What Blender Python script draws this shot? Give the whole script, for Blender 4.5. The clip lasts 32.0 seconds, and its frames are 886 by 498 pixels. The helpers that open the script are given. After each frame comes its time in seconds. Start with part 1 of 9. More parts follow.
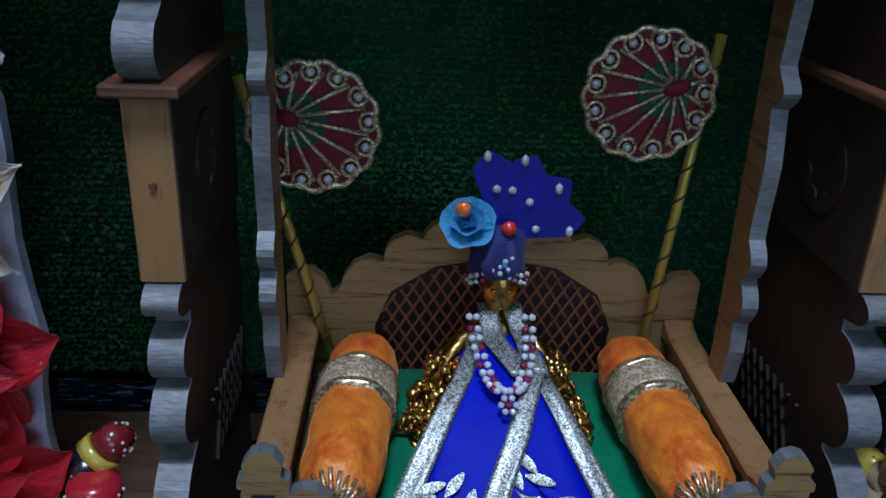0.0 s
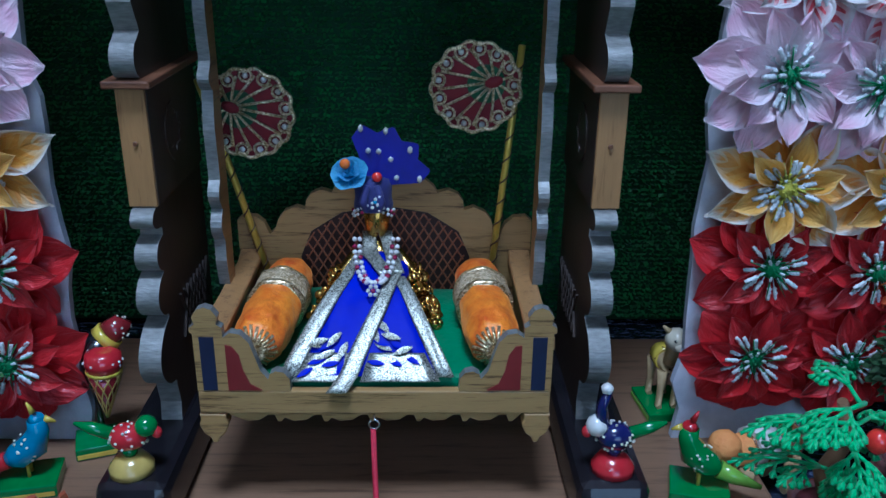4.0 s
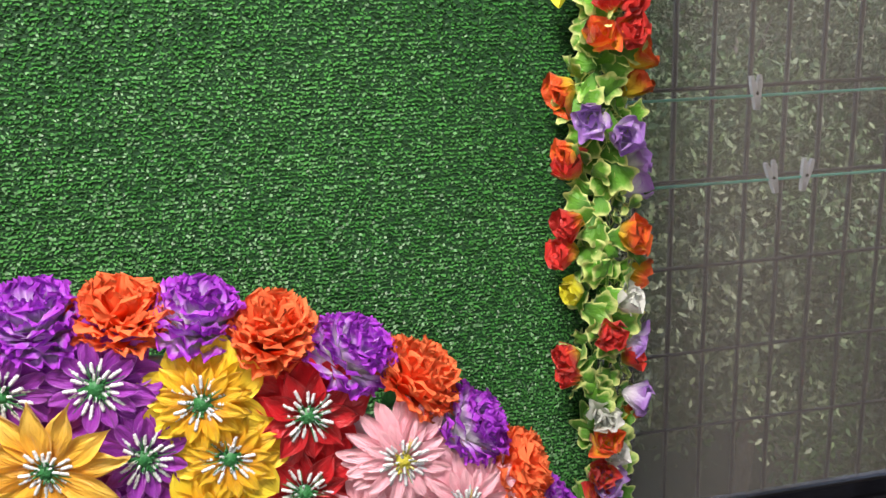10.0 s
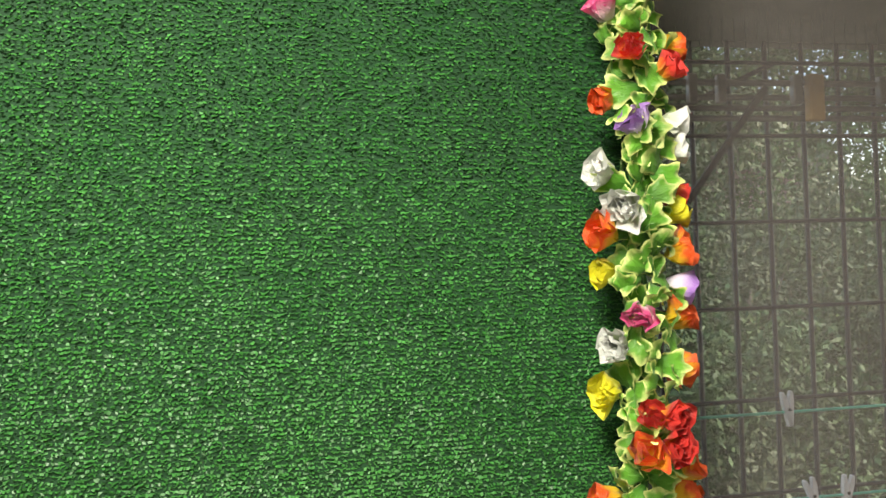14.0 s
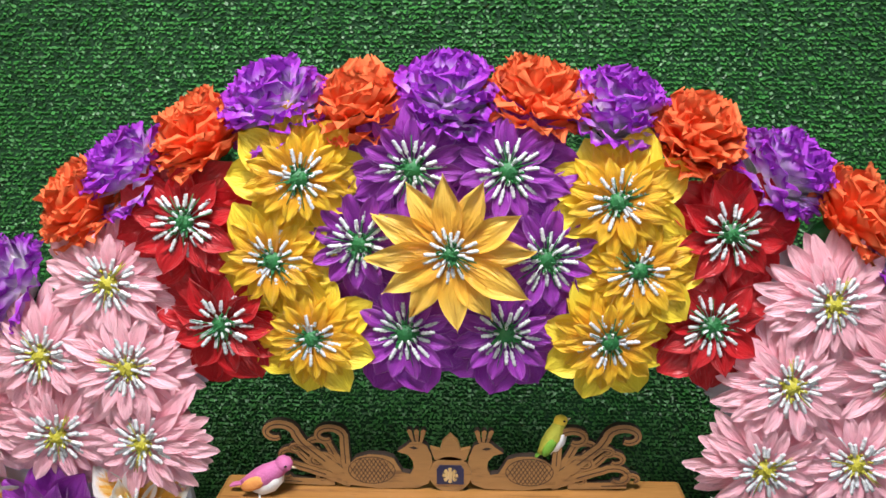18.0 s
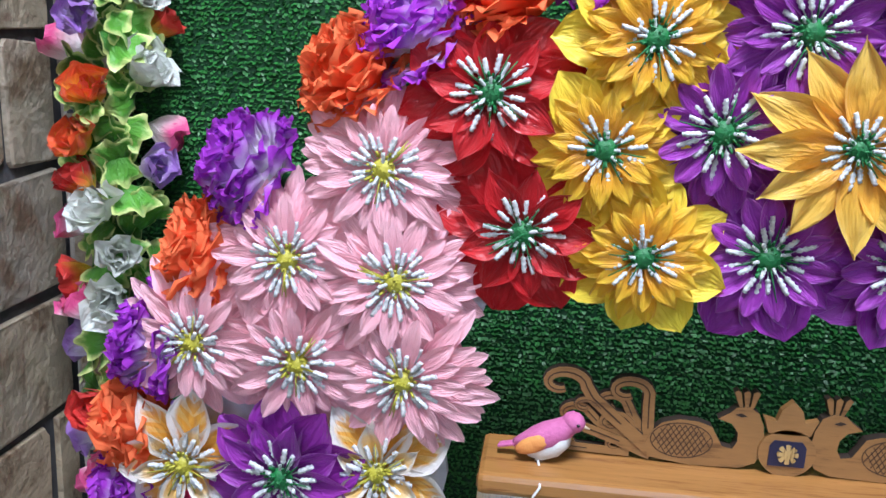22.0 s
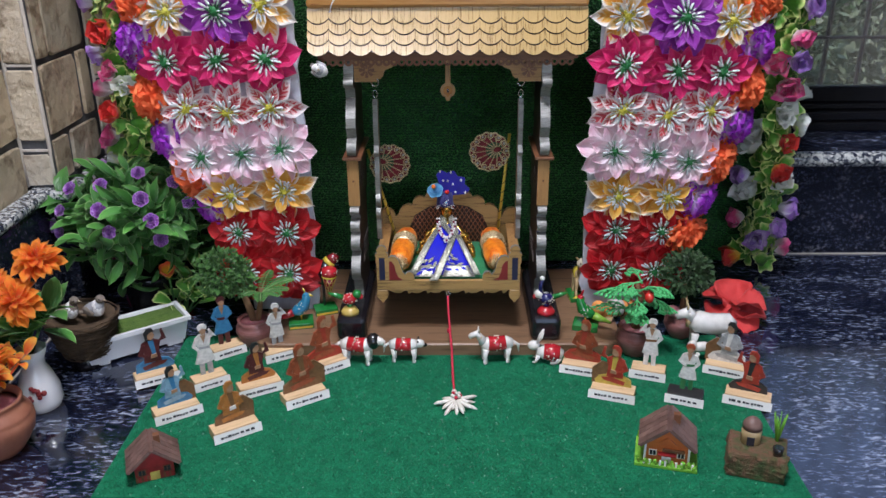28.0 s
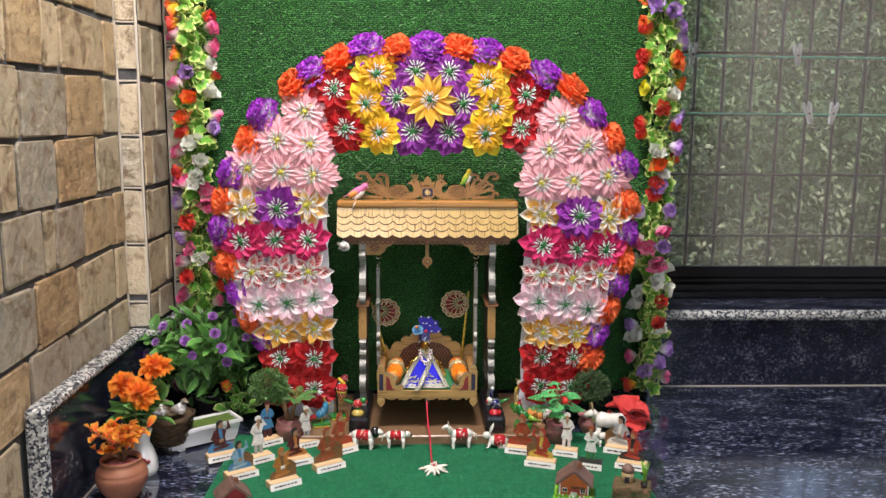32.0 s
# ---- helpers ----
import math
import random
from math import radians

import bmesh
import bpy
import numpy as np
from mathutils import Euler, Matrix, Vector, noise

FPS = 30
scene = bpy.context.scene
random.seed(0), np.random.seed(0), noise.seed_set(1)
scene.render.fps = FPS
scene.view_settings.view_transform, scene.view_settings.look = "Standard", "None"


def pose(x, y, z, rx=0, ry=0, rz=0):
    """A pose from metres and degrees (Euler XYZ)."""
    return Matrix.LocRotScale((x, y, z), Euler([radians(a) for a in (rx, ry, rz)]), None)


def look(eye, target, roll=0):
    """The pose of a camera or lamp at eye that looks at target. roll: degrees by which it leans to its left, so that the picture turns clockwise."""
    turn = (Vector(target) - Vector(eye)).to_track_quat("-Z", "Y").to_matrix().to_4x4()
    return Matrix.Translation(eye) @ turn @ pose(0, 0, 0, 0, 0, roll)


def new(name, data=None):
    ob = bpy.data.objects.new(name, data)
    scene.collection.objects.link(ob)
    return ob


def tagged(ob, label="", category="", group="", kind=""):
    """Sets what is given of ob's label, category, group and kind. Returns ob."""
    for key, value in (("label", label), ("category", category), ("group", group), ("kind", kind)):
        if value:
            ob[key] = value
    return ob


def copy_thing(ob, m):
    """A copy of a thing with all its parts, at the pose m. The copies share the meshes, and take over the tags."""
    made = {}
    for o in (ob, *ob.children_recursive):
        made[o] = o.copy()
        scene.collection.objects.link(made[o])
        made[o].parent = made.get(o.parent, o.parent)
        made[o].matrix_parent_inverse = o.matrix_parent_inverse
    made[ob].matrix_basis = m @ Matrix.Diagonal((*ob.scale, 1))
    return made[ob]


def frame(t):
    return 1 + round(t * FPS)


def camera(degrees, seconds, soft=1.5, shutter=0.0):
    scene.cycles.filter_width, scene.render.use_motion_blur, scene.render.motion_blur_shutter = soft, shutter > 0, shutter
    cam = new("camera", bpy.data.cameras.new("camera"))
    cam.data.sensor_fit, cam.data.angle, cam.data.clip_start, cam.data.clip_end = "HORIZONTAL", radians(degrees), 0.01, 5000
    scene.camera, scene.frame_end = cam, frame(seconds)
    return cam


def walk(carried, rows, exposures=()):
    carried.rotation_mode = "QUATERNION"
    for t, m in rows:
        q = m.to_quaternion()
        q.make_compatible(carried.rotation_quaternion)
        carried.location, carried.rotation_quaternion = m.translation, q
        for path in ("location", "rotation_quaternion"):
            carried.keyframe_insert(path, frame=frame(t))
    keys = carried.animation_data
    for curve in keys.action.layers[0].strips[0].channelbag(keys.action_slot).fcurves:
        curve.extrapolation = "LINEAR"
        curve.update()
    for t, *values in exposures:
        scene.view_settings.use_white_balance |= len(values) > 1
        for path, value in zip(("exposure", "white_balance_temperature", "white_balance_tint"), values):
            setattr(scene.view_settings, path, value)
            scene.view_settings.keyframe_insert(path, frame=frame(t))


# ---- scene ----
cam = camera(55.8, 32.0)
METRES, EYE, TILT, LEAN, TURN = 3.5, 0.331, 0.0, 0.0, -2.8
ROWS = [
    (0.0, 0.0, 0.0, 0.0, 0.82, -22.92, -1.94),
    (0.5, 0.0003, -0.003, -0.0016, 0.85, -21.92, -1.99),
    (1.0, 0.0027, -0.0069, -0.0022, 0.84, -21.34, -1.92),
    (1.5, 0.0014, -0.0133, -0.0128, 1.04, -21.32, -1.86),
    (2.0, 0.0024, -0.0206, -0.0122, 1.6, -23.12, -1.63),
    (2.5, 0.0022, -0.0217, -0.0114, 1.64, -22.87, -1.13),
    (3.0, 0.0029, -0.0218, -0.0092, 1.75, -21.78, -1.07),
    (3.5, 0.0077, -0.0316, -0.0008, 1.99, -21.55, -1.28),
    (4.0, 0.0233, -0.05, 0.0062, 1.71, -21.39, -0.65),
    (4.5, 0.036, -0.068, 0.0124, -0.22, -21.48, 0.7),
    (6.5, 0.052, -0.1514, 0.0792, -5.67, -22.12, 2.5),
    (7.0, 0.0556, -0.1404, 0.0923, -6.16, -22.13, 2.41),
    (7.5, 0.0564, -0.1187, 0.1026, -7.11, -21.5, 2.16),
    (8.0, 0.0541, -0.0972, 0.1223, -8.39, -20.81, 2.24),
    (8.5, 0.0527, -0.0863, 0.1408, -9.96, -19.63, 2.89),
    (9.0, 0.0604, -0.0856, 0.1547, -10.59, -18.22, 2.91),
    (9.5, 0.0659, -0.09, 0.1664, -10.03, -17.03, 2.33),
    (10.0, 0.0689, -0.0907, 0.1835, -9.3, -13.98, 2.27),
    (10.5, 0.0713, -0.0877, 0.1937, -9.22, -11.5, 2.26),
    (11.0, 0.0709, -0.0843, 0.2042, -9.11, -9.37, 2.13),
    (11.5, 0.0703, -0.0832, 0.2173, -8.98, -7.59, 1.86),
    (12.0, 0.0695, -0.0839, 0.2303, -8.92, -5.25, 1.66),
    (12.5, 0.0689, -0.0829, 0.239, -8.83, -2.42, 1.48),
    (13.0, 0.0691, -0.0846, 0.2477, -8.8, 0.28, 1.15),
    (13.5, 0.0671, -0.0839, 0.2454, -8.8, 1.62, 1.59),
    (16.0, 0.0396, -0.0763, 0.1711, -1.36, -5.57, 1.58),
    (16.5, 0.0316, -0.0785, 0.1614, 1.61, -7.49, 1.05),
    (17.0, 0.0269, -0.081, 0.1492, 4.0, -10.27, 0.72),
    (17.5, 0.0235, -0.0797, 0.1411, 5.13, -12.61, 0.29),
    (18.0, 0.0227, -0.0781, 0.1392, 5.23, -13.65, 0.31),
    (18.5, 0.0189, -0.0673, 0.1338, 5.27, -13.64, 0.22),
    (19.0, 0.0106, -0.0459, 0.1291, 5.41, -13.66, 0.21),
    (19.5, 0.0084, -0.0356, 0.1279, 4.95, -13.82, -0.11),
    (20.0, 0.0055, -0.0347, 0.1274, 4.54, -13.84, -0.35),
    (20.5, -0.002, -0.0392, 0.1275, 4.89, -13.76, -0.75),
    (21.0, -0.0111, -0.0425, 0.1267, 6.33, -13.76, -1.22),
    (21.5, -0.0217, -0.0461, 0.1205, 8.44, -13.65, -1.63),
    (22.0, -0.0281, -0.0495, 0.1118, 10.27, -13.49, -2.2),
    (22.5, -0.0304, -0.0538, 0.1012, 11.84, -13.86, -2.44),
    (23.0, -0.032, -0.0592, 0.0938, 12.3, -14.83, -2.4),
    (23.5, -0.0277, -0.0685, 0.088, 13.19, -15.85, -2.34),
    (24.0, -0.0217, -0.0823, 0.0848, 13.84, -16.93, -2.23),
    (24.5, -0.014, -0.096, 0.0836, 13.9, -17.53, -1.93),
    (25.0, -0.0023, -0.1099, 0.0782, 13.79, -19.49, -0.9),
    (25.5, 0.0056, -0.12, 0.0753, 12.38, -21.33, -0.01),
    (26.0, 0.0047, -0.1444, 0.0787, 7.49, -21.76, 0.36),
    (26.5, 0.008, -0.1698, 0.0782, 3.81, -22.04, 0.53),
    (28.5, 0.029, -0.2506, 0.0758, 3.35, -23.01, 0.38),
    (29.0, 0.0262, -0.2628, 0.0777, 3.59, -23.21, 0.15),
    (29.5, 0.0204, -0.2831, 0.0852, 3.62, -21.02, 0.13),
    (30.0, 0.0144, -0.313, 0.0886, 2.44, -19.03, -0.08),
    (30.5, 0.0168, -0.3378, 0.091, 1.02, -15.68, -0.67),
    (31.0, 0.0194, -0.3648, 0.0904, 0.85, -13.66, -1.04),
    (31.5, 0.0224, -0.3842, 0.0906, 0.85, -11.75, -1.01),
    (32.0, 0.0235, -0.395, 0.0907, 0.76, -8.98, -0.46),
]
EXPOSURES = [(0.0, -0.82, 4750, 14), (1.0, -0.84, 4780, 14), (2.0, -0.71, 4880, 14), (3.0, -0.70, 4680, 12), (4.0, -0.34, 4520, 8), (4.5, -0.26, 4560, 8), (7.0, 0.04, 5940, 30), (8.0, 0.28, 6890, 20), (9.0, 0.28, 7210, 20), (10.0, 0.26, 7310, 20), (11.0, 0.17, 7420, 18), (13.0, 0.19, 7530, 12), (16.0, 0.25, 8400, 14), (17.0, 0.33, 8400, 14), (18.0, 0.2, 6680, 16), (19.0, 0.15, 6570, 20), (20.0, 0.15, 5510, 14), (21.0, 0.15, 5300, 14), (23.0, 0.24, 6150, 16), (24.0, 0.26, 6150, 18), (25.0, 0.15, 6360, 18), (26.0, 0.02, 5830, 20), (28.5, 0.25, 6360, 18), (30.0, 0.36, 6780, 18), (32.0, 0.55, 7420, 18)]
walk(cam, [(t, pose(-0.045, -0.287, EYE, TILT, LEAN, TURN) @ pose(METRES * x, METRES * y, METRES * z, 90 + pitch, roll, yaw)) for t, x, y, z, yaw, pitch, roll in ROWS], EXPOSURES)

# ---- world and lights ----
world = bpy.data.worlds.new("world")
scene.world = world
world.use_nodes = True
wn = world.node_tree
sky = wn.nodes.new("ShaderNodeTexSky")
sky.sky_type, sky.sun_disc, sky.sun_elevation, sky.sun_rotation = "NISHITA", False, radians(46), radians(116)
wn.nodes["Background"].inputs["Strength"].default_value = 0.5
wn.links.new(sky.outputs[0], wn.nodes["Background"].inputs["Color"])


def lamp(name, kind, energy, m, color=(1, 1, 1), size=1.0, size_y=None, angle=None):
    data = bpy.data.lights.new(name, kind)
    data.energy, data.color = energy, color
    if kind == "AREA":
        data.shape, data.size, data.size_y = "RECTANGLE", size, size_y or size
    if angle is not None:
        data.angle = radians(angle)
    ob = new(name, data)
    ob.matrix_world = m
    return ob


SUN = lamp("sun", "SUN", 4.6, look((6, -3, 7), (0, 0, 0)), (1, 0.96, 0.9), angle=3)
# soft fill added behind the walker, set in an unseen, made-up wall opening
BACK_FILL = lamp("back_fill", "AREA", 1, look((0.75, -3.42, 0.75), (0.6, 0, 0.7)), (0.95, 0.97, 1.0), 1.9, 1.9)
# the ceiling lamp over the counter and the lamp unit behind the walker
CEILING_LAMP = lamp("ceiling_lamp_glow", "AREA", 40.5, look((-0.05, -0.58, 1.90), (-0.05, 0.0, 0.2)), (0.95, 0.98, 1.0), 0.42, 0.42)
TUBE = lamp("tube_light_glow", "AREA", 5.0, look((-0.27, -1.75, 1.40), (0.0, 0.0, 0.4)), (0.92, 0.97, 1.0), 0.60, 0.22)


# ---- materials ----
def nodes_of(name):
    m = bpy.data.materials.new(name)
    m.use_nodes = True
    return m, m.node_tree, m.node_tree.nodes["Principled BSDF"]


def math_node(nt, op, a, b=None, clamp=False):
    n = nt.nodes.new("ShaderNodeMath")
    n.operation, n.use_clamp = op, clamp
    for i, v in enumerate((a, b)):
        if v is None:
            continue
        if isinstance(v, (int, float)):
            n.inputs[i].default_value = v
        else:
            nt.links.new(v, n.inputs[i])
    return n.outputs[0]


def mix_node(nt, fac, a, b, mode="MIX"):
    n = nt.nodes.new("ShaderNodeMix")
    n.data_type, n.blend_type = "RGBA", mode
    for i, v in ((0, fac), (6, a), (7, b)):
        if isinstance(v, (int, float)):
            n.inputs[i].default_value = v
        elif isinstance(v, tuple):
            n.inputs[i].default_value = (*v, 1) if len(v) == 3 else v
        else:
            nt.links.new(v, n.inputs[i])
    return n.outputs[2]


def coords(nt, scale=(1, 1, 1), kind="Object", turn=(0, 0, 0)):
    tc, mp = nt.nodes.new("ShaderNodeTexCoord"), nt.nodes.new("ShaderNodeMapping")
    mp.inputs["Scale"].default_value = scale
    mp.inputs["Rotation"].default_value = [radians(a) for a in turn]
    nt.links.new(tc.outputs[kind], mp.inputs[0])
    return mp.outputs[0]


def noise_node(nt, vec, scale, detail=4, rough=0.55, dist=0.0):
    n = nt.nodes.new("ShaderNodeTexNoise")
    n.inputs["Scale"].default_value, n.inputs["Detail"].default_value = scale, detail
    n.inputs["Roughness"].default_value, n.inputs["Distortion"].default_value = rough, dist
    nt.links.new(vec, n.inputs["Vector"])
    return n.outputs["Fac"]


def ramp_node(nt, fac, stops):
    n = nt.nodes.new("ShaderNodeValToRGB")
    e = n.color_ramp.elements
    while len(e) < len(stops):
        e.new(0.5)
    for el, (p, c) in zip(e, stops):
        el.position, el.color = p, (*c, 1)
    nt.links.new(fac, n.inputs[0])
    return n.outputs[0]


def bump_node(nt, bsdf, height, strength, dist=0.001):
    b = nt.nodes.new("ShaderNodeBump")
    b.inputs["Strength"].default_value, b.inputs["Distance"].default_value = strength, dist
    nt.links.new(height, b.inputs["Height"])
    nt.links.new(b.outputs[0], bsdf.inputs["Normal"])


def pbr(name, c1, c2=None, scale=60, rough=0.5, metal=0.0, bump=0.0, bscale=None, stretch=(1, 1, 1), rand=0.0, coat=0.0, spec=0.5, dist=0.001, rvar=0.08, sheen=0.0):
    """A surface with two tones mixed by noise at two scales, uneven gloss and fine relief."""
    m, nt, b = nodes_of(name)
    c2 = c2 or tuple(c * 0.75 for c in c1)
    v = coords(nt, stretch)
    n1, n2 = noise_node(nt, v, scale), noise_node(nt, v, scale * 0.17, 3)
    f = ramp_node(nt, math_node(nt, "ADD", math_node(nt, "MULTIPLY", n1, 0.6), math_node(nt, "MULTIPLY", n2, 0.4)), [(0.36, c1), (0.64, c2)])
    if rand:
        oi = nt.nodes.new("ShaderNodeObjectInfo")
        hsv = nt.nodes.new("ShaderNodeHueSaturation")
        nt.links.new(f, hsv.inputs["Color"])
        nt.links.new(math_node(nt, "ADD", math_node(nt, "MULTIPLY", oi.outputs["Random"], rand), 1 - rand / 2), hsv.inputs["Value"])
        f = hsv.outputs[0]
    nt.links.new(f, b.inputs["Base Color"])
    nt.links.new(math_node(nt, "ADD", math_node(nt, "MULTIPLY", n2, rvar * 2), rough - rvar, True), b.inputs["Roughness"])
    b.inputs["Metallic"].default_value, b.inputs["Coat Weight"].default_value = metal, coat
    b.inputs["Specular IOR Level"].default_value, b.inputs["Sheen Weight"].default_value = spec, sheen
    if bump:
        bump_node(nt, b, noise_node(nt, v, bscale or scale * 2, 5), bump, dist)
    return m


def petal_mat(name, base, tip, edge=None, edge_from=0.75, vein=None, rough=0.42, mid=None, rand=0.12, vein_amount=0.0, tip_from=0.85, thin=0.3, fold=4.2, gloss=0.45, sheen=0.15):
    """A satin petal: colour runs from its base to its tip, another along the rim, veins and fine ribs."""
    m, nt, b = nodes_of(name)
    uv = nt.nodes.new("ShaderNodeUVMap")
    sep = nt.nodes.new("ShaderNodeSeparateXYZ")
    nt.links.new(uv.outputs[0], sep.inputs[0])
    u, v = sep.outputs[0], sep.outputs[1]
    side = math_node(nt, "ABSOLUTE", math_node(nt, "SUBTRACT", math_node(nt, "MULTIPLY", u, 2.0), 1.0))
    grain = noise_node(nt, coords(nt, (1, 1, 1)), 160, 4)
    vv = math_node(nt, "ADD", v, math_node(nt, "MULTIPLY", math_node(nt, "SUBTRACT", grain, 0.5), 0.25))
    col = ramp_node(nt, vv, [(0.12, base), (0.5, mid or tuple((p + q) / 2 for p, q in zip(base, tip))), (tip_from, tip)])
    if vein:
        slant = math_node(nt, "SUBTRACT", math_node(nt, "MULTIPLY", v, 34.0), math_node(nt, "MULTIPLY", side, 13.0))
        w = math_node(nt, "SINE", slant)
        band = math_node(nt, "GREATER_THAN", math_node(nt, "ADD", w, math_node(nt, "MULTIPLY", math_node(nt, "SUBTRACT", 0.55, side), 2.6)), 0.55)
        band = math_node(nt, "MULTIPLY", band, math_node(nt, "LESS_THAN", math_node(nt, "ADD", side, math_node(nt, "MULTIPLY", v, 0.55)), 0.98))
        col = mix_node(nt, math_node(nt, "MULTIPLY", band, vein_amount), col, vein)
    if edge:
        e = nt.nodes.new("ShaderNodeMapRange")
        e.interpolation_type = "SMOOTHSTEP"
        e.inputs["From Min"].default_value, e.inputs["From Max"].default_value = edge_from, edge_from + 0.22
        nt.links.new(math_node(nt, "MAXIMUM", math_node(nt, "ADD", side, math_node(nt, "MULTIPLY", math_node(nt, "SUBTRACT", grain, 0.5), 0.3)), math_node(nt, "SUBTRACT", vv, 0.06)), e.inputs["Value"])
        col = mix_node(nt, e.outputs[0], col, edge)
    oi = nt.nodes.new("ShaderNodeObjectInfo")
    hsv = nt.nodes.new("ShaderNodeHueSaturation")
    nt.links.new(col, hsv.inputs["Color"])
    nt.links.new(math_node(nt, "ADD", math_node(nt, "MULTIPLY", oi.outputs["Random"], rand), 1 - rand / 2), hsv.inputs["Value"])
    nt.links.new(hsv.outputs[0], b.inputs["Base Color"])
    b.inputs["Roughness"].default_value = rough
    b.inputs["Specular IOR Level"].default_value = gloss
    b.inputs["Sheen Weight"].default_value = sheen
    mp = nt.nodes.new("ShaderNodeMapping")
    mp.inputs["Scale"].default_value = (9, 4.5, 1)
    nt.links.new(uv.outputs[0], mp.inputs[0])
    nt.links.new(math_node(nt, "MULTIPLY", oi.outputs["Random"], 9.0), mp.inputs["Location"])
    crease = noise_node(nt, mp.outputs[0], 1.0, 3, 0.5, 0.6)
    ribs = math_node(nt, "ADD", math_node(nt, "MULTIPLY", math_node(nt, "SINE", math_node(nt, "MULTIPLY", u, 55.0)), 0.12), math_node(nt, "ADD", math_node(nt, "MULTIPLY", grain, 0.5), math_node(nt, "MULTIPLY", crease, fold)))
    bump_node(nt, b, ribs, 0.62, 0.0010)
    tl, mx = nt.nodes.new("ShaderNodeBsdfTranslucent"), nt.nodes.new("ShaderNodeMixShader")
    nt.links.new(hsv.outputs[0], tl.inputs["Color"])
    mx.inputs[0].default_value = thin
    nt.links.new(b.outputs[0], mx.inputs[1])
    nt.links.new(tl.outputs[0], mx.inputs[2])
    nt.links.new(mx.outputs[0], nt.nodes["Material Output"].inputs["Surface"])
    return m


def granite_top():
    """Polished dark granite with pale flowing flecks."""
    m, nt, b = nodes_of("polished_dark_granite")
    v = coords(nt, (1.0, 2.8, 2.8), turn=(0, 0, 14))
    n1 = noise_node(nt, v, 74, 5, 0.66, 0.7)
    n2 = noise_node(nt, v, 9, 3)
    f = math_node(nt, "ADD", n1, math_node(nt, "MULTIPLY", math_node(nt, "SUBTRACT", n2, 0.5), 0.35))
    col = ramp_node(nt, f, [(0.40, (0.002, 0.0028, 0.008)), (0.525, (0.013, 0.018, 0.044)), (0.585, (0.075, 0.09, 0.14)), (0.70, (0.34, 0.38, 0.46))])
    nt.links.new(col, b.inputs["Base Color"])
    b.inputs["Roughness"].default_value = 0.11
    b.inputs["Specular IOR Level"].default_value = 1.0
    b.inputs["Coat Weight"].default_value, b.inputs["Coat Roughness"].default_value = 0.5, 0.07
    return m


def granite_face():
    """Upright granite slabs: near black, with sparse brownish-grey crystals and no flow."""
    m, nt, b = nodes_of("black_granite_face")
    v = coords(nt, (1.0, 1.0, 1.25))
    n1 = noise_node(nt, v, 150, 4, 0.7, 0.3)
    n2 = noise_node(nt, v, 18, 3)
    f = math_node(nt, "ADD", n1, math_node(nt, "MULTIPLY", math_node(nt, "SUBTRACT", n2, 0.5), 0.45))
    nt.links.new(ramp_node(nt, f, [(0.44, (0.007, 0.009, 0.018)), (0.57, (0.020, 0.024, 0.044)), (0.64, (0.066, 0.066, 0.076)), (0.76, (0.22, 0.205, 0.20))]), b.inputs["Base Color"])
    b.inputs["Roughness"].default_value = 0.13
    b.inputs["Specular IOR Level"].default_value = 0.9
    return m


def granite_cut():
    """The lighter sawn edge of the granite: coarse grey, white and black crystals."""
    m, nt, b = nodes_of("speckled_granite_edge")
    v = coords(nt)
    vo = nt.nodes.new("ShaderNodeTexVoronoi")
    vo.inputs["Scale"].default_value = 250
    nt.links.new(v, vo.inputs["Vector"])
    sep = nt.nodes.new("ShaderNodeSeparateColor")
    nt.links.new(vo.outputs["Color"], sep.inputs[0])
    f = math_node(nt, "ADD", math_node(nt, "MULTIPLY", sep.outputs[0], 0.55), math_node(nt, "MULTIPLY", noise_node(nt, v, 70, 5), 0.55))
    col = ramp_node(nt, f, [(0.32, (0.020, 0.023, 0.040)), (0.46, (0.075, 0.085, 0.10)), (0.58, (0.27, 0.28, 0.28)), (0.78, (0.53, 0.53, 0.51))])
    nt.links.new(col, b.inputs["Base Color"])
    b.inputs["Roughness"].default_value = 0.22
    return m


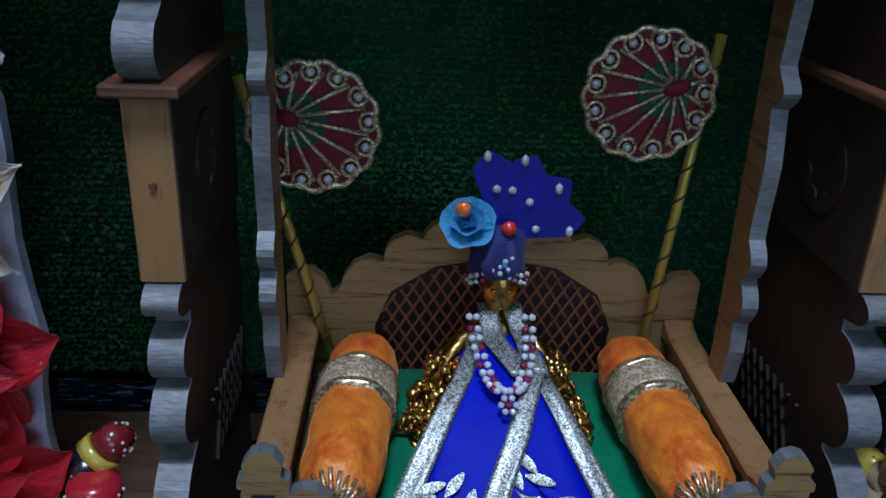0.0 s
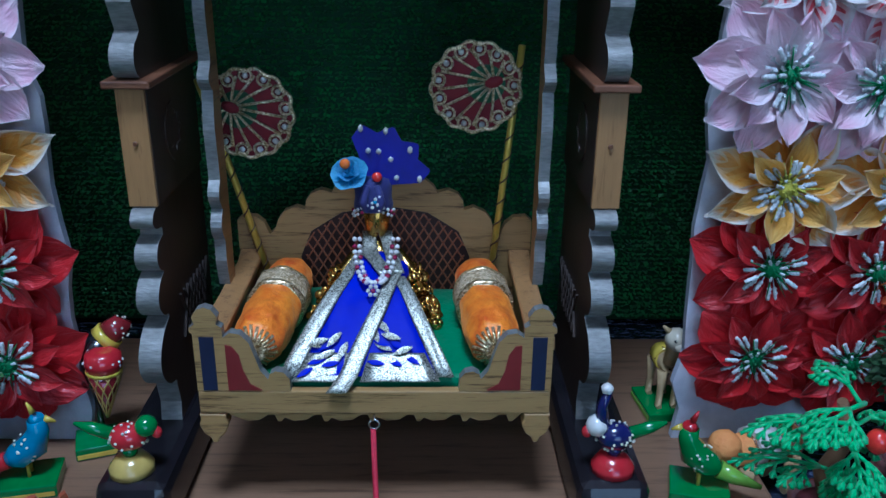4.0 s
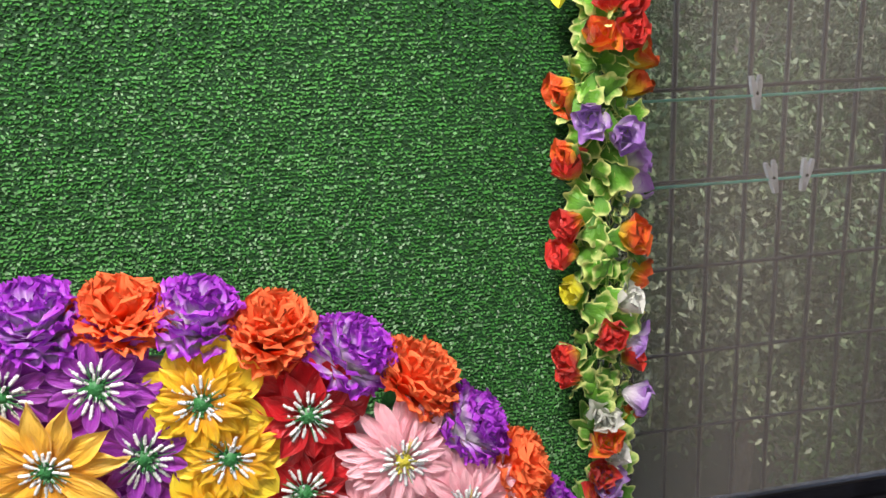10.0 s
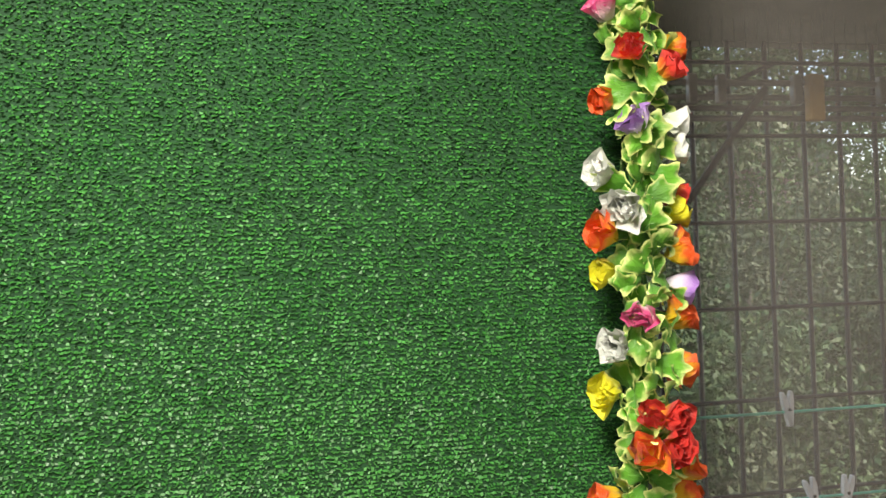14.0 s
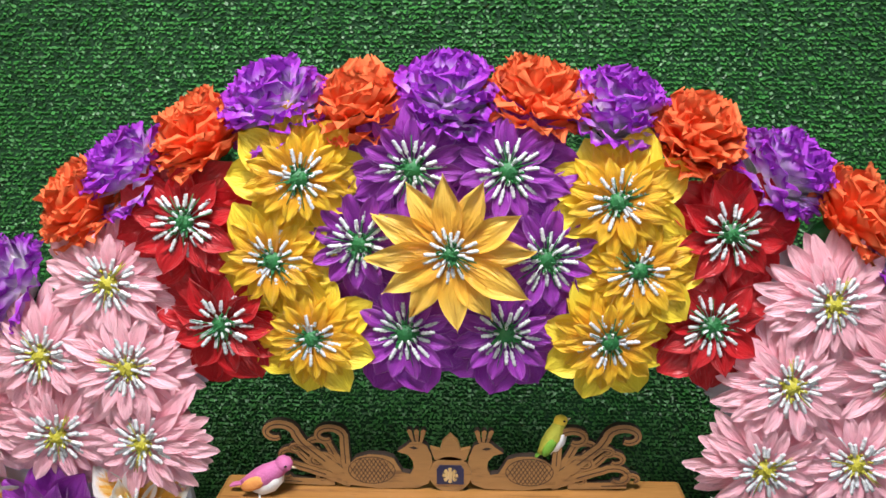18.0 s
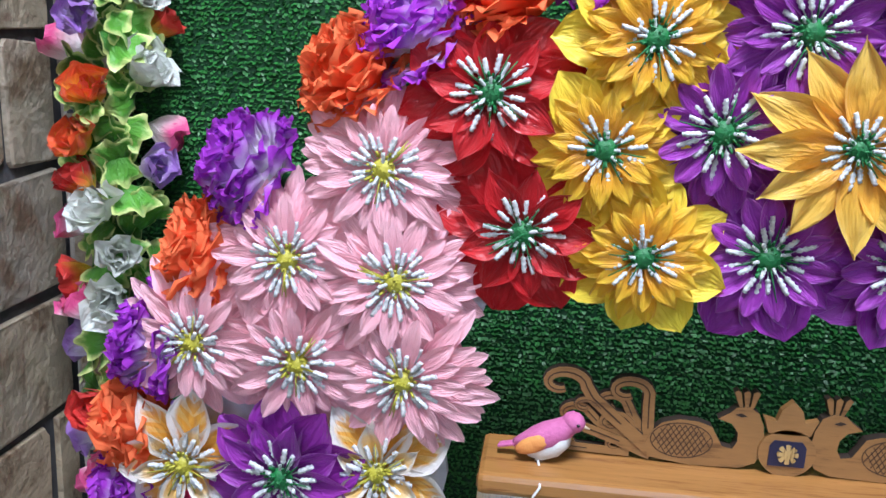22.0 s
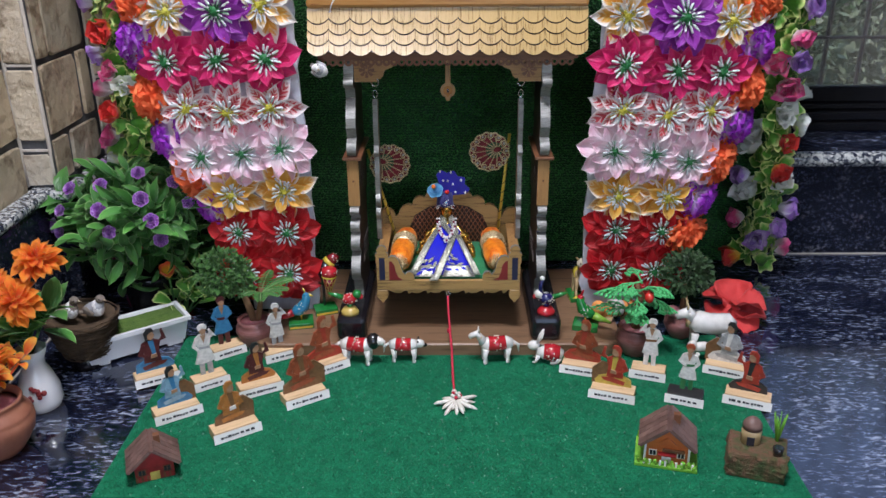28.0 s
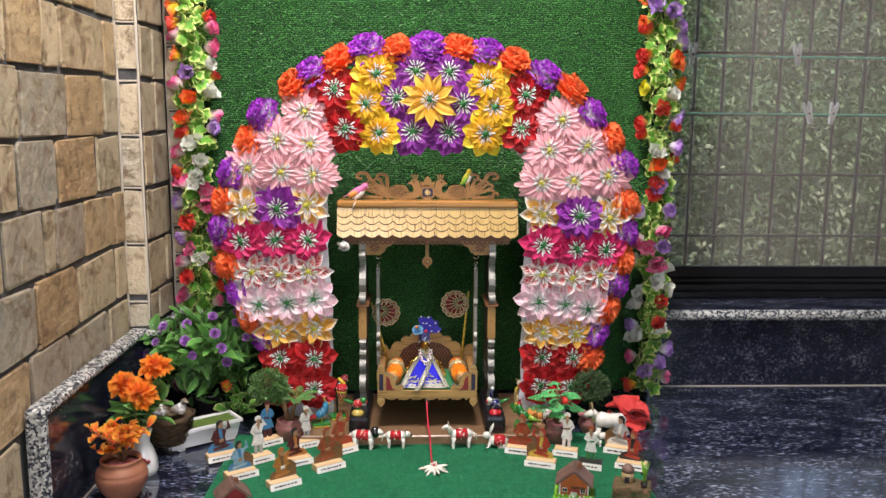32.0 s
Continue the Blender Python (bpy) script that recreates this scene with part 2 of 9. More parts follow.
def stone_mat(name, gain):
    """Sandstone cladding: each stone of its own tone, with layered bands and a rough face."""
    m, nt, b = nodes_of(name)
    oi = nt.nodes.new("ShaderNodeObjectInfo")
    tc = nt.nodes.new("ShaderNodeTexCoord")
    add = nt.nodes.new("ShaderNodeVectorMath")
    add.operation = "ADD"
    nt.links.new(tc.outputs["Object"], add.inputs[0])
    nt.links.new(oi.outputs["Location"], add.inputs[1])
    mp = nt.nodes.new("ShaderNodeMapping")
    nt.links.new(add.outputs[0], mp.inputs[0])
    nt.links.new(math_node(nt, "MULTIPLY", oi.outputs["Random"], 2.6), mp.inputs["Rotation"])
    v = mp.outputs[0]
    st = nt.nodes.new("ShaderNodeMapping")
    st.inputs["Scale"].default_value = (1, 1, 1.5)
    st.inputs["Rotation"].default_value = (0.9, 0.25, 0)
    nt.links.new(v, st.inputs[0])
    bands = noise_node(nt, st.outputs[0], 13, 8, 0.68, 0.25)
    blot = noise_node(nt, v, 26, 8, 0.7, 0.3)
    tone = ramp_node(nt, oi.outputs["Random"], [(0.0, (0.27, 0.155, 0.072)), (0.2, (0.41, 0.29, 0.165)), (0.42, (0.23, 0.22, 0.19)), (0.58, (0.34, 0.285, 0.20)), (0.78, (0.45, 0.345, 0.22)), (0.9, (0.27, 0.26, 0.23)), (1.0, (0.20, 0.105, 0.05))])
    tone = mix_node(nt, gain, tone, (0.62, 0.55, 0.44))
    col = mix_node(nt, math_node(nt, "MULTIPLY", ramp_node(nt, bands, [(0.38, (0, 0, 0)), (0.66, (1, 1, 1))]), 0.42), tone, (0.44, 0.35, 0.23))
    col = mix_node(nt, ramp_node(nt, blot, [(0.50, (0, 0, 0)), (0.63, (0.85, 0.85, 0.85))]), col, (0.13, 0.078, 0.042))
    fine = noise_node(nt, v, 120, 6, 0.7)
    col = mix_node(nt, ramp_node(nt, fine, [(0.56, (0, 0, 0)), (0.74, (0.4, 0.4, 0.4))]), col, (0.52, 0.44, 0.33))
    nt.links.new(col, b.inputs["Base Color"])
    b.inputs["Roughness"].default_value = 0.45
    bump_node(nt, b, math_node(nt, "ADD", bands, math_node(nt, "MULTIPLY", noise_node(nt, v, 70, 6), 0.5)), 0.9, 0.009)
    return m


def wood_mat(name, c1, c2, rough=0.42, along=(1, 1, 1), ring=1.0, coat=0.1, relief=0.0002):
    """Wood with fine grain lines along one axis and darker streaks."""
    m, nt, b = nodes_of(name)
    oi, tc = nt.nodes.new("ShaderNodeObjectInfo"), nt.nodes.new("ShaderNodeTexCoord")
    shift, mp = nt.nodes.new("ShaderNodeVectorMath"), nt.nodes.new("ShaderNodeMapping")
    nt.links.new(tc.outputs["Object"], shift.inputs[0])
    nt.links.new(math_node(nt, "MULTIPLY", oi.outputs["Random"], 3.0), shift.inputs[1])
    mp.inputs["Scale"].default_value = along
    nt.links.new(shift.outputs[0], mp.inputs[0])
    v = mp.outputs[0]
    n1 = noise_node(nt, v, 26 * ring, 5, 0.6, 0.4)
    n2 = noise_node(nt, v, 150 * ring, 3)
    f = math_node(nt, "ADD", math_node(nt, "MULTIPLY", n1, 0.7), math_node(nt, "MULTIPLY", n2, 0.3))
    col = ramp_node(nt, f, [(0.36, c2), (0.46, c1), (0.62, tuple(min(1, c * 1.15) for c in c1)), (0.72, c2)])
    nt.links.new(col, b.inputs["Base Color"])
    b.inputs["Roughness"].default_value, b.inputs["Coat Weight"].default_value = rough, coat
    b.inputs["Coat Roughness"].default_value = 0.16
    bump_node(nt, b, n2, 0.25, relief)
    return m


def glitter(name, c1, c2, scale=900, metal=0.7, rough=0.3, amount=0.9):
    """Metallic trim or sequins: tiny facets that glint."""
    m, nt, b = nodes_of(name)
    v = coords(nt)
    vo = nt.nodes.new("ShaderNodeTexVoronoi")
    vo.inputs["Scale"].default_value = scale
    nt.links.new(v, vo.inputs["Vector"])
    sep = nt.nodes.new("ShaderNodeSeparateColor")
    nt.links.new(vo.outputs["Color"], sep.inputs[0])
    nt.links.new(ramp_node(nt, sep.outputs[0], [(0.2, c1), (0.8, c2)]), b.inputs["Base Color"])
    b.inputs["Metallic"].default_value, b.inputs["Roughness"].default_value = metal, rough
    bump_node(nt, b, sep.outputs[1], amount, 0.0012)
    return m


GRANITE, GRANITE_FACE, GRANITE_EDGE = granite_top(), granite_face(), granite_cut()
STONE, STONE_PALE = stone_mat("sandstone_cladding", 0.0), stone_mat("pale_sandstone_strip", 0.5)
MORTAR = pbr("dark_mortar", (0.035, 0.037, 0.042), (0.085, 0.085, 0.09), 60, 0.8, bump=0.6, dist=0.003)
GROUT = pbr("pale_grout", (0.42, 0.37, 0.31), (0.5, 0.45, 0.4), 50, 0.8, bump=0.4)
PAINT = pbr("warm_grey_wall_paint", (0.24, 0.23, 0.21), (0.20, 0.19, 0.175), 6, 0.7, bump=0.2, bscale=120)
FLOORTILE = pbr("beige_floor_tile", (0.40, 0.36, 0.31), (0.34, 0.30, 0.26), 8, 0.25)
CABTILE = pbr("cream_wall_tile", (0.66, 0.62, 0.55), (0.6, 0.56, 0.5), 12, 0.2, rand=0.1)
TURFBACK = pbr("dark_turf_backing", (0.005, 0.040, 0.012), (0.008, 0.056, 0.017), 90, 0.9)
TURF = pbr("green_turf_blades", (0.018, 0.128, 0.022), (0.034, 0.182, 0.034), 40, 0.44, spec=0.36)
tn = TURF.node_tree
isl = tn.nodes.new("ShaderNodeNewGeometry")
ih = tn.nodes.new("ShaderNodeHueSaturation")
pb = tn.nodes["Principled BSDF"]
tn.links.new(pb.inputs["Base Color"].links[0].from_socket, ih.inputs["Color"])
tn.links.new(math_node(tn, "ADD", math_node(tn, "MULTIPLY", isl.outputs["Random Per Island"], 0.7), 0.62), ih.inputs["Value"])
tn.links.new(ih.outputs[0], pb.inputs["Base Color"])
FELT = pbr("green_felt_turf", (0.001, 0.085, 0.038), (0.010, 0.20, 0.092), 520, 0.7, bump=1.0, bscale=700, dist=0.0015, spec=0.15)
BOARD = pbr("grey_foam_board", (0.64, 0.66, 0.72), (0.44, 0.46, 0.52), 70, 0.6, bump=0.6)
BLACKMETAL = pbr("black_aluminium", (0.006, 0.006, 0.008), (0.012, 0.012, 0.014), 20, 0.18, coat=0.3)
IRON = pbr("dark_iron_wire", (0.010, 0.009, 0.009), (0.020, 0.017, 0.015), 30, 0.6)


# ---- mesh tools ----
def link(name, bm, mat_, parent=None, label="", smooth=False):
    me = bpy.data.meshes.new(name)
    bm.normal_update()
    bm.to_mesh(me)
    bm.free()
    if smooth:
        me.polygons.foreach_set("use_smooth", [True] * len(me.polygons))
    me.materials.append(mat_)
    ob = new(name, me)
    ob.parent = parent
    if label:
        tagged(ob, label)
    return ob


def part(name, bm, material, parent, label="", smooth=False):
    return link(name, bm, material, parent, label, smooth)


def share(name, me, parent, m):
    """One more piece on a mesh that already exists."""
    ob = new(name, me)
    ob.parent = parent
    ob.matrix_basis = m
    return ob


def thing(name, m, label, category, group="", kind=""):
    e = new(name)
    e.empty_display_size = 0.02
    e.matrix_basis = m
    return tagged(e, label, category, group, kind)


def box(x0, x1, y0, y1, z0, z1, bev=0.0, bm=None, m=None):
    bm = bm or bmesh.new()
    t = bmesh.new()
    bmesh.ops.create_cube(t, size=1)
    for v in t.verts:
        v.co = Vector(((x0 + x1) / 2 + v.co.x * (x1 - x0), (y0 + y1) / 2 + v.co.y * (y1 - y0), (z0 + z1) / 2 + v.co.z * (z1 - z0)))
    if bev:
        bmesh.ops.bevel(t, geom=t.edges[:], offset=bev, segments=2, profile=0.5, affect="EDGES")
    return merge(bm, t, m)


def merge(bm, t, m=None):
    """Adds the bmesh t, moved by m, to bm."""
    if m is not None:
        bmesh.ops.transform(t, matrix=m, verts=t.verts)
    uv_from = t.loops.layers.uv.active
    uv_to = (bm.loops.layers.uv.active or bm.loops.layers.uv.new("uv")) if uv_from else None
    made = {v: bm.verts.new(v.co) for v in t.verts}
    for f in t.faces:
        try:
            g = bm.faces.new([made[v] for v in f.verts])
        except ValueError:
            continue
        g.smooth = f.smooth
        if uv_from:
            for a, b in zip(f.loops, g.loops):
                b[uv_to].uv = a[uv_from].uv
    t.free()
    return bm


def lathe(profile, segs=24, bm=None, m=None, cap=True):
    """Turns (radius, height) pairs round z."""
    bm = bm or bmesh.new()
    t = bmesh.new()
    rings = [[t.verts.new((r * math.cos(2 * math.pi * i / segs), r * math.sin(2 * math.pi * i / segs), z)) for i in range(segs)] for r, z in profile]
    for a, b in zip(rings, rings[1:]):
        for i in range(segs):
            f = t.faces.new((a[i], a[(i + 1) % segs], b[(i + 1) % segs], b[i]))
            f.smooth = True
    if cap:
        t.faces.new(rings[-1])
        t.faces.new(rings[0][::-1])
    return merge(bm, t, m)


def tube(points, radius, segs=8, bm=None, m=None):
    """A round bar along points; radius is one number or one for each point."""
    bm = bm or bmesh.new()
    t = bmesh.new()
    pts = [Vector(p) for p in points]
    rad = radius if isinstance(radius, (list, tuple)) else [radius] * len(pts)
    rings = []
    for i, p in enumerate(pts):
        d = (pts[min(i + 1, len(pts) - 1)] - pts[max(i - 1, 0)]).normalized()
        a = d.cross(Vector((0.31, 0.95, 0.02))).normalized()
        b = d.cross(a)
        rings.append([t.verts.new(p + rad[i] * (a * math.cos(2 * math.pi * k / segs) + b * math.sin(2 * math.pi * k / segs))) for k in range(segs)])
    for a, b in zip(rings, rings[1:]):
        for i in range(segs):
            f = t.faces.new((a[i], a[(i + 1) % segs], b[(i + 1) % segs], b[i]))
            f.smooth = True
    t.faces.new(rings[-1])
    t.faces.new(rings[0][::-1])
    return merge(bm, t, m)


def ball(r, c=(0, 0, 0), scale=(1, 1, 1), sub=2, bm=None, m=None):
    bm = bm or bmesh.new()
    t = bmesh.new()
    bmesh.ops.create_icosphere(t, subdivisions=sub, radius=r)
    for v in t.verts:
        v.co = Vector(c) + Vector((v.co.x * scale[0], v.co.y * scale[1], v.co.z * scale[2]))
    for f in t.faces:
        f.smooth = True
    return merge(bm, t, m)


def plate(outline, thick, bm=None, m=None, bev=0.0):
    """A flat board cut to an outline of (x, z), its face at y = 0 and its back at y = thick."""
    bm = bm or bmesh.new()
    t = bmesh.new()
    f = t.faces.new([t.verts.new((x, 0, z)) for x, z in outline])
    if f.normal.y > 0 or (f.normal_update() or f.normal.y > 0):
        f.normal_flip()
    r = bmesh.ops.extrude_face_region(t, geom=[f])
    bmesh.ops.translate(t, vec=(0, thick, 0), verts=[v for v in r["geom"] if isinstance(v, bmesh.types.BMVert)])
    bmesh.ops.recalc_face_normals(t, faces=t.faces[:])
    if bev:
        bmesh.ops.bevel(t, geom=[e for e in t.edges if e.calc_length() > bev * 3], offset=bev, segments=1, affect="EDGES")
    return merge(bm, t, m)


def ring_plate(outer, inner, thick, bm=None, m=None):
    """A board between two outlines with the same number of points."""
    bm = bm or bmesh.new()
    t = bmesh.new()
    n = len(outer)
    rows = [[t.verts.new((x, y, z)) for x, z in o] for o, y in ((outer, 0), (inner, 0), (inner, thick), (outer, thick))]
    for a in range(4):
        for i in range(n):
            t.faces.new((rows[a][i], rows[a][(i + 1) % n], rows[(a + 1) % 4][(i + 1) % n], rows[(a + 1) % 4][i]))
    bmesh.ops.recalc_face_normals(t, faces=t.faces[:])
    return merge(bm, t, m)


def petal(L, W, r0=0.0, lift=0.0, droop=0.0, cup=0.0, shape="point", wave=0.0, nu=4, nv=6, bm=None, m=None):
    """A petal or leaf along +y, its face to +z, with a UV map: u across, v along."""
    bm = bm or bmesh.new()
    t = bmesh.new()
    uvl = t.loops.layers.uv.new("uv")
    grid, uvs = [], {}
    for j in range(nv + 1):
        v = j / nv
        if shape == "point":
            w = (math.sin(math.pi * min(1, 0.10 + 0.9 * v) ** 0.85)) ** 0.75 if v < 1 else 0.02
        elif shape == "strap":
            w = (0.35 + 0.65 * min(1, v * 1.6)) * (1 - max(0, (v - 0.72) / 0.28) ** 2.2 * 0.92)
        elif shape == "round":
            w = (0.25 + 0.75 * math.sin(math.pi * 0.5 * min(1, v * 1.35))) * (1 - max(0, (v - 0.78) / 0.22) ** 2 * 0.55)
        else:
            w = max(0.05, math.sin(math.pi * (0.06 + 0.9 * v)))
        row = []
        for i in range(nu + 1):
            u = 2 * i / nu - 1
            z = lift * v - droop * v * v + cup * (u * u) * w + wave * math.sin(7 * v + 2.2 * u) * abs(u)
            p = t.verts.new((u * W / 2 * w, r0 + (L - r0) * v, z))
            uvs[p] = (i / nu, v)
            row.append(p)
        grid.append(row)
    for a, b in zip(grid, grid[1:]):
        for i in range(nu):
            f = t.faces.new((a[i], a[i + 1], b[i + 1], b[i]))
            f.smooth = True
            for lp in f.loops:
                lp[uvl].uv = uvs[lp.vert]
    return merge(bm, t, m)


def raw(name, verts, faces, mat_, parent=None, smooth=False):
    me = bpy.data.meshes.new(name)
    me.from_pydata(verts, [], faces)
    if smooth:
        me.polygons.foreach_set("use_smooth", [True] * len(me.polygons))
    me.materials.append(mat_)
    ob = new(name, me)
    ob.parent = parent
    return ob


rnd = random.Random(7)


# ---- the room and the counter ----
def setting(name, bm, mat_, label, category):
    return tagged(link(name, bm, mat_), label, category, kind="structure")


setting("floor", box(-0.7, 2.6, -3.5, -0.36, -0.92, -0.85), FLOORTILE, "beige tiled room floor below the counter", "floor")
setting("ceiling", box(-0.7, 2.6, -3.5, 0.5, 1.95, 2.0), PAINT, "plain warm grey painted ceiling", "ceiling")
setting("wall_right", box(2.5, 2.6, -3.5, 0.5, -0.85, 1.95), PAINT, "plain warm grey painted side wall", "wall")
# unseen wall; its wide opening is added only for the fill lamp
bk = box(-0.7, -0.2, -3.6, -3.5, -0.85, 1.95)
box(1.7, 2.6, -3.6, -3.5, -0.85, 1.95, bm=bk)
box(-0.2, 1.7, -3.6, -3.5, 1.7, 1.95, bm=bk)
box(-0.2, 1.7, -3.6, -3.5, -0.85, -0.2, bm=bk)
setting("wall_south", bk, PAINT, "warm grey painted wall, unseen, with an opening added for fill light", "wall")
under = setting("wall_under_counter", box(-0.621, 2.5, -0.36, -0.30, -0.85, -0.042), GROUT, "cream tiled front below the granite counter", "wall")
tile_ob = None
for i in range(15):
    for j in range(4):
        x = -0.50 + 0.205 * i
        if tile_ob is None:
            tile_ob = link("tile", box(-0.101, 0.101, -0.004, 0.0, -0.099, 0.099, 0.001), CABTILE, under)
            tile_ob.matrix_basis = pose(x, -0.3605, -0.142)
        else:
            share("tile", tile_ob.data, under, pose(x, -0.3605, -0.142 - 0.203 * j))
setting("counter", box(-0.621, 2.5, -0.398, 0.30, -0.04, 0.0, 0.002), GRANITE, "polished dark blue-black granite counter top with pale flecks", "counter")
nose = bmesh.new()
nose = lathe([(0.020, 0), (0.020, 3.115)], 20, nose, Matrix.Translation((-0.615, -0.404, -0.0205)) @ Matrix.Rotation(radians(90), 4, "Y"))
setting("counter_nosing", nose, GRANITE_EDGE, "rounded grey speckled granite front edge of counter", "trim")
setting("wall_below_sill", box(-0.56, 2.5, 0.282, 0.33, 0.0, 0.172), GRANITE_FACE, "polished dark granite upstand below the window sill", "wall")
setting("counter_joint", box(0.0, 2.5, 0.2795, 0.2818, 0.0, 0.0022), GROUT, "thin pale grout line where counter meets the upstand", "trim")
setting("skirting_joint", box(-0.590, -0.5882, -0.398, 0.0415, 0.0, 0.0020), GROUT, "thin pale grout line along the foot of the granite upstand", "trim")
setting("window_sill", box(-0.56, 2.5, 0.262, 0.47, 0.172, 0.197, 0.002), GRANITE, "polished granite window sill slab", "sill")
setting("sill_nosing", lathe([(0.0128, 0), (0.0128, 3.05)], 16, None, Matrix.Translation((-0.55, 0.259, 0.1845)) @ Matrix.Rotation(radians(90), 4, "Y")), GRANITE_EDGE, "speckled grey granite sill edge", "trim")
wall_l = setting("wall_left", box(-0.70, -0.626, -3.5, 0.060, -0.85, 1.95), MORTAR, "stone clad wall with dark recessed mortar", "wall")
wall_p = setting("wall_pilaster", box(-0.70, -0.584, 0.0675, 0.50, 0.0, 1.95), MORTAR, "stone clad pilaster standing proud of the wall", "wall")
setting("wall_behind_turf", box(-0.70, 0.50, 0.47, 0.55, 0.0, 1.95), PAINT, "plain wall behind the turf backdrop", "wall")
setting("window_head", box(0.50, 2.5, 0.42, 0.55, 1.62, 1.95), PAINT, "plain wall over the window", "wall")
setting("skirting_left", box(-0.619, -0.590, -0.424, 0.0565, 0.0, 0.19, 0.001), GRANITE_FACE, "dark granite upstand along the stone wall", "skirting")
setting("skirting_return", box(-0.619, -0.560, 0.0425, 0.0585, 0.0, 0.1895, 0.001), GRANITE_FACE, "short granite return round the pilaster", "skirting")
setting("skirting_pilaster", box(-0.578, -0.560, 0.059, 0.262, 0.0, 0.19, 0.001), GRANITE_FACE, "dark granite upstand along the pilaster", "skirting")
setting("skirting_edge", box(-0.619, -0.586, -0.424, 0.041, 0.191, 0.205, 0.005), GRANITE_EDGE, "speckled grey rounded edge on the granite upstand", "trim")
setting("skirting_edge_end", box(-0.619, -0.586, -0.440, -0.4245, 0.0, 0.205, 0.006), GRANITE_EDGE, "speckled grey upright end of the granite upstand", "trim")
setting("skirting_edge_return", box(-0.619, -0.556, 0.0415, 0.064, 0.191, 0.205, 0.004), GRANITE_EDGE, "speckled edge round the pilaster foot", "trim")
setting("skirting_edge_pilaster", box(-0.577, -0.556, 0.0645, 0.262, 0.191, 0.205, 0.004), GRANITE_EDGE, "speckled grey edge on the pilaster upstand", "trim")

# green turf backdrop: a backing sheet and rows of short drooping blades
TX0, TX1, TY, TZ0, TZ1 = -0.515, 0.535, 0.244, 0.0, 1.75
turf = tagged(link("turf_backdrop", box(TX0, TX1, TY, TY + 0.006, TZ0 + 0.004, TZ1), TURFBACK), "green artificial turf sheet hung upright as a backdrop", "backdrop", kind="structure")


def turf_blades():
    step = 0.0044
    nx, nz = int((TX1 - TX0) / step), int((TZ1 - TZ0 - 0.01) / step)
    rs = np.random.RandomState(3)
    gx, gz = np.meshgrid(np.arange(nx), np.arange(nz))
    n = gx.size * 2
    cx = TX0 + (np.repeat(gx.ravel(), 2) + 0.5 + 0.5 * (np.repeat(gz.ravel(), 2) % 2) + 0.20 * np.tile([-1.0, 1.0], n // 2) + rs.uniform(-0.22, 0.22, n)) * step
    cz = TZ0 + 0.008 + (np.repeat(gz.ravel(), 2) + 0.5 + rs.uniform(-0.20, 0.20, n)) * step
    w, out = rs.uniform(0.0010, 0.0022, n), rs.uniform(0.0014, 0.0034, n)
    sw, dz = rs.uniform(-0.0013, 0.0013, n), rs.uniform(-0.0036, 0.0, n)
    ang = rs.uniform(-0.55, 0.55, n)
    wx, wz = w * np.cos(ang), w * np.sin(ang)
    y = np.full(n, TY + 0.0005)
    v = np.empty((n, 4, 3))
    v[:, 0] = np.stack([cx - wx, y, cz - wz], 1)
    v[:, 1] = np.stack([cx + wx, y, cz + wz], 1)
    v[:, 2] = np.stack([cx + sw + wx * 0.7, y - out, cz + dz + wz * 0.7], 1)
    v[:, 3] = np.stack([cx + sw - wx * 0.7, y - out, cz + dz - wz * 0.7], 1)
    return v.reshape(-1, 3).tolist(), np.arange(4 * n).reshape(-1, 4).tolist()


tagged(raw("turf_blades", *turf_blades(), TURF, turf), kind="stuff")


def mat_pile():
    """Short upright pile of the mat, each tuft of its own tone."""
    rs = np.random.RandomState(5)
    n = 52000
    c = np.stack([rs.uniform(-0.383, 0.388, n), rs.uniform(-0.389, -0.032, n), np.full(n, 0.0043)], 1)
    a = rs.uniform(0, 6.28, n)
    side = np.stack([np.cos(a), np.sin(a), np.zeros(n)], 1) * rs.uniform(0.0005, 0.0009, n)[:, None]
    lean = np.stack([rs.normal(0, 0.0011, n), rs.normal(0, 0.0011, n), rs.uniform(0.0006, 0.0015, n)], 1)
    v = np.stack([c - side, c + side, c + side * 0.6 + lean, c - side * 0.6 + lean], 1)
    return v.reshape(-1, 3).tolist(), np.arange(4 * n).reshape(-1, 4).tolist()


mat_ob = tagged(link("turf_mat", box(-0.385, 0.390, -0.391, -0.03, 0.0005, 0.0045, 0.001), FELT), "bright green short-pile turf mat lying on the granite", "mat")
PILE = pbr("green_pile_tuft", (0.003, 0.125, 0.055), (0.012, 0.200, 0.092), 90, 0.45, spec=0.4)
pn = PILE.node_tree
pi, ph = pn.nodes.new("ShaderNodeNewGeometry"), pn.nodes.new("ShaderNodeHueSaturation")
pn.links.new(pn.nodes["Principled BSDF"].inputs["Base Color"].links[0].from_socket, ph.inputs["Color"])
pn.links.new(math_node(pn, "ADD", math_node(pn, "MULTIPLY", pi.outputs["Random Per Island"], 1.0), 0.5), ph.inputs["Value"])
pn.links.new(ph.outputs[0], pn.nodes["Principled BSDF"].inputs["Base Color"])
tagged(raw("mat_pile", *mat_pile(), PILE, mat_ob), kind="stuff")

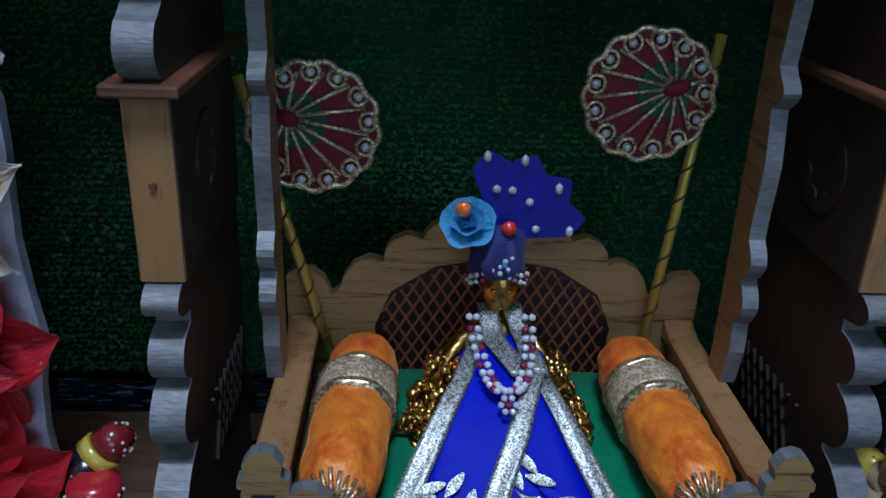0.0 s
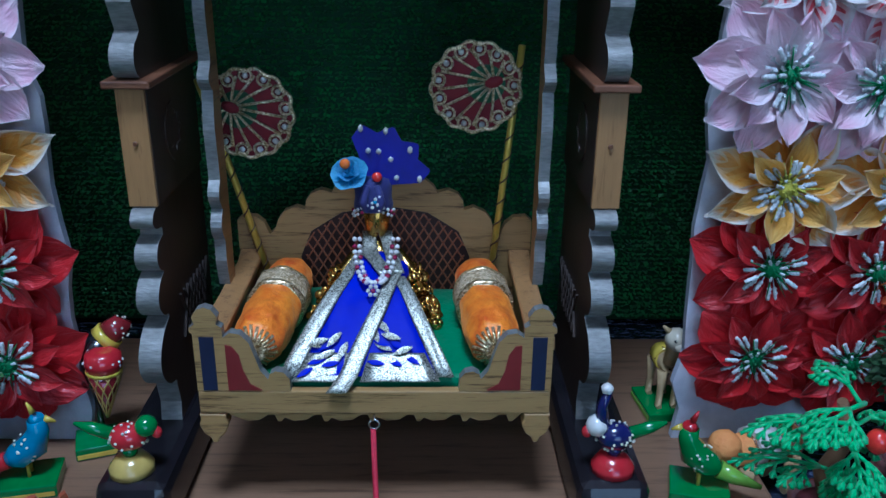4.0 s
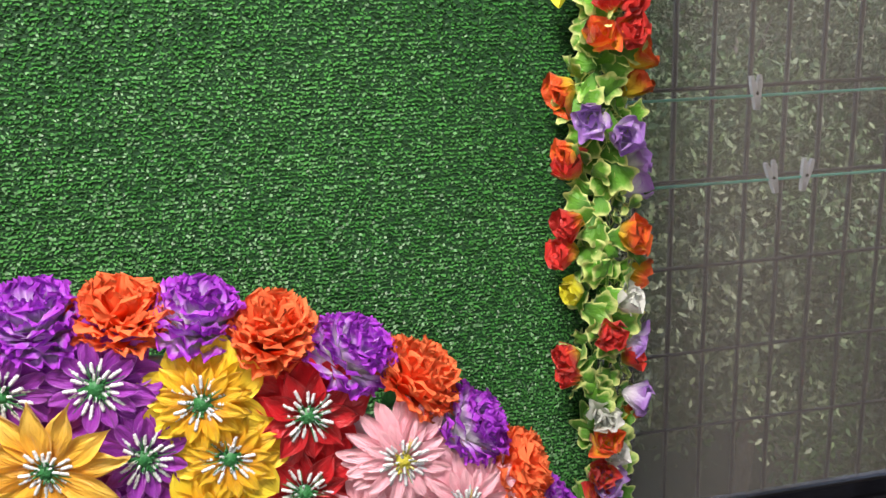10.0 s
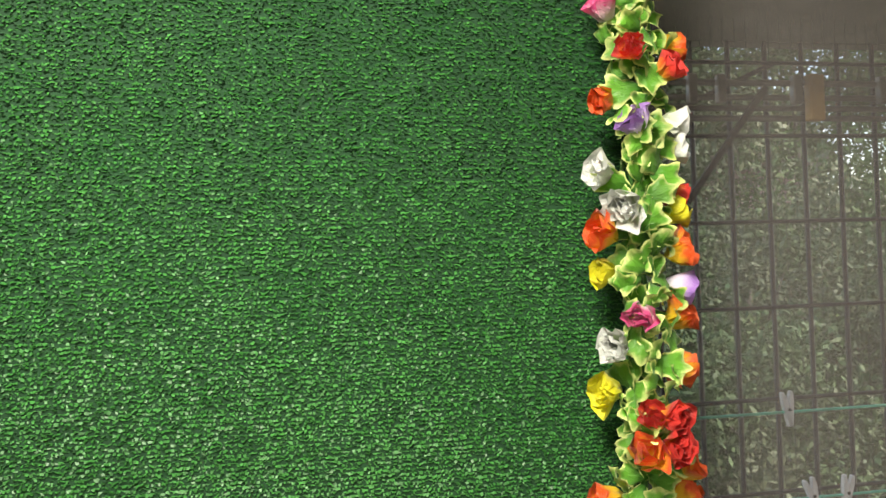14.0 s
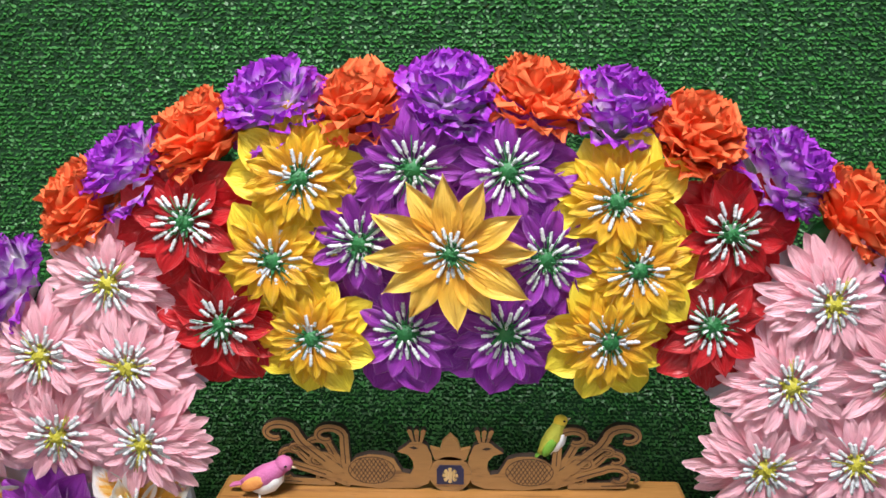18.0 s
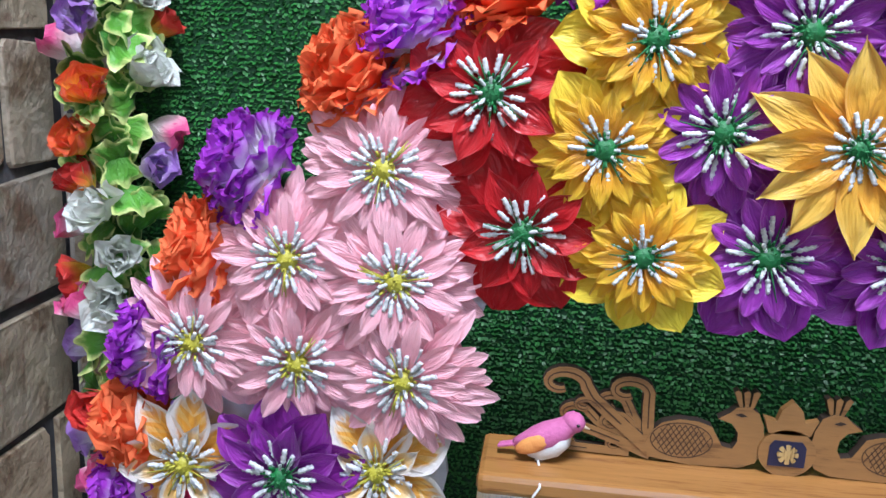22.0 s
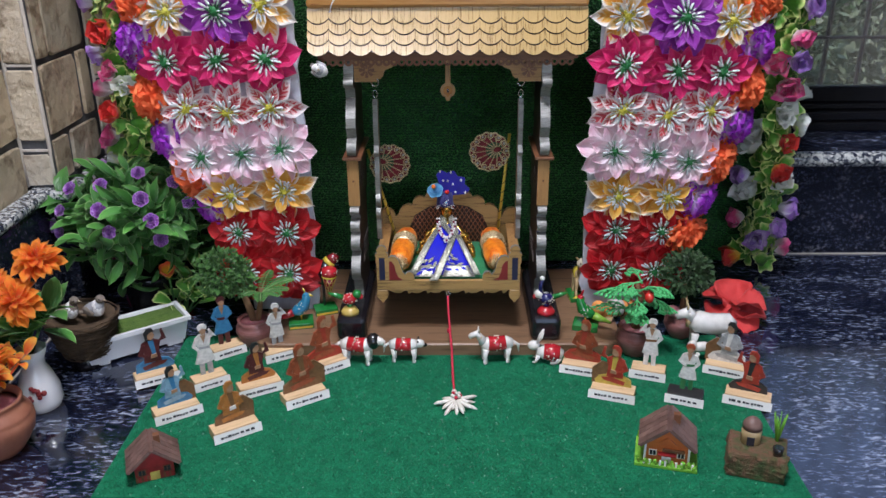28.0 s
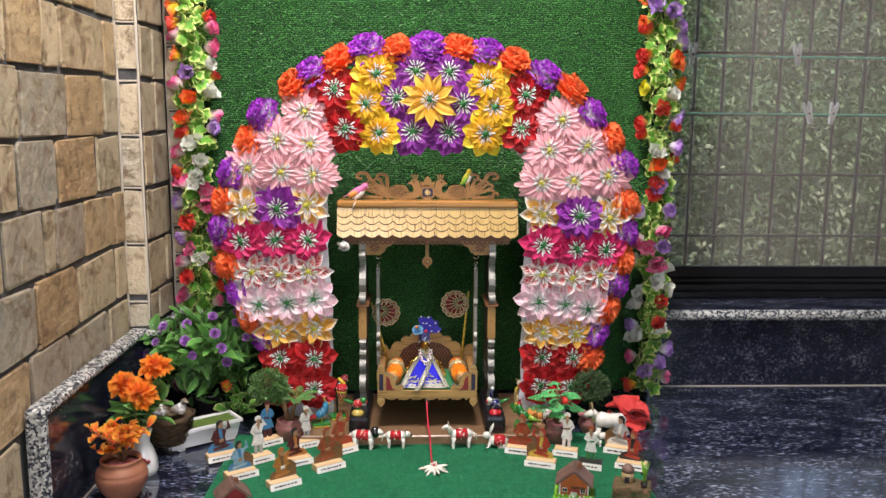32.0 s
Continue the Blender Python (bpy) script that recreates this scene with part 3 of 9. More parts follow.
# ---- stones of the wall ----
def rough_block(w, h, d, seed):
    """One dressed stone: w wide, h high, proud by d, with worn corners; its face looks to -y."""
    r = random.Random(seed)
    t = bmesh.new()
    o = [(-w / 2, -h / 2), (w / 2, -h / 2), (w / 2, h / 2), (-w / 2, h / 2)]
    c = min(w, h) * 0.09
    pts = []
    for k, (x, z) in enumerate(o):
        sx, sz = (1 if x < 0 else -1), (1 if z < 0 else -1)
        a, b = (x + sx * c * r.uniform(0.4, 1.2), z), (x, z + sz * c * r.uniform(0.4, 1.2))
        mid = ((x + sx * c * 0.3), (z + sz * c * 0.3))
        pts += [b, mid, a] if k in (0, 2) else [a, mid, b]
    j = [(x + r.uniform(-1, 1) * c * 0.42, z + r.uniform(-1, 1) * c * 0.42) for x, z in pts]
    back = [t.verts.new((x, 0.002, z)) for x, z in j]
    front = [t.verts.new((x * 0.99, -d * 0.8, z * 0.99)) for x, z in j]
    face = [t.verts.new((x * 0.965, -d * r.uniform(0.85, 1.15), z * 0.965)) for x, z in j]
    n = len(j)
    for p, q in ((back, front), (front, face)):
        for i in range(n):
            t.faces.new((p[i], p[(i + 1) % n], q[(i + 1) % n], q[i]))
    t.faces.new(face)
    bmesh.ops.recalc_face_normals(t, faces=t.faces[:])
    return t


def lay_stones(parent, place, lo, hi, joints, seed, bottom, top, step=0.1112, z_first=0.164):
    """Courses of stones between lo and hi; joints lists the known breaks of a course, the rest fall at random."""
    r = random.Random(seed)
    k = 0
    n0, n1 = round((bottom - z_first) / step), round((top - z_first) / step)
    for c in range(n0, n1):
        z0, z1 = max(bottom, z_first + c * step), z_first + (c + 1) * step
        known = list(joints.get(c, ()))
        end = hi if z0 > 0.15 else -0.441
        a = (known[0] if known else end)
        while a > lo:
            a -= r.choice((0.06, 0.10, 0.12, 0.14, 0.165))
            known.insert(0, a)
        cuts = [lo] + [v for v in known if lo + 0.03 < v < end - 0.02] + [end]
        for x0, x1 in zip(cuts, cuts[1:]):
            k += 1
            d = r.uniform(0.0040, 0.0062)
            ob = link("stone", rough_block(x1 - x0 - r.uniform(0.008, 0.0125), z1 - z0 - r.uniform(0.008, 0.0115), d, seed * 1000 + k), STONE, parent)
            ob.matrix_basis = place((x0 + x1) / 2, (z0 + z1) / 2)


lay_stones(wall_l, lambda a, z: pose(-0.626, a, z, 0, 0, 90), -1.50, 0.0575, {0: (-0.397, -0.242, -0.057), 1: (-0.365, -0.198, -0.005), 2: (-0.318, -0.278, -0.150, 0.0), 3: (-0.395, -0.255, -0.075), 4: (-0.370, -0.199, -0.023), 5: (-0.282, -0.215, -0.010)}, 1, -0.17, 1.28)
lay_stones(wall_p, lambda a, z: pose(-0.584, a, z, 0, 0, 90), 0.068, 0.236, {0: (0.128,), 1: (0.195,), 2: (0.108,), 3: (0.124,), 4: (0.098, 0.160), 5: (0.150,)}, 2, 0.206, 1.28)


def corner_strip(name, x0, x1, y, seed, cuts):
    """A narrow upright strip of stones in dark mortar between two raised beads of cream grout."""
    ob = setting(name, box(x0, x1, y, y + 0.006, 0.2055, 1.95), MORTAR, "narrow strip of stones between raised lines of cream grout", "wall")
    rr = random.Random(seed)
    for k, (za, zb) in enumerate(zip(cuts, cuts[1:])):
        if zb - za < 0.03:
            continue
        st = link("stone", rough_block(x1 - x0 - 0.0095, zb - za - 0.009, 0.0034, seed * 77 + k), STONE_PALE, ob)
        st.matrix_basis = pose((x0 + x1) / 2, y, (za + zb) / 2 - 0.002)
        part("grout_joint", box(x0 + 0.004, x1 - 0.004, y - 0.0022, y + 0.001, zb - 0.0022, zb + 0.0018, 0.0008), GROUT, ob)
    for x in (x0 + 0.0026, x1 - 0.0026):
        pts = [(x + rr.uniform(-0.0007, 0.0007), y + 0.0005, 0.2056 + 0.031 * i) for i in range(48)]
        part("grout_bead", tube(pts, [rr.uniform(0.0025, 0.0034) for _ in pts], 8), GROUT, ob, "raised cream grout line", smooth=True)
    return ob


corner_strip("wall_strip_1", -0.626, -0.579, 0.0605, 4, [0.207, 0.262, 0.275, 0.385, 0.500, 0.607, 0.715, 0.735, 0.83, 0.94, 1.05, 1.16, 1.27, 1.40])
corner_strip("wall_strip_2", -0.578, -0.522, 0.2375, 5, [0.207, 0.275, 0.335, 0.400, 0.475, 0.50, 0.575, 0.66, 0.718, 0.80, 0.88, 0.97, 1.05, 1.16, 1.27, 1.40])

# ---- the window ----
win = thing("window_1", pose(0, 0, 0), "black aluminium sliding window with an insect screen", "window", kind="structure")
part("window_frame", box(0.45, 2.5, 0.392, 0.455, 0.1975, 0.214, 0.002), BLACKMETAL, win)
part("window_track", box(0.45, 2.5, 0.400, 0.45, 0.2145, 0.232, 0.003), BLACKMETAL, win)
part("window_track", box(0.45, 2.5, 0.412, 0.445, 0.2325, 0.2445, 0.003), BLACKMETAL, win)
part("sash_rail", box(0.45, 2.5, 0.418, 0.44, 0.245, 0.275, 0.003), BLACKMETAL, win)
part("window_head_frame", box(0.45, 2.5, 0.40, 0.45, 1.58, 1.62, 0.003), BLACKMETAL, win)
part("sash_stile", box(2.44, 2.5, 0.418, 0.44, 0.275, 1.58, 0.003), BLACKMETAL, win)
part("sash_stile", box(0.45, 0.50, 0.418, 0.44, 0.275, 1.58, 0.003), BLACKMETAL, win)


def screen_mat():
    m, nt, b = nodes_of("grey_insect_mesh")
    b.inputs["Base Color"].default_value = (0.26, 0.24, 0.222, 1)
    b.inputs["Roughness"].default_value = 0.7
    tr, mx = nt.nodes.new("ShaderNodeBsdfTransparent"), nt.nodes.new("ShaderNodeMixShader")
    n = noise_node(nt, coords(nt), 900, 2)
    nt.links.new(math_node(nt, "ADD", math_node(nt, "MULTIPLY", n, 0.2), 0.15), mx.inputs[0])
    nt.links.new(tr.outputs[0], mx.inputs[1])
    nt.links.new(b.outputs[0], mx.inputs[2])
    nt.links.new(mx.outputs[0], nt.nodes["Material Output"].inputs["Surface"])
    return m


scr = part("insect_screen", box(0.50, 2.44, 0.4285, 0.4295, 0.275, 1.58), screen_mat(), win)
scr.visible_shadow = False

# ---- outside: grille, drying lines, trees ----
grille = thing("safety_grille", pose(0, 0, 0), "dark iron safety grille of upright and level bars", "grille", kind="structure")
GX = [0.2515 + 0.1015 * i for i in range(30)]
GZ = [-0.30, -0.105, 0.09, 0.273, 0.472, 0.663, 0.856, 1.047, 1.226, 1.406, 1.56]
bar_v = link("bar", tube([(0, 0, -0.8), (0, 0, 1.69)], 0.0066, 6), IRON, grille)
bar_v.matrix_basis = pose(GX[0], 1.30, 0)
for x in GX[1:]:
    share("bar", bar_v.data, grille, pose(x, 1.30, 0))
bar_h = link("cross_bar", tube([(0.2, 0, 0), (3.0, 0, 0)], 0.0046, 6), IRON, grille)
bar_h.matrix_basis = pose(0, 1.0, GZ[0])
for z in GZ[1:]:
    share("cross_bar", bar_h.data, grille, pose(0, 1.0, z))
mesh_bm = bmesh.new()
for i in range(104):
    tube([(0.3 + 0.0265 * i, 1.022, 0.1), (0.3 + 0.0265 * i, 1.022, 1.66)], 0.0006, 3, mesh_bm)
for i in range(58):
    tube([(0.3, 1.0235, 0.1 + 0.0265 * i), (3.0, 1.0235, 0.1 + 0.0265 * i)], 0.0006, 3, mesh_bm)
tagged(part("bird_net", mesh_bm, IRON, grille), kind="stuff")
LINE = pbr("green_nylon_cord", (0.06, 0.46, 0.32), (0.09, 0.54, 0.4), 80, 0.5)
PEG = pbr("grey_plastic", (0.55, 0.56, 0.58), (0.62, 0.63, 0.64), 60, 0.45)
LINES = [(0.668, 0.94), (0.843, 0.94)]
for z, y in LINES:
    ln = thing("clothes_line", pose(0.3, y, z), "thin green nylon clothes line outside the window", "clothes line", "clothes lines")
    part("cord", tube([(i * 0.3, 0, -0.004 * math.sin(i / 9 * math.pi)) for i in range(10)], 0.0030, 6), LINE, ln)


def peg(x, y, z, lean):
    e = thing("clothes_peg", pose(x, y, z, 0, lean, 0), "grey plastic clothes peg clipped on the line", "clothes peg", "clothes pegs")
    for s in (-1, 1):
        b = plate([(-0.005, -0.034), (0.004, -0.034), (0.006, 0.02), (0.003, 0.036), (-0.003, 0.036), (-0.005, 0.015)], 0.011, None, Matrix.Translation((s * 0.005, -0.005, 0)) @ Matrix.Rotation(s * 0.13, 4, "Y"), 0.001)
        part("jaw", b, PEG, e)
    part("spring", lathe([(0.0035, -0.007), (0.0035, 0.007)], 10, None, Matrix.Rotation(radians(90), 4, "X")), IRON, e)


peg(1.208, 0.94, 0.668, -16)
peg(1.285, 0.94, 0.668, 8)
peg(1.160, 0.94, 0.845, -6)
peg(0.830, 0.94, 0.845, 3)

FAR_LEAF = pbr("far_foliage", (0.036, 0.090, 0.024), (0.095, 0.165, 0.050), 3, 0.6, rand=0.3)
FAR_LEAF2 = pbr("far_pale_foliage", (0.065, 0.105, 0.042), (0.13, 0.165, 0.085), 3, 0.6)
BARK = pbr("grey_bark", (0.09, 0.075, 0.06), (0.15, 0.13, 0.11), 20, 0.8, bump=0.6, dist=0.004)


def far_tree(x, y, z0, h, spread, seed, mat_):
    rs = np.random.RandomState(seed)
    e = thing("tree", pose(x, y, z0), "leafy green tree or shrub outside beyond the grille", "tree", "trees outside")
    tr = tube([(0, 0, 0), (0.05, 0, h * 0.3), (-0.04, 0.05, h * 0.6), (0, 0, h * 0.9)], [0.05, 0.045, 0.03, 0.012], 8)
    limbs = []
    for k in range(14):
        a, s = rs.uniform(0, 6.28), rs.uniform(0.35, 1.0) * spread
        z = h * rs.uniform(0.15, 0.85)
        tip = (math.cos(a) * s, math.sin(a) * s * 0.6, z + h * rs.uniform(0.02, 0.2))
        limbs.append(tip)
        tube([(0, 0, z), (tip[0] * 0.5, tip[1] * 0.5, z + 0.06 * h), tip], [0.012, 0.009, 0.004], 6, tr)
    part("trunk", tr, BARK, e)
    c = []
    for tip in limbs + [(0, 0, h * 0.95)]:
        for k in range(rs.randint(5, 10)):
            p = np.array(tip) + rs.normal(0, 0.24 * spread, 3)
            m = rs.randint(190, 300)
            c.append(p + rs.normal(0, 0.12 * spread, (m, 3)))
    c = np.concatenate(c)
    n = len(c)
    d1, d2 = rs.normal(0, 1, (n, 3)), rs.normal(0, 1, (n, 3))
    d1 /= np.linalg.norm(d1, axis=1)[:, None]
    d2 = np.cross(d1, d2)
    d2 /= np.linalg.norm(d2, axis=1)[:, None]
    s = rs.uniform(0.014, 0.037, n)[:, None] * max(1.0, y / 5.0)
    v = np.stack([c - d1 * s, c + d2 * s * 0.4, c + d1 * s, c - d2 * s * 0.4], 1).reshape(-1, 3)
    part_ob = raw("crown", v.tolist(), np.arange(4 * n).reshape(-1, 4).tolist(), mat_, e)
    tagged(part_ob, kind="stuff")


for k, (x, y, h, s) in enumerate(((0.9, 3.1, 1.9, 0.7), (1.7, 2.9, 1.8, 0.7), (2.6, 3.2, 2.0, 0.8), (3.6, 3.0, 1.8, 0.8), (4.6, 3.3, 2.0, 0.8), (1.0, 4.4, 2.7, 0.9), (2.1, 4.0, 2.5, 0.9), (3.3, 4.6, 2.8, 1.0), (4.6, 4.4, 2.6, 1.0), (6.0, 5.0, 2.8, 1.1), (1.4, 6.2, 3.5, 1.3), (3.4, 6.6, 3.7, 1.4), (5.6, 6.6, 3.6, 1.4), (7.8, 7.0, 3.7, 1.5), (2.6, 12.0, 8.4, 2.7), (5.6, 12.6, 8.2, 2.7), (8.8, 12.0, 8.6, 2.8), (11.6, 13.0, 8.4, 2.8), (14.4, 13.0, 8.4, 2.8))):
    far_tree(x, y, -1.6, h, s, 20 + k, (FAR_LEAF, FAR_LEAF2)[k % 2])
house = thing("neighbour_house", pose(7.2, 16.0, -1.6), "pale pink rendered house half hidden behind trees", "house")
PINKWALL = pbr("pale_pink_render", (0.52, 0.40, 0.43), (0.44, 0.34, 0.37), 4, 0.8)
part("wall", box(-5.0, 5.0, 0.0, 6.0, 0.0, 4.6), PINKWALL, house)
part("roof", plate([(-5.4, 4.6), (5.4, 4.6), (4.0, 6.2), (-4.0, 6.2)], 6.4, None, Matrix.Translation((0, -0.2, 0.002))), pbr("grey_roof_sheet", (0.16, 0.15, 0.15), (0.22, 0.2, 0.2), 4, 0.7), house)
for wx in (-3.4, -1.2, 1.2, 3.4):
    part("window", box(wx - 0.5, wx + 0.5, -0.05, 0.02, 1.6, 3.0, 0.02), BLACKMETAL, house, "dark window pane")
setting("ground", box(-60, 60, 0.6, 120, -1.7, -1.6), pbr("far_ground", (0.10, 0.11, 0.06), (0.16, 0.14, 0.10), 0.8, 0.9), "shaded garden ground outside", "ground")

# concrete balcony slab above, drying rack of steel pipes under it
SLAB = pbr("grey_concrete", (0.22, 0.21, 0.20), (0.16, 0.15, 0.145), 9, 0.85, bump=0.3)
setting("balcony_slab", box(-0.6, 3.4, 0.56, 1.36, 1.69, 1.80), SLAB, "grey concrete balcony slab above the grille", "slab")
rack = thing("drying_rack", pose(0.3, 0.88, 1.49), "steel pipe drying rack hung under the balcony slab", "drying rack")
PIPE = pbr("dull_steel_pipe", (0.22, 0.20, 0.19), (0.14, 0.13, 0.12), 30, 0.4, 0.7)
for dy, dz in ((0.0, 0.0), (0.05, -0.018), (0.10, -0.03), (0.05, -0.06)):
    part("pipe", tube([(0.2, dy, dz), (2.6, dy, dz)], 0.006, 8), PIPE, rack)
part("brace", box(-0.006, 0.006, -0.004, 0.004, -0.15, 0.13, 0, None, pose(0.72, 0.0, -0.11, 0, 38, 0)), IRON, rack)
part("brace", box(-0.006, 0.006, -0.004, 0.004, -0.24, 0.24, 0, None, pose(0.80, 0.3, 0.02, 0, 66, 0)), IRON, rack)
for x in (0.64, 0.70, 0.86, 1.05):
    part("clip", box(-0.009, 0.009, -0.008, 0.008, -0.042, 0.014, 0.003, None, pose(x, -0.008, 0)), PIPE, rack)
part("hook_plate", box(-0.017, 0.017, -0.010, 0.010, -0.075, 0.016, 0.004, None, pose(0.90, -0.008, 0)), pbr("ochre_plastic", (0.45, 0.26, 0.07), (0.36, 0.2, 0.05), 60, 0.5), rack, "ochre plastic hook plate")

# ---- the flower arch ----
def oval(a, b, cz, n, power=1.0):
    return [(a * math.cos(t), cz + b * math.sin(t)) for t in (math.pi * i / n for i in range(n + 1))]


outer_o = [(0.295, 0.0227)] + [(0.315, 0.16), (0.345, 0.26), (0.367, 0.36)] + oval(0.372, 0.325, 0.43, 24) + [(-0.367, 0.36), (-0.345, 0.26), (-0.315, 0.16), (-0.295, 0.0227)]
inner_o = [(0.198, 0.0227), (0.196, 0.2), (0.200, 0.35), (0.205, 0.50)] + [(0.208 * math.cos(math.pi * i / 24), 0.535 + 0.085 * math.sin(math.pi * i / 24)) for i in range(25)] + [(-0.205, 0.50), (-0.200, 0.35), (-0.196, 0.2), (-0.198, 0.0227)]
def torn(pts, step, amp, seed):
    """The outline cut fine and set in and out a little, as a roughly cut sheet."""
    rr = random.Random(seed)
    out = [pts[0]]
    for (xa, za), (xb, zb) in zip(pts, pts[1:]):
        out += [(xa + (xb - xa) * k / step + rr.uniform(-amp, amp), za + (zb - za) * k / step + rr.uniform(-amp, amp) * 0.4) for k in range(1, step + 1)]
    return out


outer_o, inner_o = torn(outer_o, 8, 0.0022, 1), torn(inner_o, 8, 0.0036, 2)
arch = thing("arch_board", pose(0, 0.021, 0), "pale grey arch-shaped board covered with cloth flowers", "arch")
ab = bmesh.new()
n_ = len(outer_o)
rows_ = [[ab.verts.new((x, y, z)) for x, z in o] for o, y in ((outer_o, 0), (inner_o, 0), (inner_o, 0.006), (outer_o, 0.006))]
for a_ in range(4):
    for i_ in range(n_ - 1):
        ab.faces.new((rows_[a_][i_], rows_[a_][i_ + 1], rows_[(a_ + 1) % 4][i_ + 1], rows_[(a_ + 1) % 4][i_]))
for i_ in (0, n_ - 1):
    ab.faces.new([rows_[a_][i_] for a_ in range(4)])
bmesh.ops.recalc_face_normals(ab, faces=ab.faces[:])
part("board", ab, BOARD, arch)

STAMEN = pbr("white_beaded_stamen", (0.76, 0.77, 0.78), (0.40, 0.42, 0.45), 620, 0.5, bump=1.0, bscale=1200, dist=0.0006)
CORE_G = pbr("green_flower_centre", (0.01, 0.12, 0.035), (0.02, 0.2, 0.05), 300, 0.45, bump=0.8, dist=0.001)
CORE_Y = pbr("yellow_green_centre", (0.40, 0.36, 0.03), (0.5, 0.46, 0.05), 300, 0.45, bump=0.8, dist=0.001)
P = {
    "yellow": petal_mat("golden_yellow_satin", (0.78, 0.30, 0.012), (0.88, 0.56, 0.03), mid=(0.86, 0.42, 0.015)),
    "lemon": petal_mat("lemon_yellow_satin", (0.88, 0.50, 0.02), (0.93, 0.72, 0.05), mid=(0.91, 0.61, 0.03)),
    "violet": petal_mat("pale_rimmed_violet_satin", (0.26, 0.015, 0.30), (0.38, 0.05, 0.48), (0.62, 0.34, 0.70), 0.88, mid=(0.32, 0.03, 0.40)),
    "throat": petal_mat("orange_throat_petal", (0.80, 0.44, 0.04), (0.88, 0.70, 0.42), (0.88, 0.82, 0.72), 0.62, mid=(0.85, 0.52, 0.14)),
    "star": petal_mat("amber_yellow_satin", (0.86, 0.38, 0.03), (0.95, 0.64, 0.12), mid=(0.93, 0.52, 0.06), rough=0.34),
    "purple": petal_mat("violet_satin", (0.22, 0.010, 0.25), (0.33, 0.035, 0.42), (0.54, 0.24, 0.62), 0.92, mid=(0.28, 0.02, 0.35)),
    "red": petal_mat("scarlet_satin", (0.44, 0.006, 0.012), (0.58, 0.012, 0.018), rough=0.32, mid=(0.54, 0.009, 0.015)),
    "pink": petal_mat("pale_pink_satin", (0.90, 0.34, 0.42), (0.96, 0.53, 0.60), (0.97, 0.66, 0.72), 0.90, mid=(0.94, 0.45, 0.53), thin=0.2),
    "lily": petal_mat("orange_throated_white_petal", (0.80, 0.36, 0.03), (0.86, 0.80, 0.72), (0.88, 0.84, 0.80), 0.60, (0.84, 0.38, 0.03), mid=(0.85, 0.50, 0.12), vein_amount=0.85, tip_from=0.8),
    "lily_o": petal_mat("orange_streaked_cream_petal", (0.80, 0.36, 0.03), (0.86, 0.72, 0.48), (0.87, 0.80, 0.70), 0.70, (0.82, 0.34, 0.03), mid=(0.84, 0.42, 0.06), vein_amount=0.8, tip_from=0.95),
    "throat_o": petal_mat("orange_petal", (0.80, 0.38, 0.03), (0.86, 0.52, 0.12), (0.86, 0.70, 0.45), 0.84, mid=(0.84, 0.42, 0.05)),
    "magenta": petal_mat("magenta_satin", (0.46, 0.006, 0.085), (0.76, 0.03, 0.18), (0.84, 0.16, 0.34), 0.88, rough=0.30, mid=(0.68, 0.014, 0.145)),
    "redwhite": petal_mat("red_veined_white_petal", (0.66, 0.05, 0.06), (0.84, 0.76, 0.76), (0.85, 0.79, 0.79), 0.62, (0.62, 0.03, 0.05), mid=(0.78, 0.42, 0.42), vein_amount=0.9, tip_from=0.8),
    "lilac": petal_mat("lilac_pink_satin", (0.78, 0.66, 0.70), (0.86, 0.50, 0.62), (0.90, 0.74, 0.80), 0.76, mid=(0.88, 0.70, 0.76), rough=0.36, thin=0.22),
    "carn_o": petal_mat("vermilion_ruffled_cloth", (1.0, 0.17, 0.05), (1.0, 0.25, 0.095), (1.0, 0.32, 0.14), 0.94, rough=0.8, mid=(1.0, 0.20, 0.07), thin=0.42, fold=0.6, gloss=0.08, sheen=0.0),
    "carn_p": petal_mat("violet_white_ruffled_cloth", (0.97, 0.95, 0.97), (0.48, 0.07, 0.68), (0.58, 0.18, 0.76), 0.97, rough=0.55, mid=(0.97, 0.95, 0.98), tip_from=0.91, thin=0.42, fold=0.6, gloss=0.08, sheen=0.0),
}
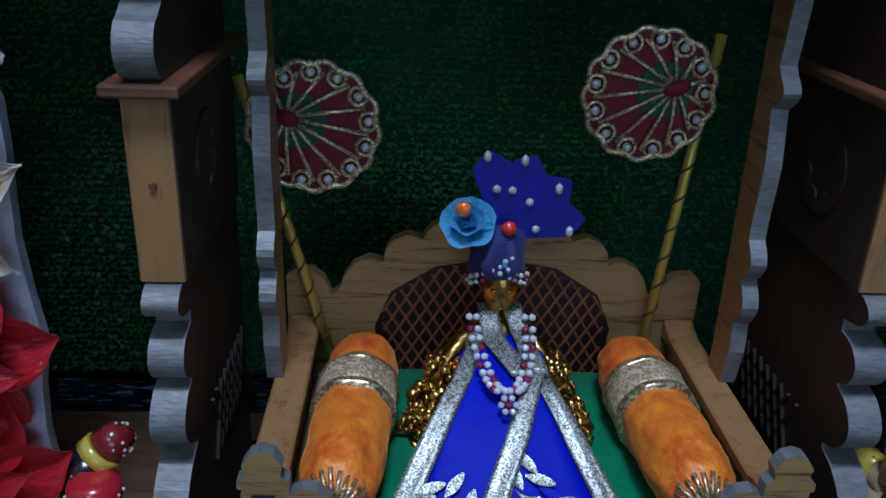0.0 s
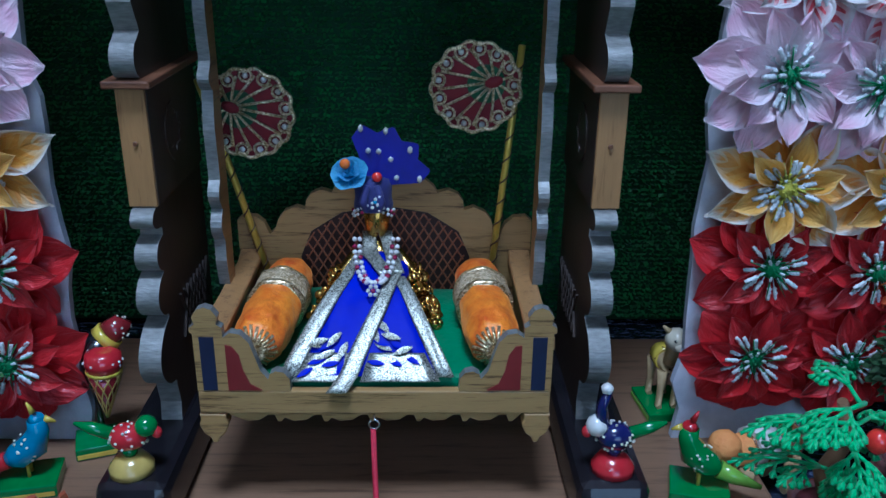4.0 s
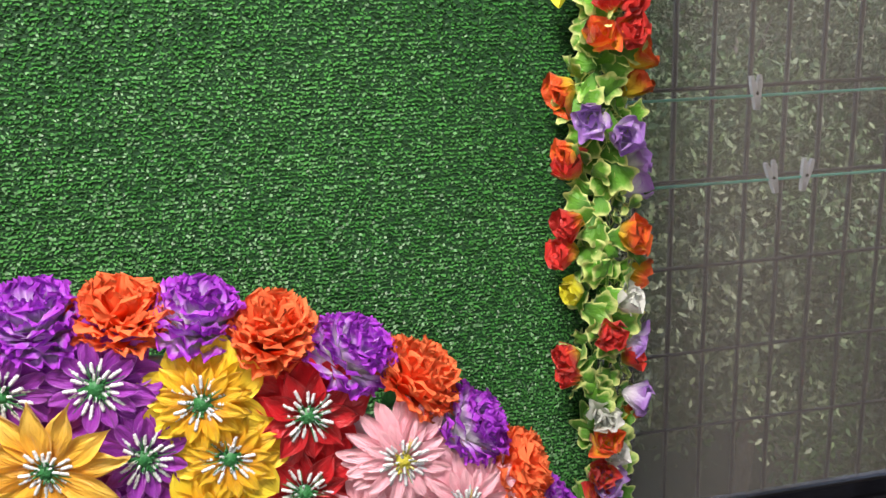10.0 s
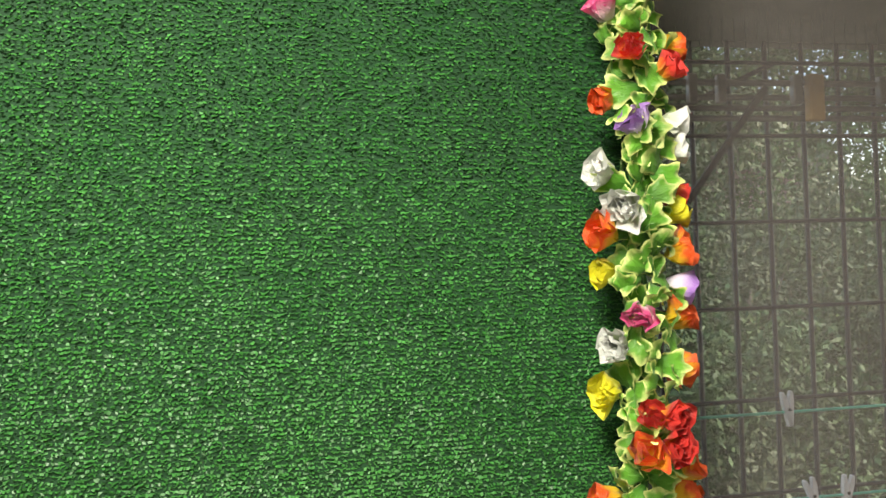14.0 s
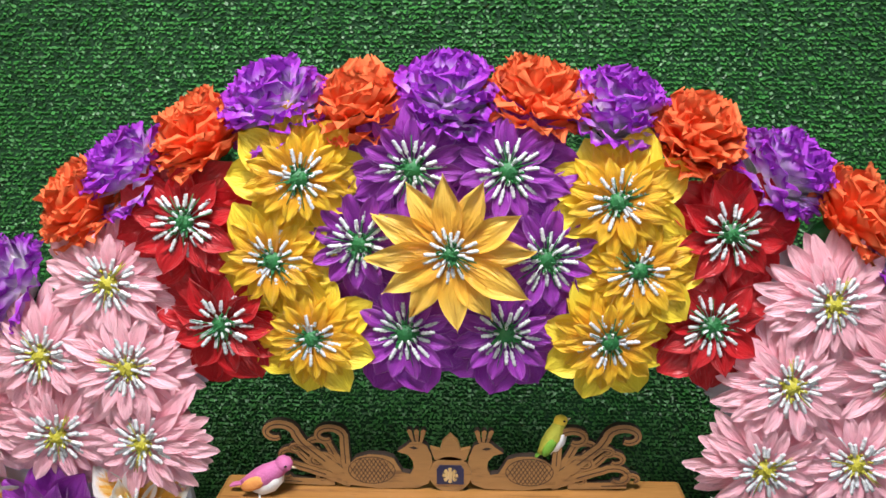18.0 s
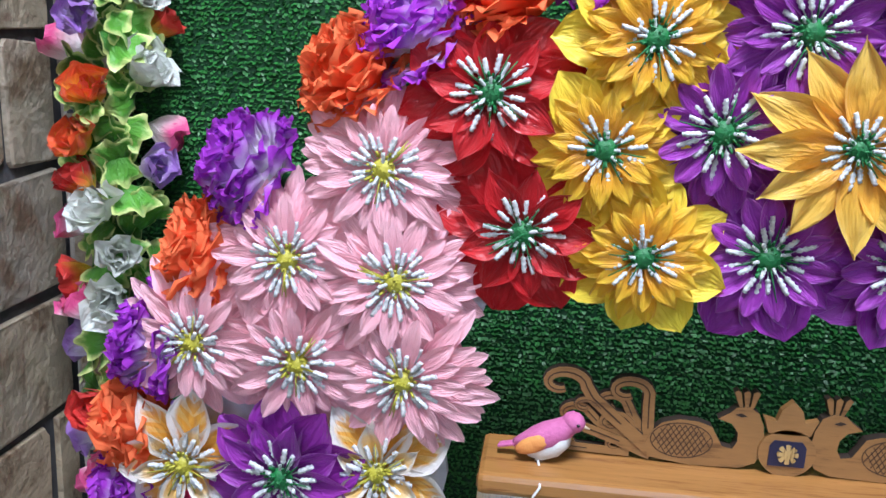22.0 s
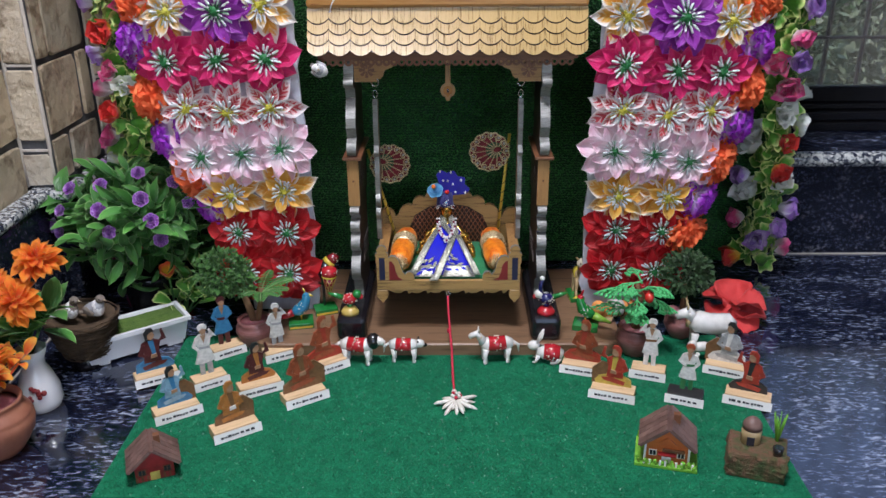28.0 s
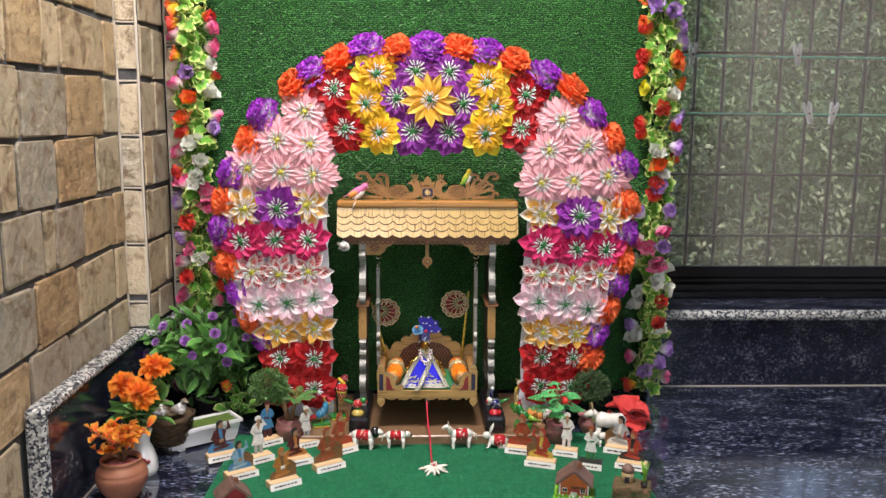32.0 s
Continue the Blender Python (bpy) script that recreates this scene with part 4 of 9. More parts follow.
# petal rings: count, length, width, lift, droop, cup, shape, height, turn, finish, crumple
KINDS = {
    "star": ("large amber star flower with pointed creased petals", 0.0200, [(12, 0.0600, 0.0222, 0.012, 0.010, 0.002, "lance", 0.012, 0, "star", 3.2)], CORE_G, 17),
    "yellow": ("golden yellow cloth flower with white stamens", 0.0225, [(8, 0.050, 0.030, 0.008, 0.008, 0.004, "broad", 0.001, 0, "lemon", 1.0), (14, 0.0400, 0.0140, 0.010, 0.010, 0.001, "broad", 0.005, 15, "yellow", 1.5), (12, 0.032, 0.0115, 0.012, 0.008, 0.001, "broad", 0.008, 4, "yellow", 1.0)], CORE_G, 17),
    "purple": ("violet cloth flower with pale-rimmed petals", 0.0225, [(8, 0.049, 0.034, 0.008, 0.008, 0.004, "broad", 0.000, 0, "purple", 1.2), (13, 0.041, 0.0160, 0.010, 0.010, 0.001, "broad", 0.004, 22, "violet", 1.5), (11, 0.032, 0.0115, 0.012, 0.006, 0.001, "strap", 0.007, 9, "violet", 1.0)], CORE_G, 17),
    "red": ("scarlet satin flower with white stamens", 0.0215, [(8, 0.049, 0.034, 0.009, 0.009, 0.005, "broad", 0.001, 0, "red", 1.2), (9, 0.037, 0.0185, 0.012, 0.008, 0.004, "lance", 0.006, 20, "red", 1.0)], CORE_G, 17),
    "pink": ("pale pink daisy-like cloth flower", 0.0205, [(20, 0.0500, 0.0125, 0.006, 0.009, 0.0016, "strap", 0.000, 0, "pink", 0.7), (18, 0.0445, 0.0115, 0.008, 0.009, 0.0016, "strap", 0.004, 9, "pink", 0.7), (15, 0.0350, 0.0100, 0.010, 0.007, 0.0014, "strap", 0.007, 4, "pink", 0.6)], CORE_Y, 24),
    "lily": ("white flower with orange-streaked petals", 0.0190, [(7, 0.0455, 0.0245, 0.010, 0.009, 0.005, "lance", 0.001, 0, "lily", 1.0), (6, 0.028, 0.0125, 0.013, 0.005, 0.004, "lance", 0.006, 25, "throat", 0.7)], CORE_Y, 20),
    "lily_o": ("cream flower with broad orange-streaked petals", 0.0190, [(7, 0.0455, 0.0245, 0.010, 0.009, 0.005, "lance", 0.001, 0, "lily_o", 1.0), (6, 0.030, 0.0150, 0.013, 0.005, 0.004, "lance", 0.006, 25, "throat_o", 0.7)], CORE_Y, 20),
    "lily_p": ("violet cloth flower with pale-rimmed petals", 0.0200, [(8, 0.045, 0.030, 0.009, 0.008, 0.005, "broad", 0.001, 0, "purple", 1.1), (10, 0.036, 0.0165, 0.012, 0.006, 0.003, "lance", 0.006, 22, "violet", 0.9)], CORE_G, 16),
    "magenta": ("magenta cloth flower with white stamens", 0.0200, [(9, 0.0435, 0.0270, 0.010, 0.009, 0.005, "lance", 0.001, 0, "magenta", 1.0), (9, 0.033, 0.0165, 0.013, 0.006, 0.004, "lance", 0.006, 22, "magenta", 0.9)], CORE_G, 16),
    "redwhite": ("white flower with red-veined petals", 0.0190, [(8, 0.0425, 0.0225, 0.010, 0.009, 0.004, "lance", 0.001, 0, "redwhite", 1.0), (6, 0.032, 0.0155, 0.013, 0.006, 0.004, "lance", 0.006, 22, "redwhite", 0.8)], CORE_Y, 20),
    "lilac": ("pale lilac cloth flower with green centre", 0.0175, [(9, 0.0430, 0.0255, 0.010, 0.009, 0.004, "broad", 0.001, 0, "lilac", 1.2), (9, 0.032, 0.0165, 0.013, 0.006, 0.004, "lance", 0.006, 22, "lilac", 1.0)], CORE_G, 18),
}
SIZES = {"star": 1.02, "yellow": 1.03, "purple": 1.07, "red": 1.08, "pink": 1.10, "lily": 1.15, "lily_o": 1.15, "lily_p": 1.18, "magenta": 1.16, "redwhite": 1.18, "lilac": 1.17}
ARCH_Y = 0.017
PROTO = {}


def cloth_petal(L, W, lift, droop, cup, shape, crumple, seed):
    """A stiffened cloth petal along +y: pleated lengthwise, softly crumpled, with a fold down its middle."""
    rr = random.Random(seed)
    t = bmesh.new()
    uvl = t.loops.layers.uv.new("uv")
    nu, nv, r0 = 6, 8, 0.003
    ph, off = rr.uniform(0, 6.28), Vector((rr.uniform(0, 50), rr.uniform(0, 50), 0))
    bend = rr.uniform(-0.06, 0.06)
    grid, uvs = [], {}
    for j in range(nv + 1):
        v = j / nv
        if shape == "lance":
            w = 0.30 + 0.70 * math.sin(math.pi / 2 * min(1, v / 0.52)) if v < 0.52 else max(0.03, (1 - ((v - 0.52) / 0.48) ** 1.75))
        elif shape == "broad":
            w = 0.30 + 0.70 * math.sin(math.pi / 2 * min(1, v / 0.60)) if v < 0.60 else max(0.05, math.sqrt(max(0, 1 - ((v - 0.60) / 0.41) ** 2)) * (1 - 0.25 * (v - 0.6)))
        else:
            w = 0.42 + 0.58 * min(1, v / 0.5) if v < 0.62 else 1 - ((v - 0.62) / 0.38) ** 2.6 * 0.62
        row = []
        for i in range(nu + 1):
            u = 2 * i / nu - 1
            fold = -0.06 * W * (1 - abs(u)) * math.sin(math.pi * min(1, v * 1.1))
            pleat = 0.00055 * crumple * math.sin(5.2 * u + ph) * (0.4 + v)
            crush = 0.0022 * crumple * noise.noise(Vector((u * 1.3, v * 2.6, 0)) + off) * (0.3 + v)
            z = lift * v - droop * v * v + cup * u * u * w + fold + pleat + crush
            p = t.verts.new((u * W / 2 * w + bend * L * v * v, r0 + (L - r0) * v * (1 - 0.05 * abs(u) * (v > 0.6)), z))
            uvs[p] = (i / nu, v)
            row.append(p)
        grid.append(row)
    for a, b in zip(grid, grid[1:]):
        for i in range(nu):
            f = t.faces.new((a[i], a[i + 1], b[i + 1], b[i]))
            f.smooth = True
            for lp in f.loops:
                lp[uvl].uv = uvs[lp.vert]
    return t


def stamen_meshes(r):
    """Three beaded club-shaped stamens along +x."""
    out = []
    for k, z in ((0.78, 0.0), (0.92, 0.0015), (1.04, -0.001)):
        n = 7
        pts = [(r * 0.28, 0, 0.009), (r * 0.55 * k, 0, 0.0102 + z)] + [(r * k * (0.57 + 0.43 * i / n), 0.0002 * math.sin(3 * i), 0.0107 + z + 0.0003 * math.cos(2 * i)) for i in range(n + 1)]
        rad = [0.0003, 0.0004] + [(0.00165 if i % 2 else 0.0011) * (0.8 if i in (0, n) else 1) for i in range(n + 1)]
        ob = link("stamen", tube(pts, rad, 7), STAMEN)
        out.append(ob.data)
        bpy.data.objects.remove(ob)
    return out


def core(r, seed):
    rr = random.Random(seed)
    b = ball(r * 0.31, (0, 0, 0.0095), (1, 1, 0.7), 2)
    for i in range(40):
        a, e = rr.uniform(0, 6.28), rr.uniform(0.0, 1.0)
        d = Vector((math.cos(a) * e, math.sin(a) * e, 0.9)).normalized()
        o = Vector((math.cos(a), math.sin(a), 0)) * r * 0.37 * e + Vector((0, 0, 0.011))
        tube([o, o + d * rr.uniform(0.002, 0.0045)], [0.0011, 0.0006], 4, b)
    for i in range(7):
        a = rr.uniform(0, 6.28)
        d = Vector((math.cos(a), math.sin(a), 0))
        tube([d * r * 0.2 + Vector((0, 0, 0.012)), d * r * rr.uniform(0.7, 1.0) + Vector((0, 0, 0.0135))], [0.0005, 0.0003], 4, b)
    return b


def flower(kind, x, z, y=-0.004, scale=1.0, turn=None, tilt=(0, 0)):
    label, sr, rings, core_mat, ns = KINDS[kind]
    scale *= SIZES[kind] * rnd.uniform(0.97, 1.03)
    turn = rnd.uniform(0, 360) if turn is None else turn
    m = pose(x, y + ARCH_Y, z, 90 + tilt[0] + rnd.uniform(-6, 6), 0, tilt[1] + rnd.uniform(-6, 6)) @ pose(0, 0, 0, 0, 0, turn) @ Matrix.Scale(scale, 4)
    if kind in PROTO:
        ob = copy_thing(PROTO[kind], m)
        ob.scale = (scale,) * 3
        return ob
    e = thing("cloth_flower", m, label, "flower", "flowers on the arch")
    e.scale = (scale,) * 3
    for ring, (n, L, W, lift, droop, cup, shape, h, t0, look_, crumple) in enumerate(rings):
        made = []
        for i in range(n):
            mm = pose(0, 0, h + 0.0009 * (i % 2), rnd.uniform(-5, 5), rnd.uniform(-6, 6), t0 + 360 * i / n + rnd.uniform(-4, 4)) @ Matrix.Scale(rnd.uniform(0.92, 1.06), 4)
            if len(made) < 4:
                ob = link("petal", cloth_petal(L, W, lift, droop, cup, shape, crumple, ring * 10 + i + len(kind)), P[look_], e)
                ob.matrix_basis = mm
                made.append(ob.data)
            else:
                share("petal", made[rnd.randrange(4)], e, mm)
    lift_ = pose(0, 0, 0.006 if kind == "star" else 0.001)
    kinds_ = stamen_meshes(sr)
    for i in range(ns):
        share("stamen", kinds_[i * 7 % 3], e, lift_ @ pose(0, 0, 0, 0, rnd.uniform(-7, 5), 360 * (i + rnd.uniform(-0.25, 0.25)) / ns))
    for i in range(8):
        share("stamen", kinds_[0], e, lift_ @ pose(0, 0, 0.0018, 0, -rnd.uniform(10, 26), 360 * (i + rnd.uniform(-0.3, 0.3)) / 8) @ Matrix.Scale(rnd.uniform(0.66, 0.80), 4))
    part("centre", core(sr, len(PROTO)), core_mat, e).matrix_basis = lift_
    PROTO[kind] = e
    return e


def carnation(mat_key, label, seed):
    """A full ruffled bloom made of many crimped petals, with a green cup under it."""
    rr = random.Random(seed)
    e = thing("carnation", pose(0, 0, 0), label, "flower", "carnations round the arch")
    for ring, (n, L, el) in enumerate(((10, 0.036, 26), (11, 0.039, 42), (10, 0.041, 56), (8, 0.041, 69), (6, 0.039, 81))):
        b = bmesh.new()
        for i in range(n):
            long_ = L * rr.uniform(0.90, 1.06)
            t = petal(long_, L * 0.86, 0.003, 0.002, 0.007, 0.004, "round", 0.0, 30, 7)
            p1, p2 = rr.uniform(0, 6.28), rr.uniform(0, 6.28)
            for v in t.verts:
                k = max(0, v.co.y / long_ - 0.45)
                v.co.z += (math.sin(v.co.x * 560 + p1) * 0.0056 + math.sin(v.co.x * 1250 + p2) * 0.0024) * k
                v.co.y += (0.8 * math.sin(v.co.x * 2300 + p2) + rr.uniform(-0.8, 0.8) if k > 0.42 else 0) * 0.0011
            merge(b, t, pose(0, 0, 0.004 + 0.0012 * ring, 0, 0, 360 * i / n + rr.uniform(-14, 14)) @ pose(0, 0, 0, el + rr.uniform(-8, 8)))
        part("petal_ring", b, P[mat_key], e, smooth=True)
    part("calyx", lathe([(0.001, -0.012), (0.005, -0.008), (0.007, 0.002), (0.006, 0.007)], 10), CORE_G, e)
    return e


CARN = {"o": carnation("carn_o", "vermilion orange ruffled cloth carnation", 5), "p": carnation("carn_p", "violet and white ruffled cloth carnation", 6)}
CARN_FREE = {"o": True, "p": True}


def put_carnation(k, x, z, y=0.0, scale=1.0):
    ang = math.degrees(math.atan2(z - 0.42, x))
    scale *= 1.16
    x, z = x - 0.033 * math.cos(radians(ang)), z - 0.033 * math.sin(radians(ang))
    m = pose(x, y + 0.018 + ARCH_Y, z) @ pose(0, 0, 0, 0, 90 - ang, 0) @ pose(0, 0, 0, 20 + rnd.uniform(-8, 8), rnd.uniform(-8, 8), 0) @ pose(0, 0, 0, 0, 0, rnd.uniform(0, 360))
    if CARN_FREE[k]:
        CARN_FREE[k] = False
        ob = CARN[k]
        ob.matrix_basis = m
    else:
        ob = copy_thing(CARN[k], m)
    ob.scale = (scale,) * 3


for x, z in ((-0.06, 0.785), (0.062, 0.787), (-0.179, 0.763), (0.177, 0.761), (-0.271, 0.712), (0.29, 0.708), (-0.362, 0.600), (0.374, 0.611), (-0.414, 0.478), (0.414, 0.474), (-0.412, 0.348), (0.407, 0.353), (-0.368, 0.234), (0.379, 0.252), (0.347, 0.145)):
    put_carnation("o", x, z)
for x, z in ((0.0, 0.792), (-0.123, 0.788), (0.119, 0.780), (-0.234, 0.737), (0.236, 0.739), (-0.335, 0.655), (0.335, 0.659), (-0.400, 0.535), (0.406, 0.553), (-0.422, 0.418), (0.413, 0.418), (-0.392, 0.290), (0.398, 0.305), (-0.340, 0.190), (0.357, 0.196)):
    put_carnation("p", x, z, scale=1.0)

for x, z in ((-0.025, 0.738), (0.041, 0.735), (-0.061, 0.686), (0.067, 0.675), (-0.030, 0.619), (0.040, 0.619)):
    flower("purple", x, z, -0.006)
for x, z, s in ((-0.102, 0.731, 1), (-0.122, 0.673, 0.96), (-0.097, 0.616, 0.96), (0.116, 0.715, 1), (0.131, 0.667, 0.96), (0.113, 0.617, 0.95)):
    flower("yellow", x, z, -0.012, s)
for x, z in ((-0.185, 0.699), (-0.163, 0.625), (0.192, 0.692), (0.184, 0.626)):
    flower("red", x, z, -0.006)
flower("star", 0.003, 0.681, -0.016, turn=90)
for k, (x, z) in enumerate(((-0.242, 0.655), (-0.298, 0.600), (-0.234, 0.592), (-0.356, 0.545), (-0.292, 0.539), (-0.226, 0.533), (0.265, 0.643), (0.317, 0.594), (0.241, 0.583), (0.363, 0.534), (0.294, 0.523), (0.229, 0.520))):
    flower("pink", x, z, -0.008 - 0.0015 * (k % 3))
for x, z in ((-0.365, 0.465), (-0.241, 0.471), (0.232, 0.456), (0.369, 0.449)):
    flower("lily", x, z, -0.009)
for x, z in ((-0.306, 0.214), (-0.230, 0.220), (0.239, 0.211), (0.307, 0.209)):
    flower("lily_o", x, z, -0.009)
for x, z in ((-0.298, 0.466), (0.306, 0.453)):
    flower("lily_p", x, z, -0.014)
for k, (x, z) in enumerate(((-0.372, 0.400), (-0.306, 0.404), (-0.242, 0.403), (0.235, 0.393), (0.303, 0.385), (0.362, 0.384))):
    flower("magenta", x, z, -0.010 - 0.002 * (k % 2))
for k, (x, z) in enumerate(((-0.355, 0.336), (-0.298, 0.333), (-0.239, 0.338), (0.235, 0.333), (0.296, 0.323), (0.353, 0.330))):
    flower("redwhite", x, z, -0.007 - 0.002 * (k % 2))
for k, (x, z) in enumerate(((-0.341, 0.269), (-0.284, 0.275), (-0.230, 0.280), (0.226, 0.276), (0.283, 0.270), (0.331, 0.262))):
    flower("lilac", x, z, -0.010 - 0.002 * (k % 2))
for k, (x, z) in enumerate(((-0.302, 0.156), (-0.233, 0.156), (-0.234, 0.091), (-0.298, 0.092), (0.240, 0.158), (0.303, 0.157), (0.238, 0.096), (0.299, 0.094))):
    flower("red", x, z, -0.006 - 0.002 * (k % 2), 0.92)

# ---- leaf and bud garlands at both edges of the turf ----
LEAF_G = petal_mat("variegated_leaf", (0.045, 0.20, 0.018), (0.14, 0.42, 0.04), (0.74, 0.84, 0.30), 0.72, rough=0.4, mid=(0.10, 0.34, 0.03), rand=0.5)
BUDS = {
    "red": petal_mat("bud_red", (0.86, 0.66, 0.04), (0.76, 0.045, 0.035), mid=(0.84, 0.24, 0.03), tip_from=0.75),
    "orange": petal_mat("bud_orange_yellow", (0.86, 0.68, 0.04), (0.86, 0.12, 0.025), mid=(0.88, 0.50, 0.03)),
    "yellow": petal_mat("bud_yellow", (0.62, 0.62, 0.03), (0.82, 0.76, 0.04)),
    "white": petal_mat("bud_white", (0.62, 0.68, 0.50), (0.80, 0.82, 0.78)),
    "violet": petal_mat("bud_violet", (0.90, 0.88, 0.92), (0.44, 0.22, 0.66), mid=(0.80, 0.70, 0.88)),
    "pink": petal_mat("bud_pink", (0.90, 0.86, 0.84), (0.80, 0.10, 0.30), mid=(0.88, 0.62, 0.68)),
}
STEM = pbr("green_plastic_stem", (0.03, 0.12, 0.02), (0.05, 0.18, 0.03), 90, 0.45)


def scalloped_leaf(L, W):
    t = petal(L, W, 0.0, 0.008, 0.010, -0.003, "round", 0.003, 12, 10)
    for v in t.verts:
        k, u = v.co.y / L, v.co.x / (W / 2)
        rim = max(abs(u), (k - 0.55) / 0.45)
        lobe = math.cos(7 * math.atan2(v.co.x, v.co.y - L * 0.35))
        grow = 1 + 0.30 * lobe * max(0, rim - 0.3)
        v.co.x *= grow
        v.co.y = L * 0.35 + (v.co.y - L * 0.35) * grow
        v.co.z += 0.0040 * math.sin(7 * math.atan2(v.co.x, v.co.y - L * 0.35)) * max(0, rim - 0.3)
    return t


def bud_mesh(key, seed):
    """A small crumpled cloth tulip: an outer cup of broad wavy petals and a furled heart."""
    rr = random.Random(seed)
    b = bmesh.new()
    for n, L, W, el in ((4, 0.026, 0.026, 58), (4, 0.024, 0.021, 72), (3, 0.021, 0.015, 84)):
        for i in range(n):
            t = petal(L * rr.uniform(0.88, 1.1), W, 0.0, 0.0, rr.uniform(-0.006, 0.003), 0.007, "round", 0.002, 6, 5)
            for v in t.verts:
                k = max(0, v.co.y / L - 0.35)
                v.co.z += math.sin(v.co.x * 420 + i * 2.4) * 0.006 * k
            merge(b, t, pose(0, 0, 0, 0, 0, 360 * i / n + rr.uniform(-18, 18) + n * 20) @ pose(0, 0.002, 0, el + rr.uniform(-14, 10)))
    bmesh.ops.pointmerge(b, verts=[v for v in b.verts if v.co.length < 0.0065], merge_co=(0, 0, 0))
    return link("bud", b, BUDS[key])


LEAVES = [link("leaf", scalloped_leaf(L, W), LEAF_G) for L, W in ((0.030, 0.032), (0.026, 0.027), (0.034, 0.031))]
BUDM = {k: [bud_mesh(k, 31 * i + len(k)) for i in range(2)] for k in BUDS}


def garland(x, y, z0, z1, seed, palette):
    rr = random.Random(seed)
    e = thing("garland", pose(x, y, z0), "upright garland of variegated leaves and small coloured buds", "garland", "garlands beside the turf")
    part("cord", tube([(0.004 * math.sin(k), 0.004 * math.cos(k * 1.7), k * (z1 - z0) / 30) for k in range(31)], 0.004, 6), STEM, e)

    def leaf_pose(z, a, off, grow):
        return pose(off * math.sin(radians(a)), -off * math.cos(radians(a)), z) @ pose(0, 0, 0, 0, 0, a) @ pose(0, 0, 0, 90) @ pose(0, 0, 0, 0, 0, rr.uniform(-180, 180)) @ pose(0, -0.006, 0, rr.uniform(5, 52), rr.uniform(-22, 22), 0) @ Matrix.Scale(grow, 4)

    n = 292
    for i in range(n):
        m = leaf_pose((z1 - z0) * (i + rr.uniform(-0.5, 0.5)) / n, rr.uniform(-88, 88), rr.uniform(0.013, 0.026), rr.uniform(0.80, 1.12))
        share("leaf", LEAVES[rr.randrange(3)].data, e, m)
    under = bmesh.new()
    for i in range(330):
        m = leaf_pose((z1 - z0) * (i + rr.uniform(-0.5, 0.5)) / 330, rr.uniform(-120, 120), rr.uniform(0.003, 0.014), rr.uniform(0.7, 0.95))
        merge(under, petal(0.032, 0.028, 0.0, 0.008, 0.010, -0.003, "round", 0.003, 4, 4), m)
    tagged(part("inner_foliage", under, LEAF_G, e, smooth=True), kind="stuff")
    z, side = 0.01, 1
    while z < z1 - z0:
        side = -side
        a = rr.choice((side * rr.uniform(60, 95), side * rr.uniform(60, 95), side * rr.uniform(0, 40)))
        m = pose(0.024 * math.sin(radians(a)), -0.026 * math.cos(radians(a)), z) @ pose(0, 0, 0, 0, 0, a) @ pose(0, 0, 0, rr.uniform(40, 115), rr.uniform(-35, 35), 0) @ pose(0, 0, 0, 0, 0, rr.uniform(0, 360))
        share("bud", BUDM[rr.choice(palette[0 if z + z0 < 0.52 + rr.uniform(-0.1, 0.1) else 1])][rr.randrange(2)].data, e, m @ Matrix.Scale(rr.uniform(1.0, 1.32), 4))
        z += rr.uniform(0.014, 0.022)
    return e


garland(0.517, 0.200, 0.03, 1.62, 11, (("red", "violet", "violet", "white", "white", "pink", "pink"), ("red", "red", "red", "orange", "orange", "orange", "yellow", "yellow", "white", "violet", "pink")))
garland(-0.505, 0.200, 0.03, 1.62, 12, (("pink", "pink", "violet", "white", "pink", "red"), ("pink", "pink", "violet", "white", "orange", "red")))
for o in LEAVES + [o for pair in BUDM.values() for o in pair]:
    bpy.data.objects.remove(o)

# ---- the swing stand ----
WOOD = wood_mat("honey_brown_wood", (0.30, 0.160, 0.055), (0.11, 0.050, 0.016), 0.4, (1, 1, 14), 0.8)
WOODV = wood_mat("honey_brown_upright_wood", (0.31, 0.165, 0.058), (0.16, 0.075, 0.024), 0.4, (12, 12, 1), 0.6)
ROOFWOOD = wood_mat("pale_striped_veneer", (0.46, 0.31, 0.12), (0.12, 0.065, 0.022), 0.24, (16, 2, 0.7), 1.2, 0.8, 0.00008)
rb_ = ROOFWOOD.node_tree.nodes["Principled BSDF"]
rb_.inputs["Specular IOR Level"].default_value, rb_.inputs["Coat IOR"].default_value, rb_.inputs["Coat Roughness"].default_value = 0.9, 1.7, 0.14
RIDGEWOOD = wood_mat("polished_brown_wood", (0.34, 0.16, 0.045), (0.24, 0.10, 0.03), 0.25, (1, 12, 12), 0.5, 0.5)
# brown side wood taken near black: shade inside the stand is in its colour
SHADED_SIDEWOOD = wood_mat("shaded_brown_side_wood", (0.034, 0.018, 0.010), (0.018, 0.010, 0.006), 0.5, (12, 12, 1), 0.6)
DARKWOOD = wood_mat("reddish_carved_wood", (0.15, 0.060, 0.026), (0.075, 0.028, 0.012), 0.5, (1, 1, 6), 0.6)
PLANKWOOD = wood_mat("walnut_plank", (0.20, 0.115, 0.065), (0.11, 0.06, 0.033), 0.35, (1, 14, 14), 0.5)
BURNT = pbr("burnt_cut_edge", (0.02, 0.012, 0.008), (0.04, 0.022, 0.012), 80, 0.8)
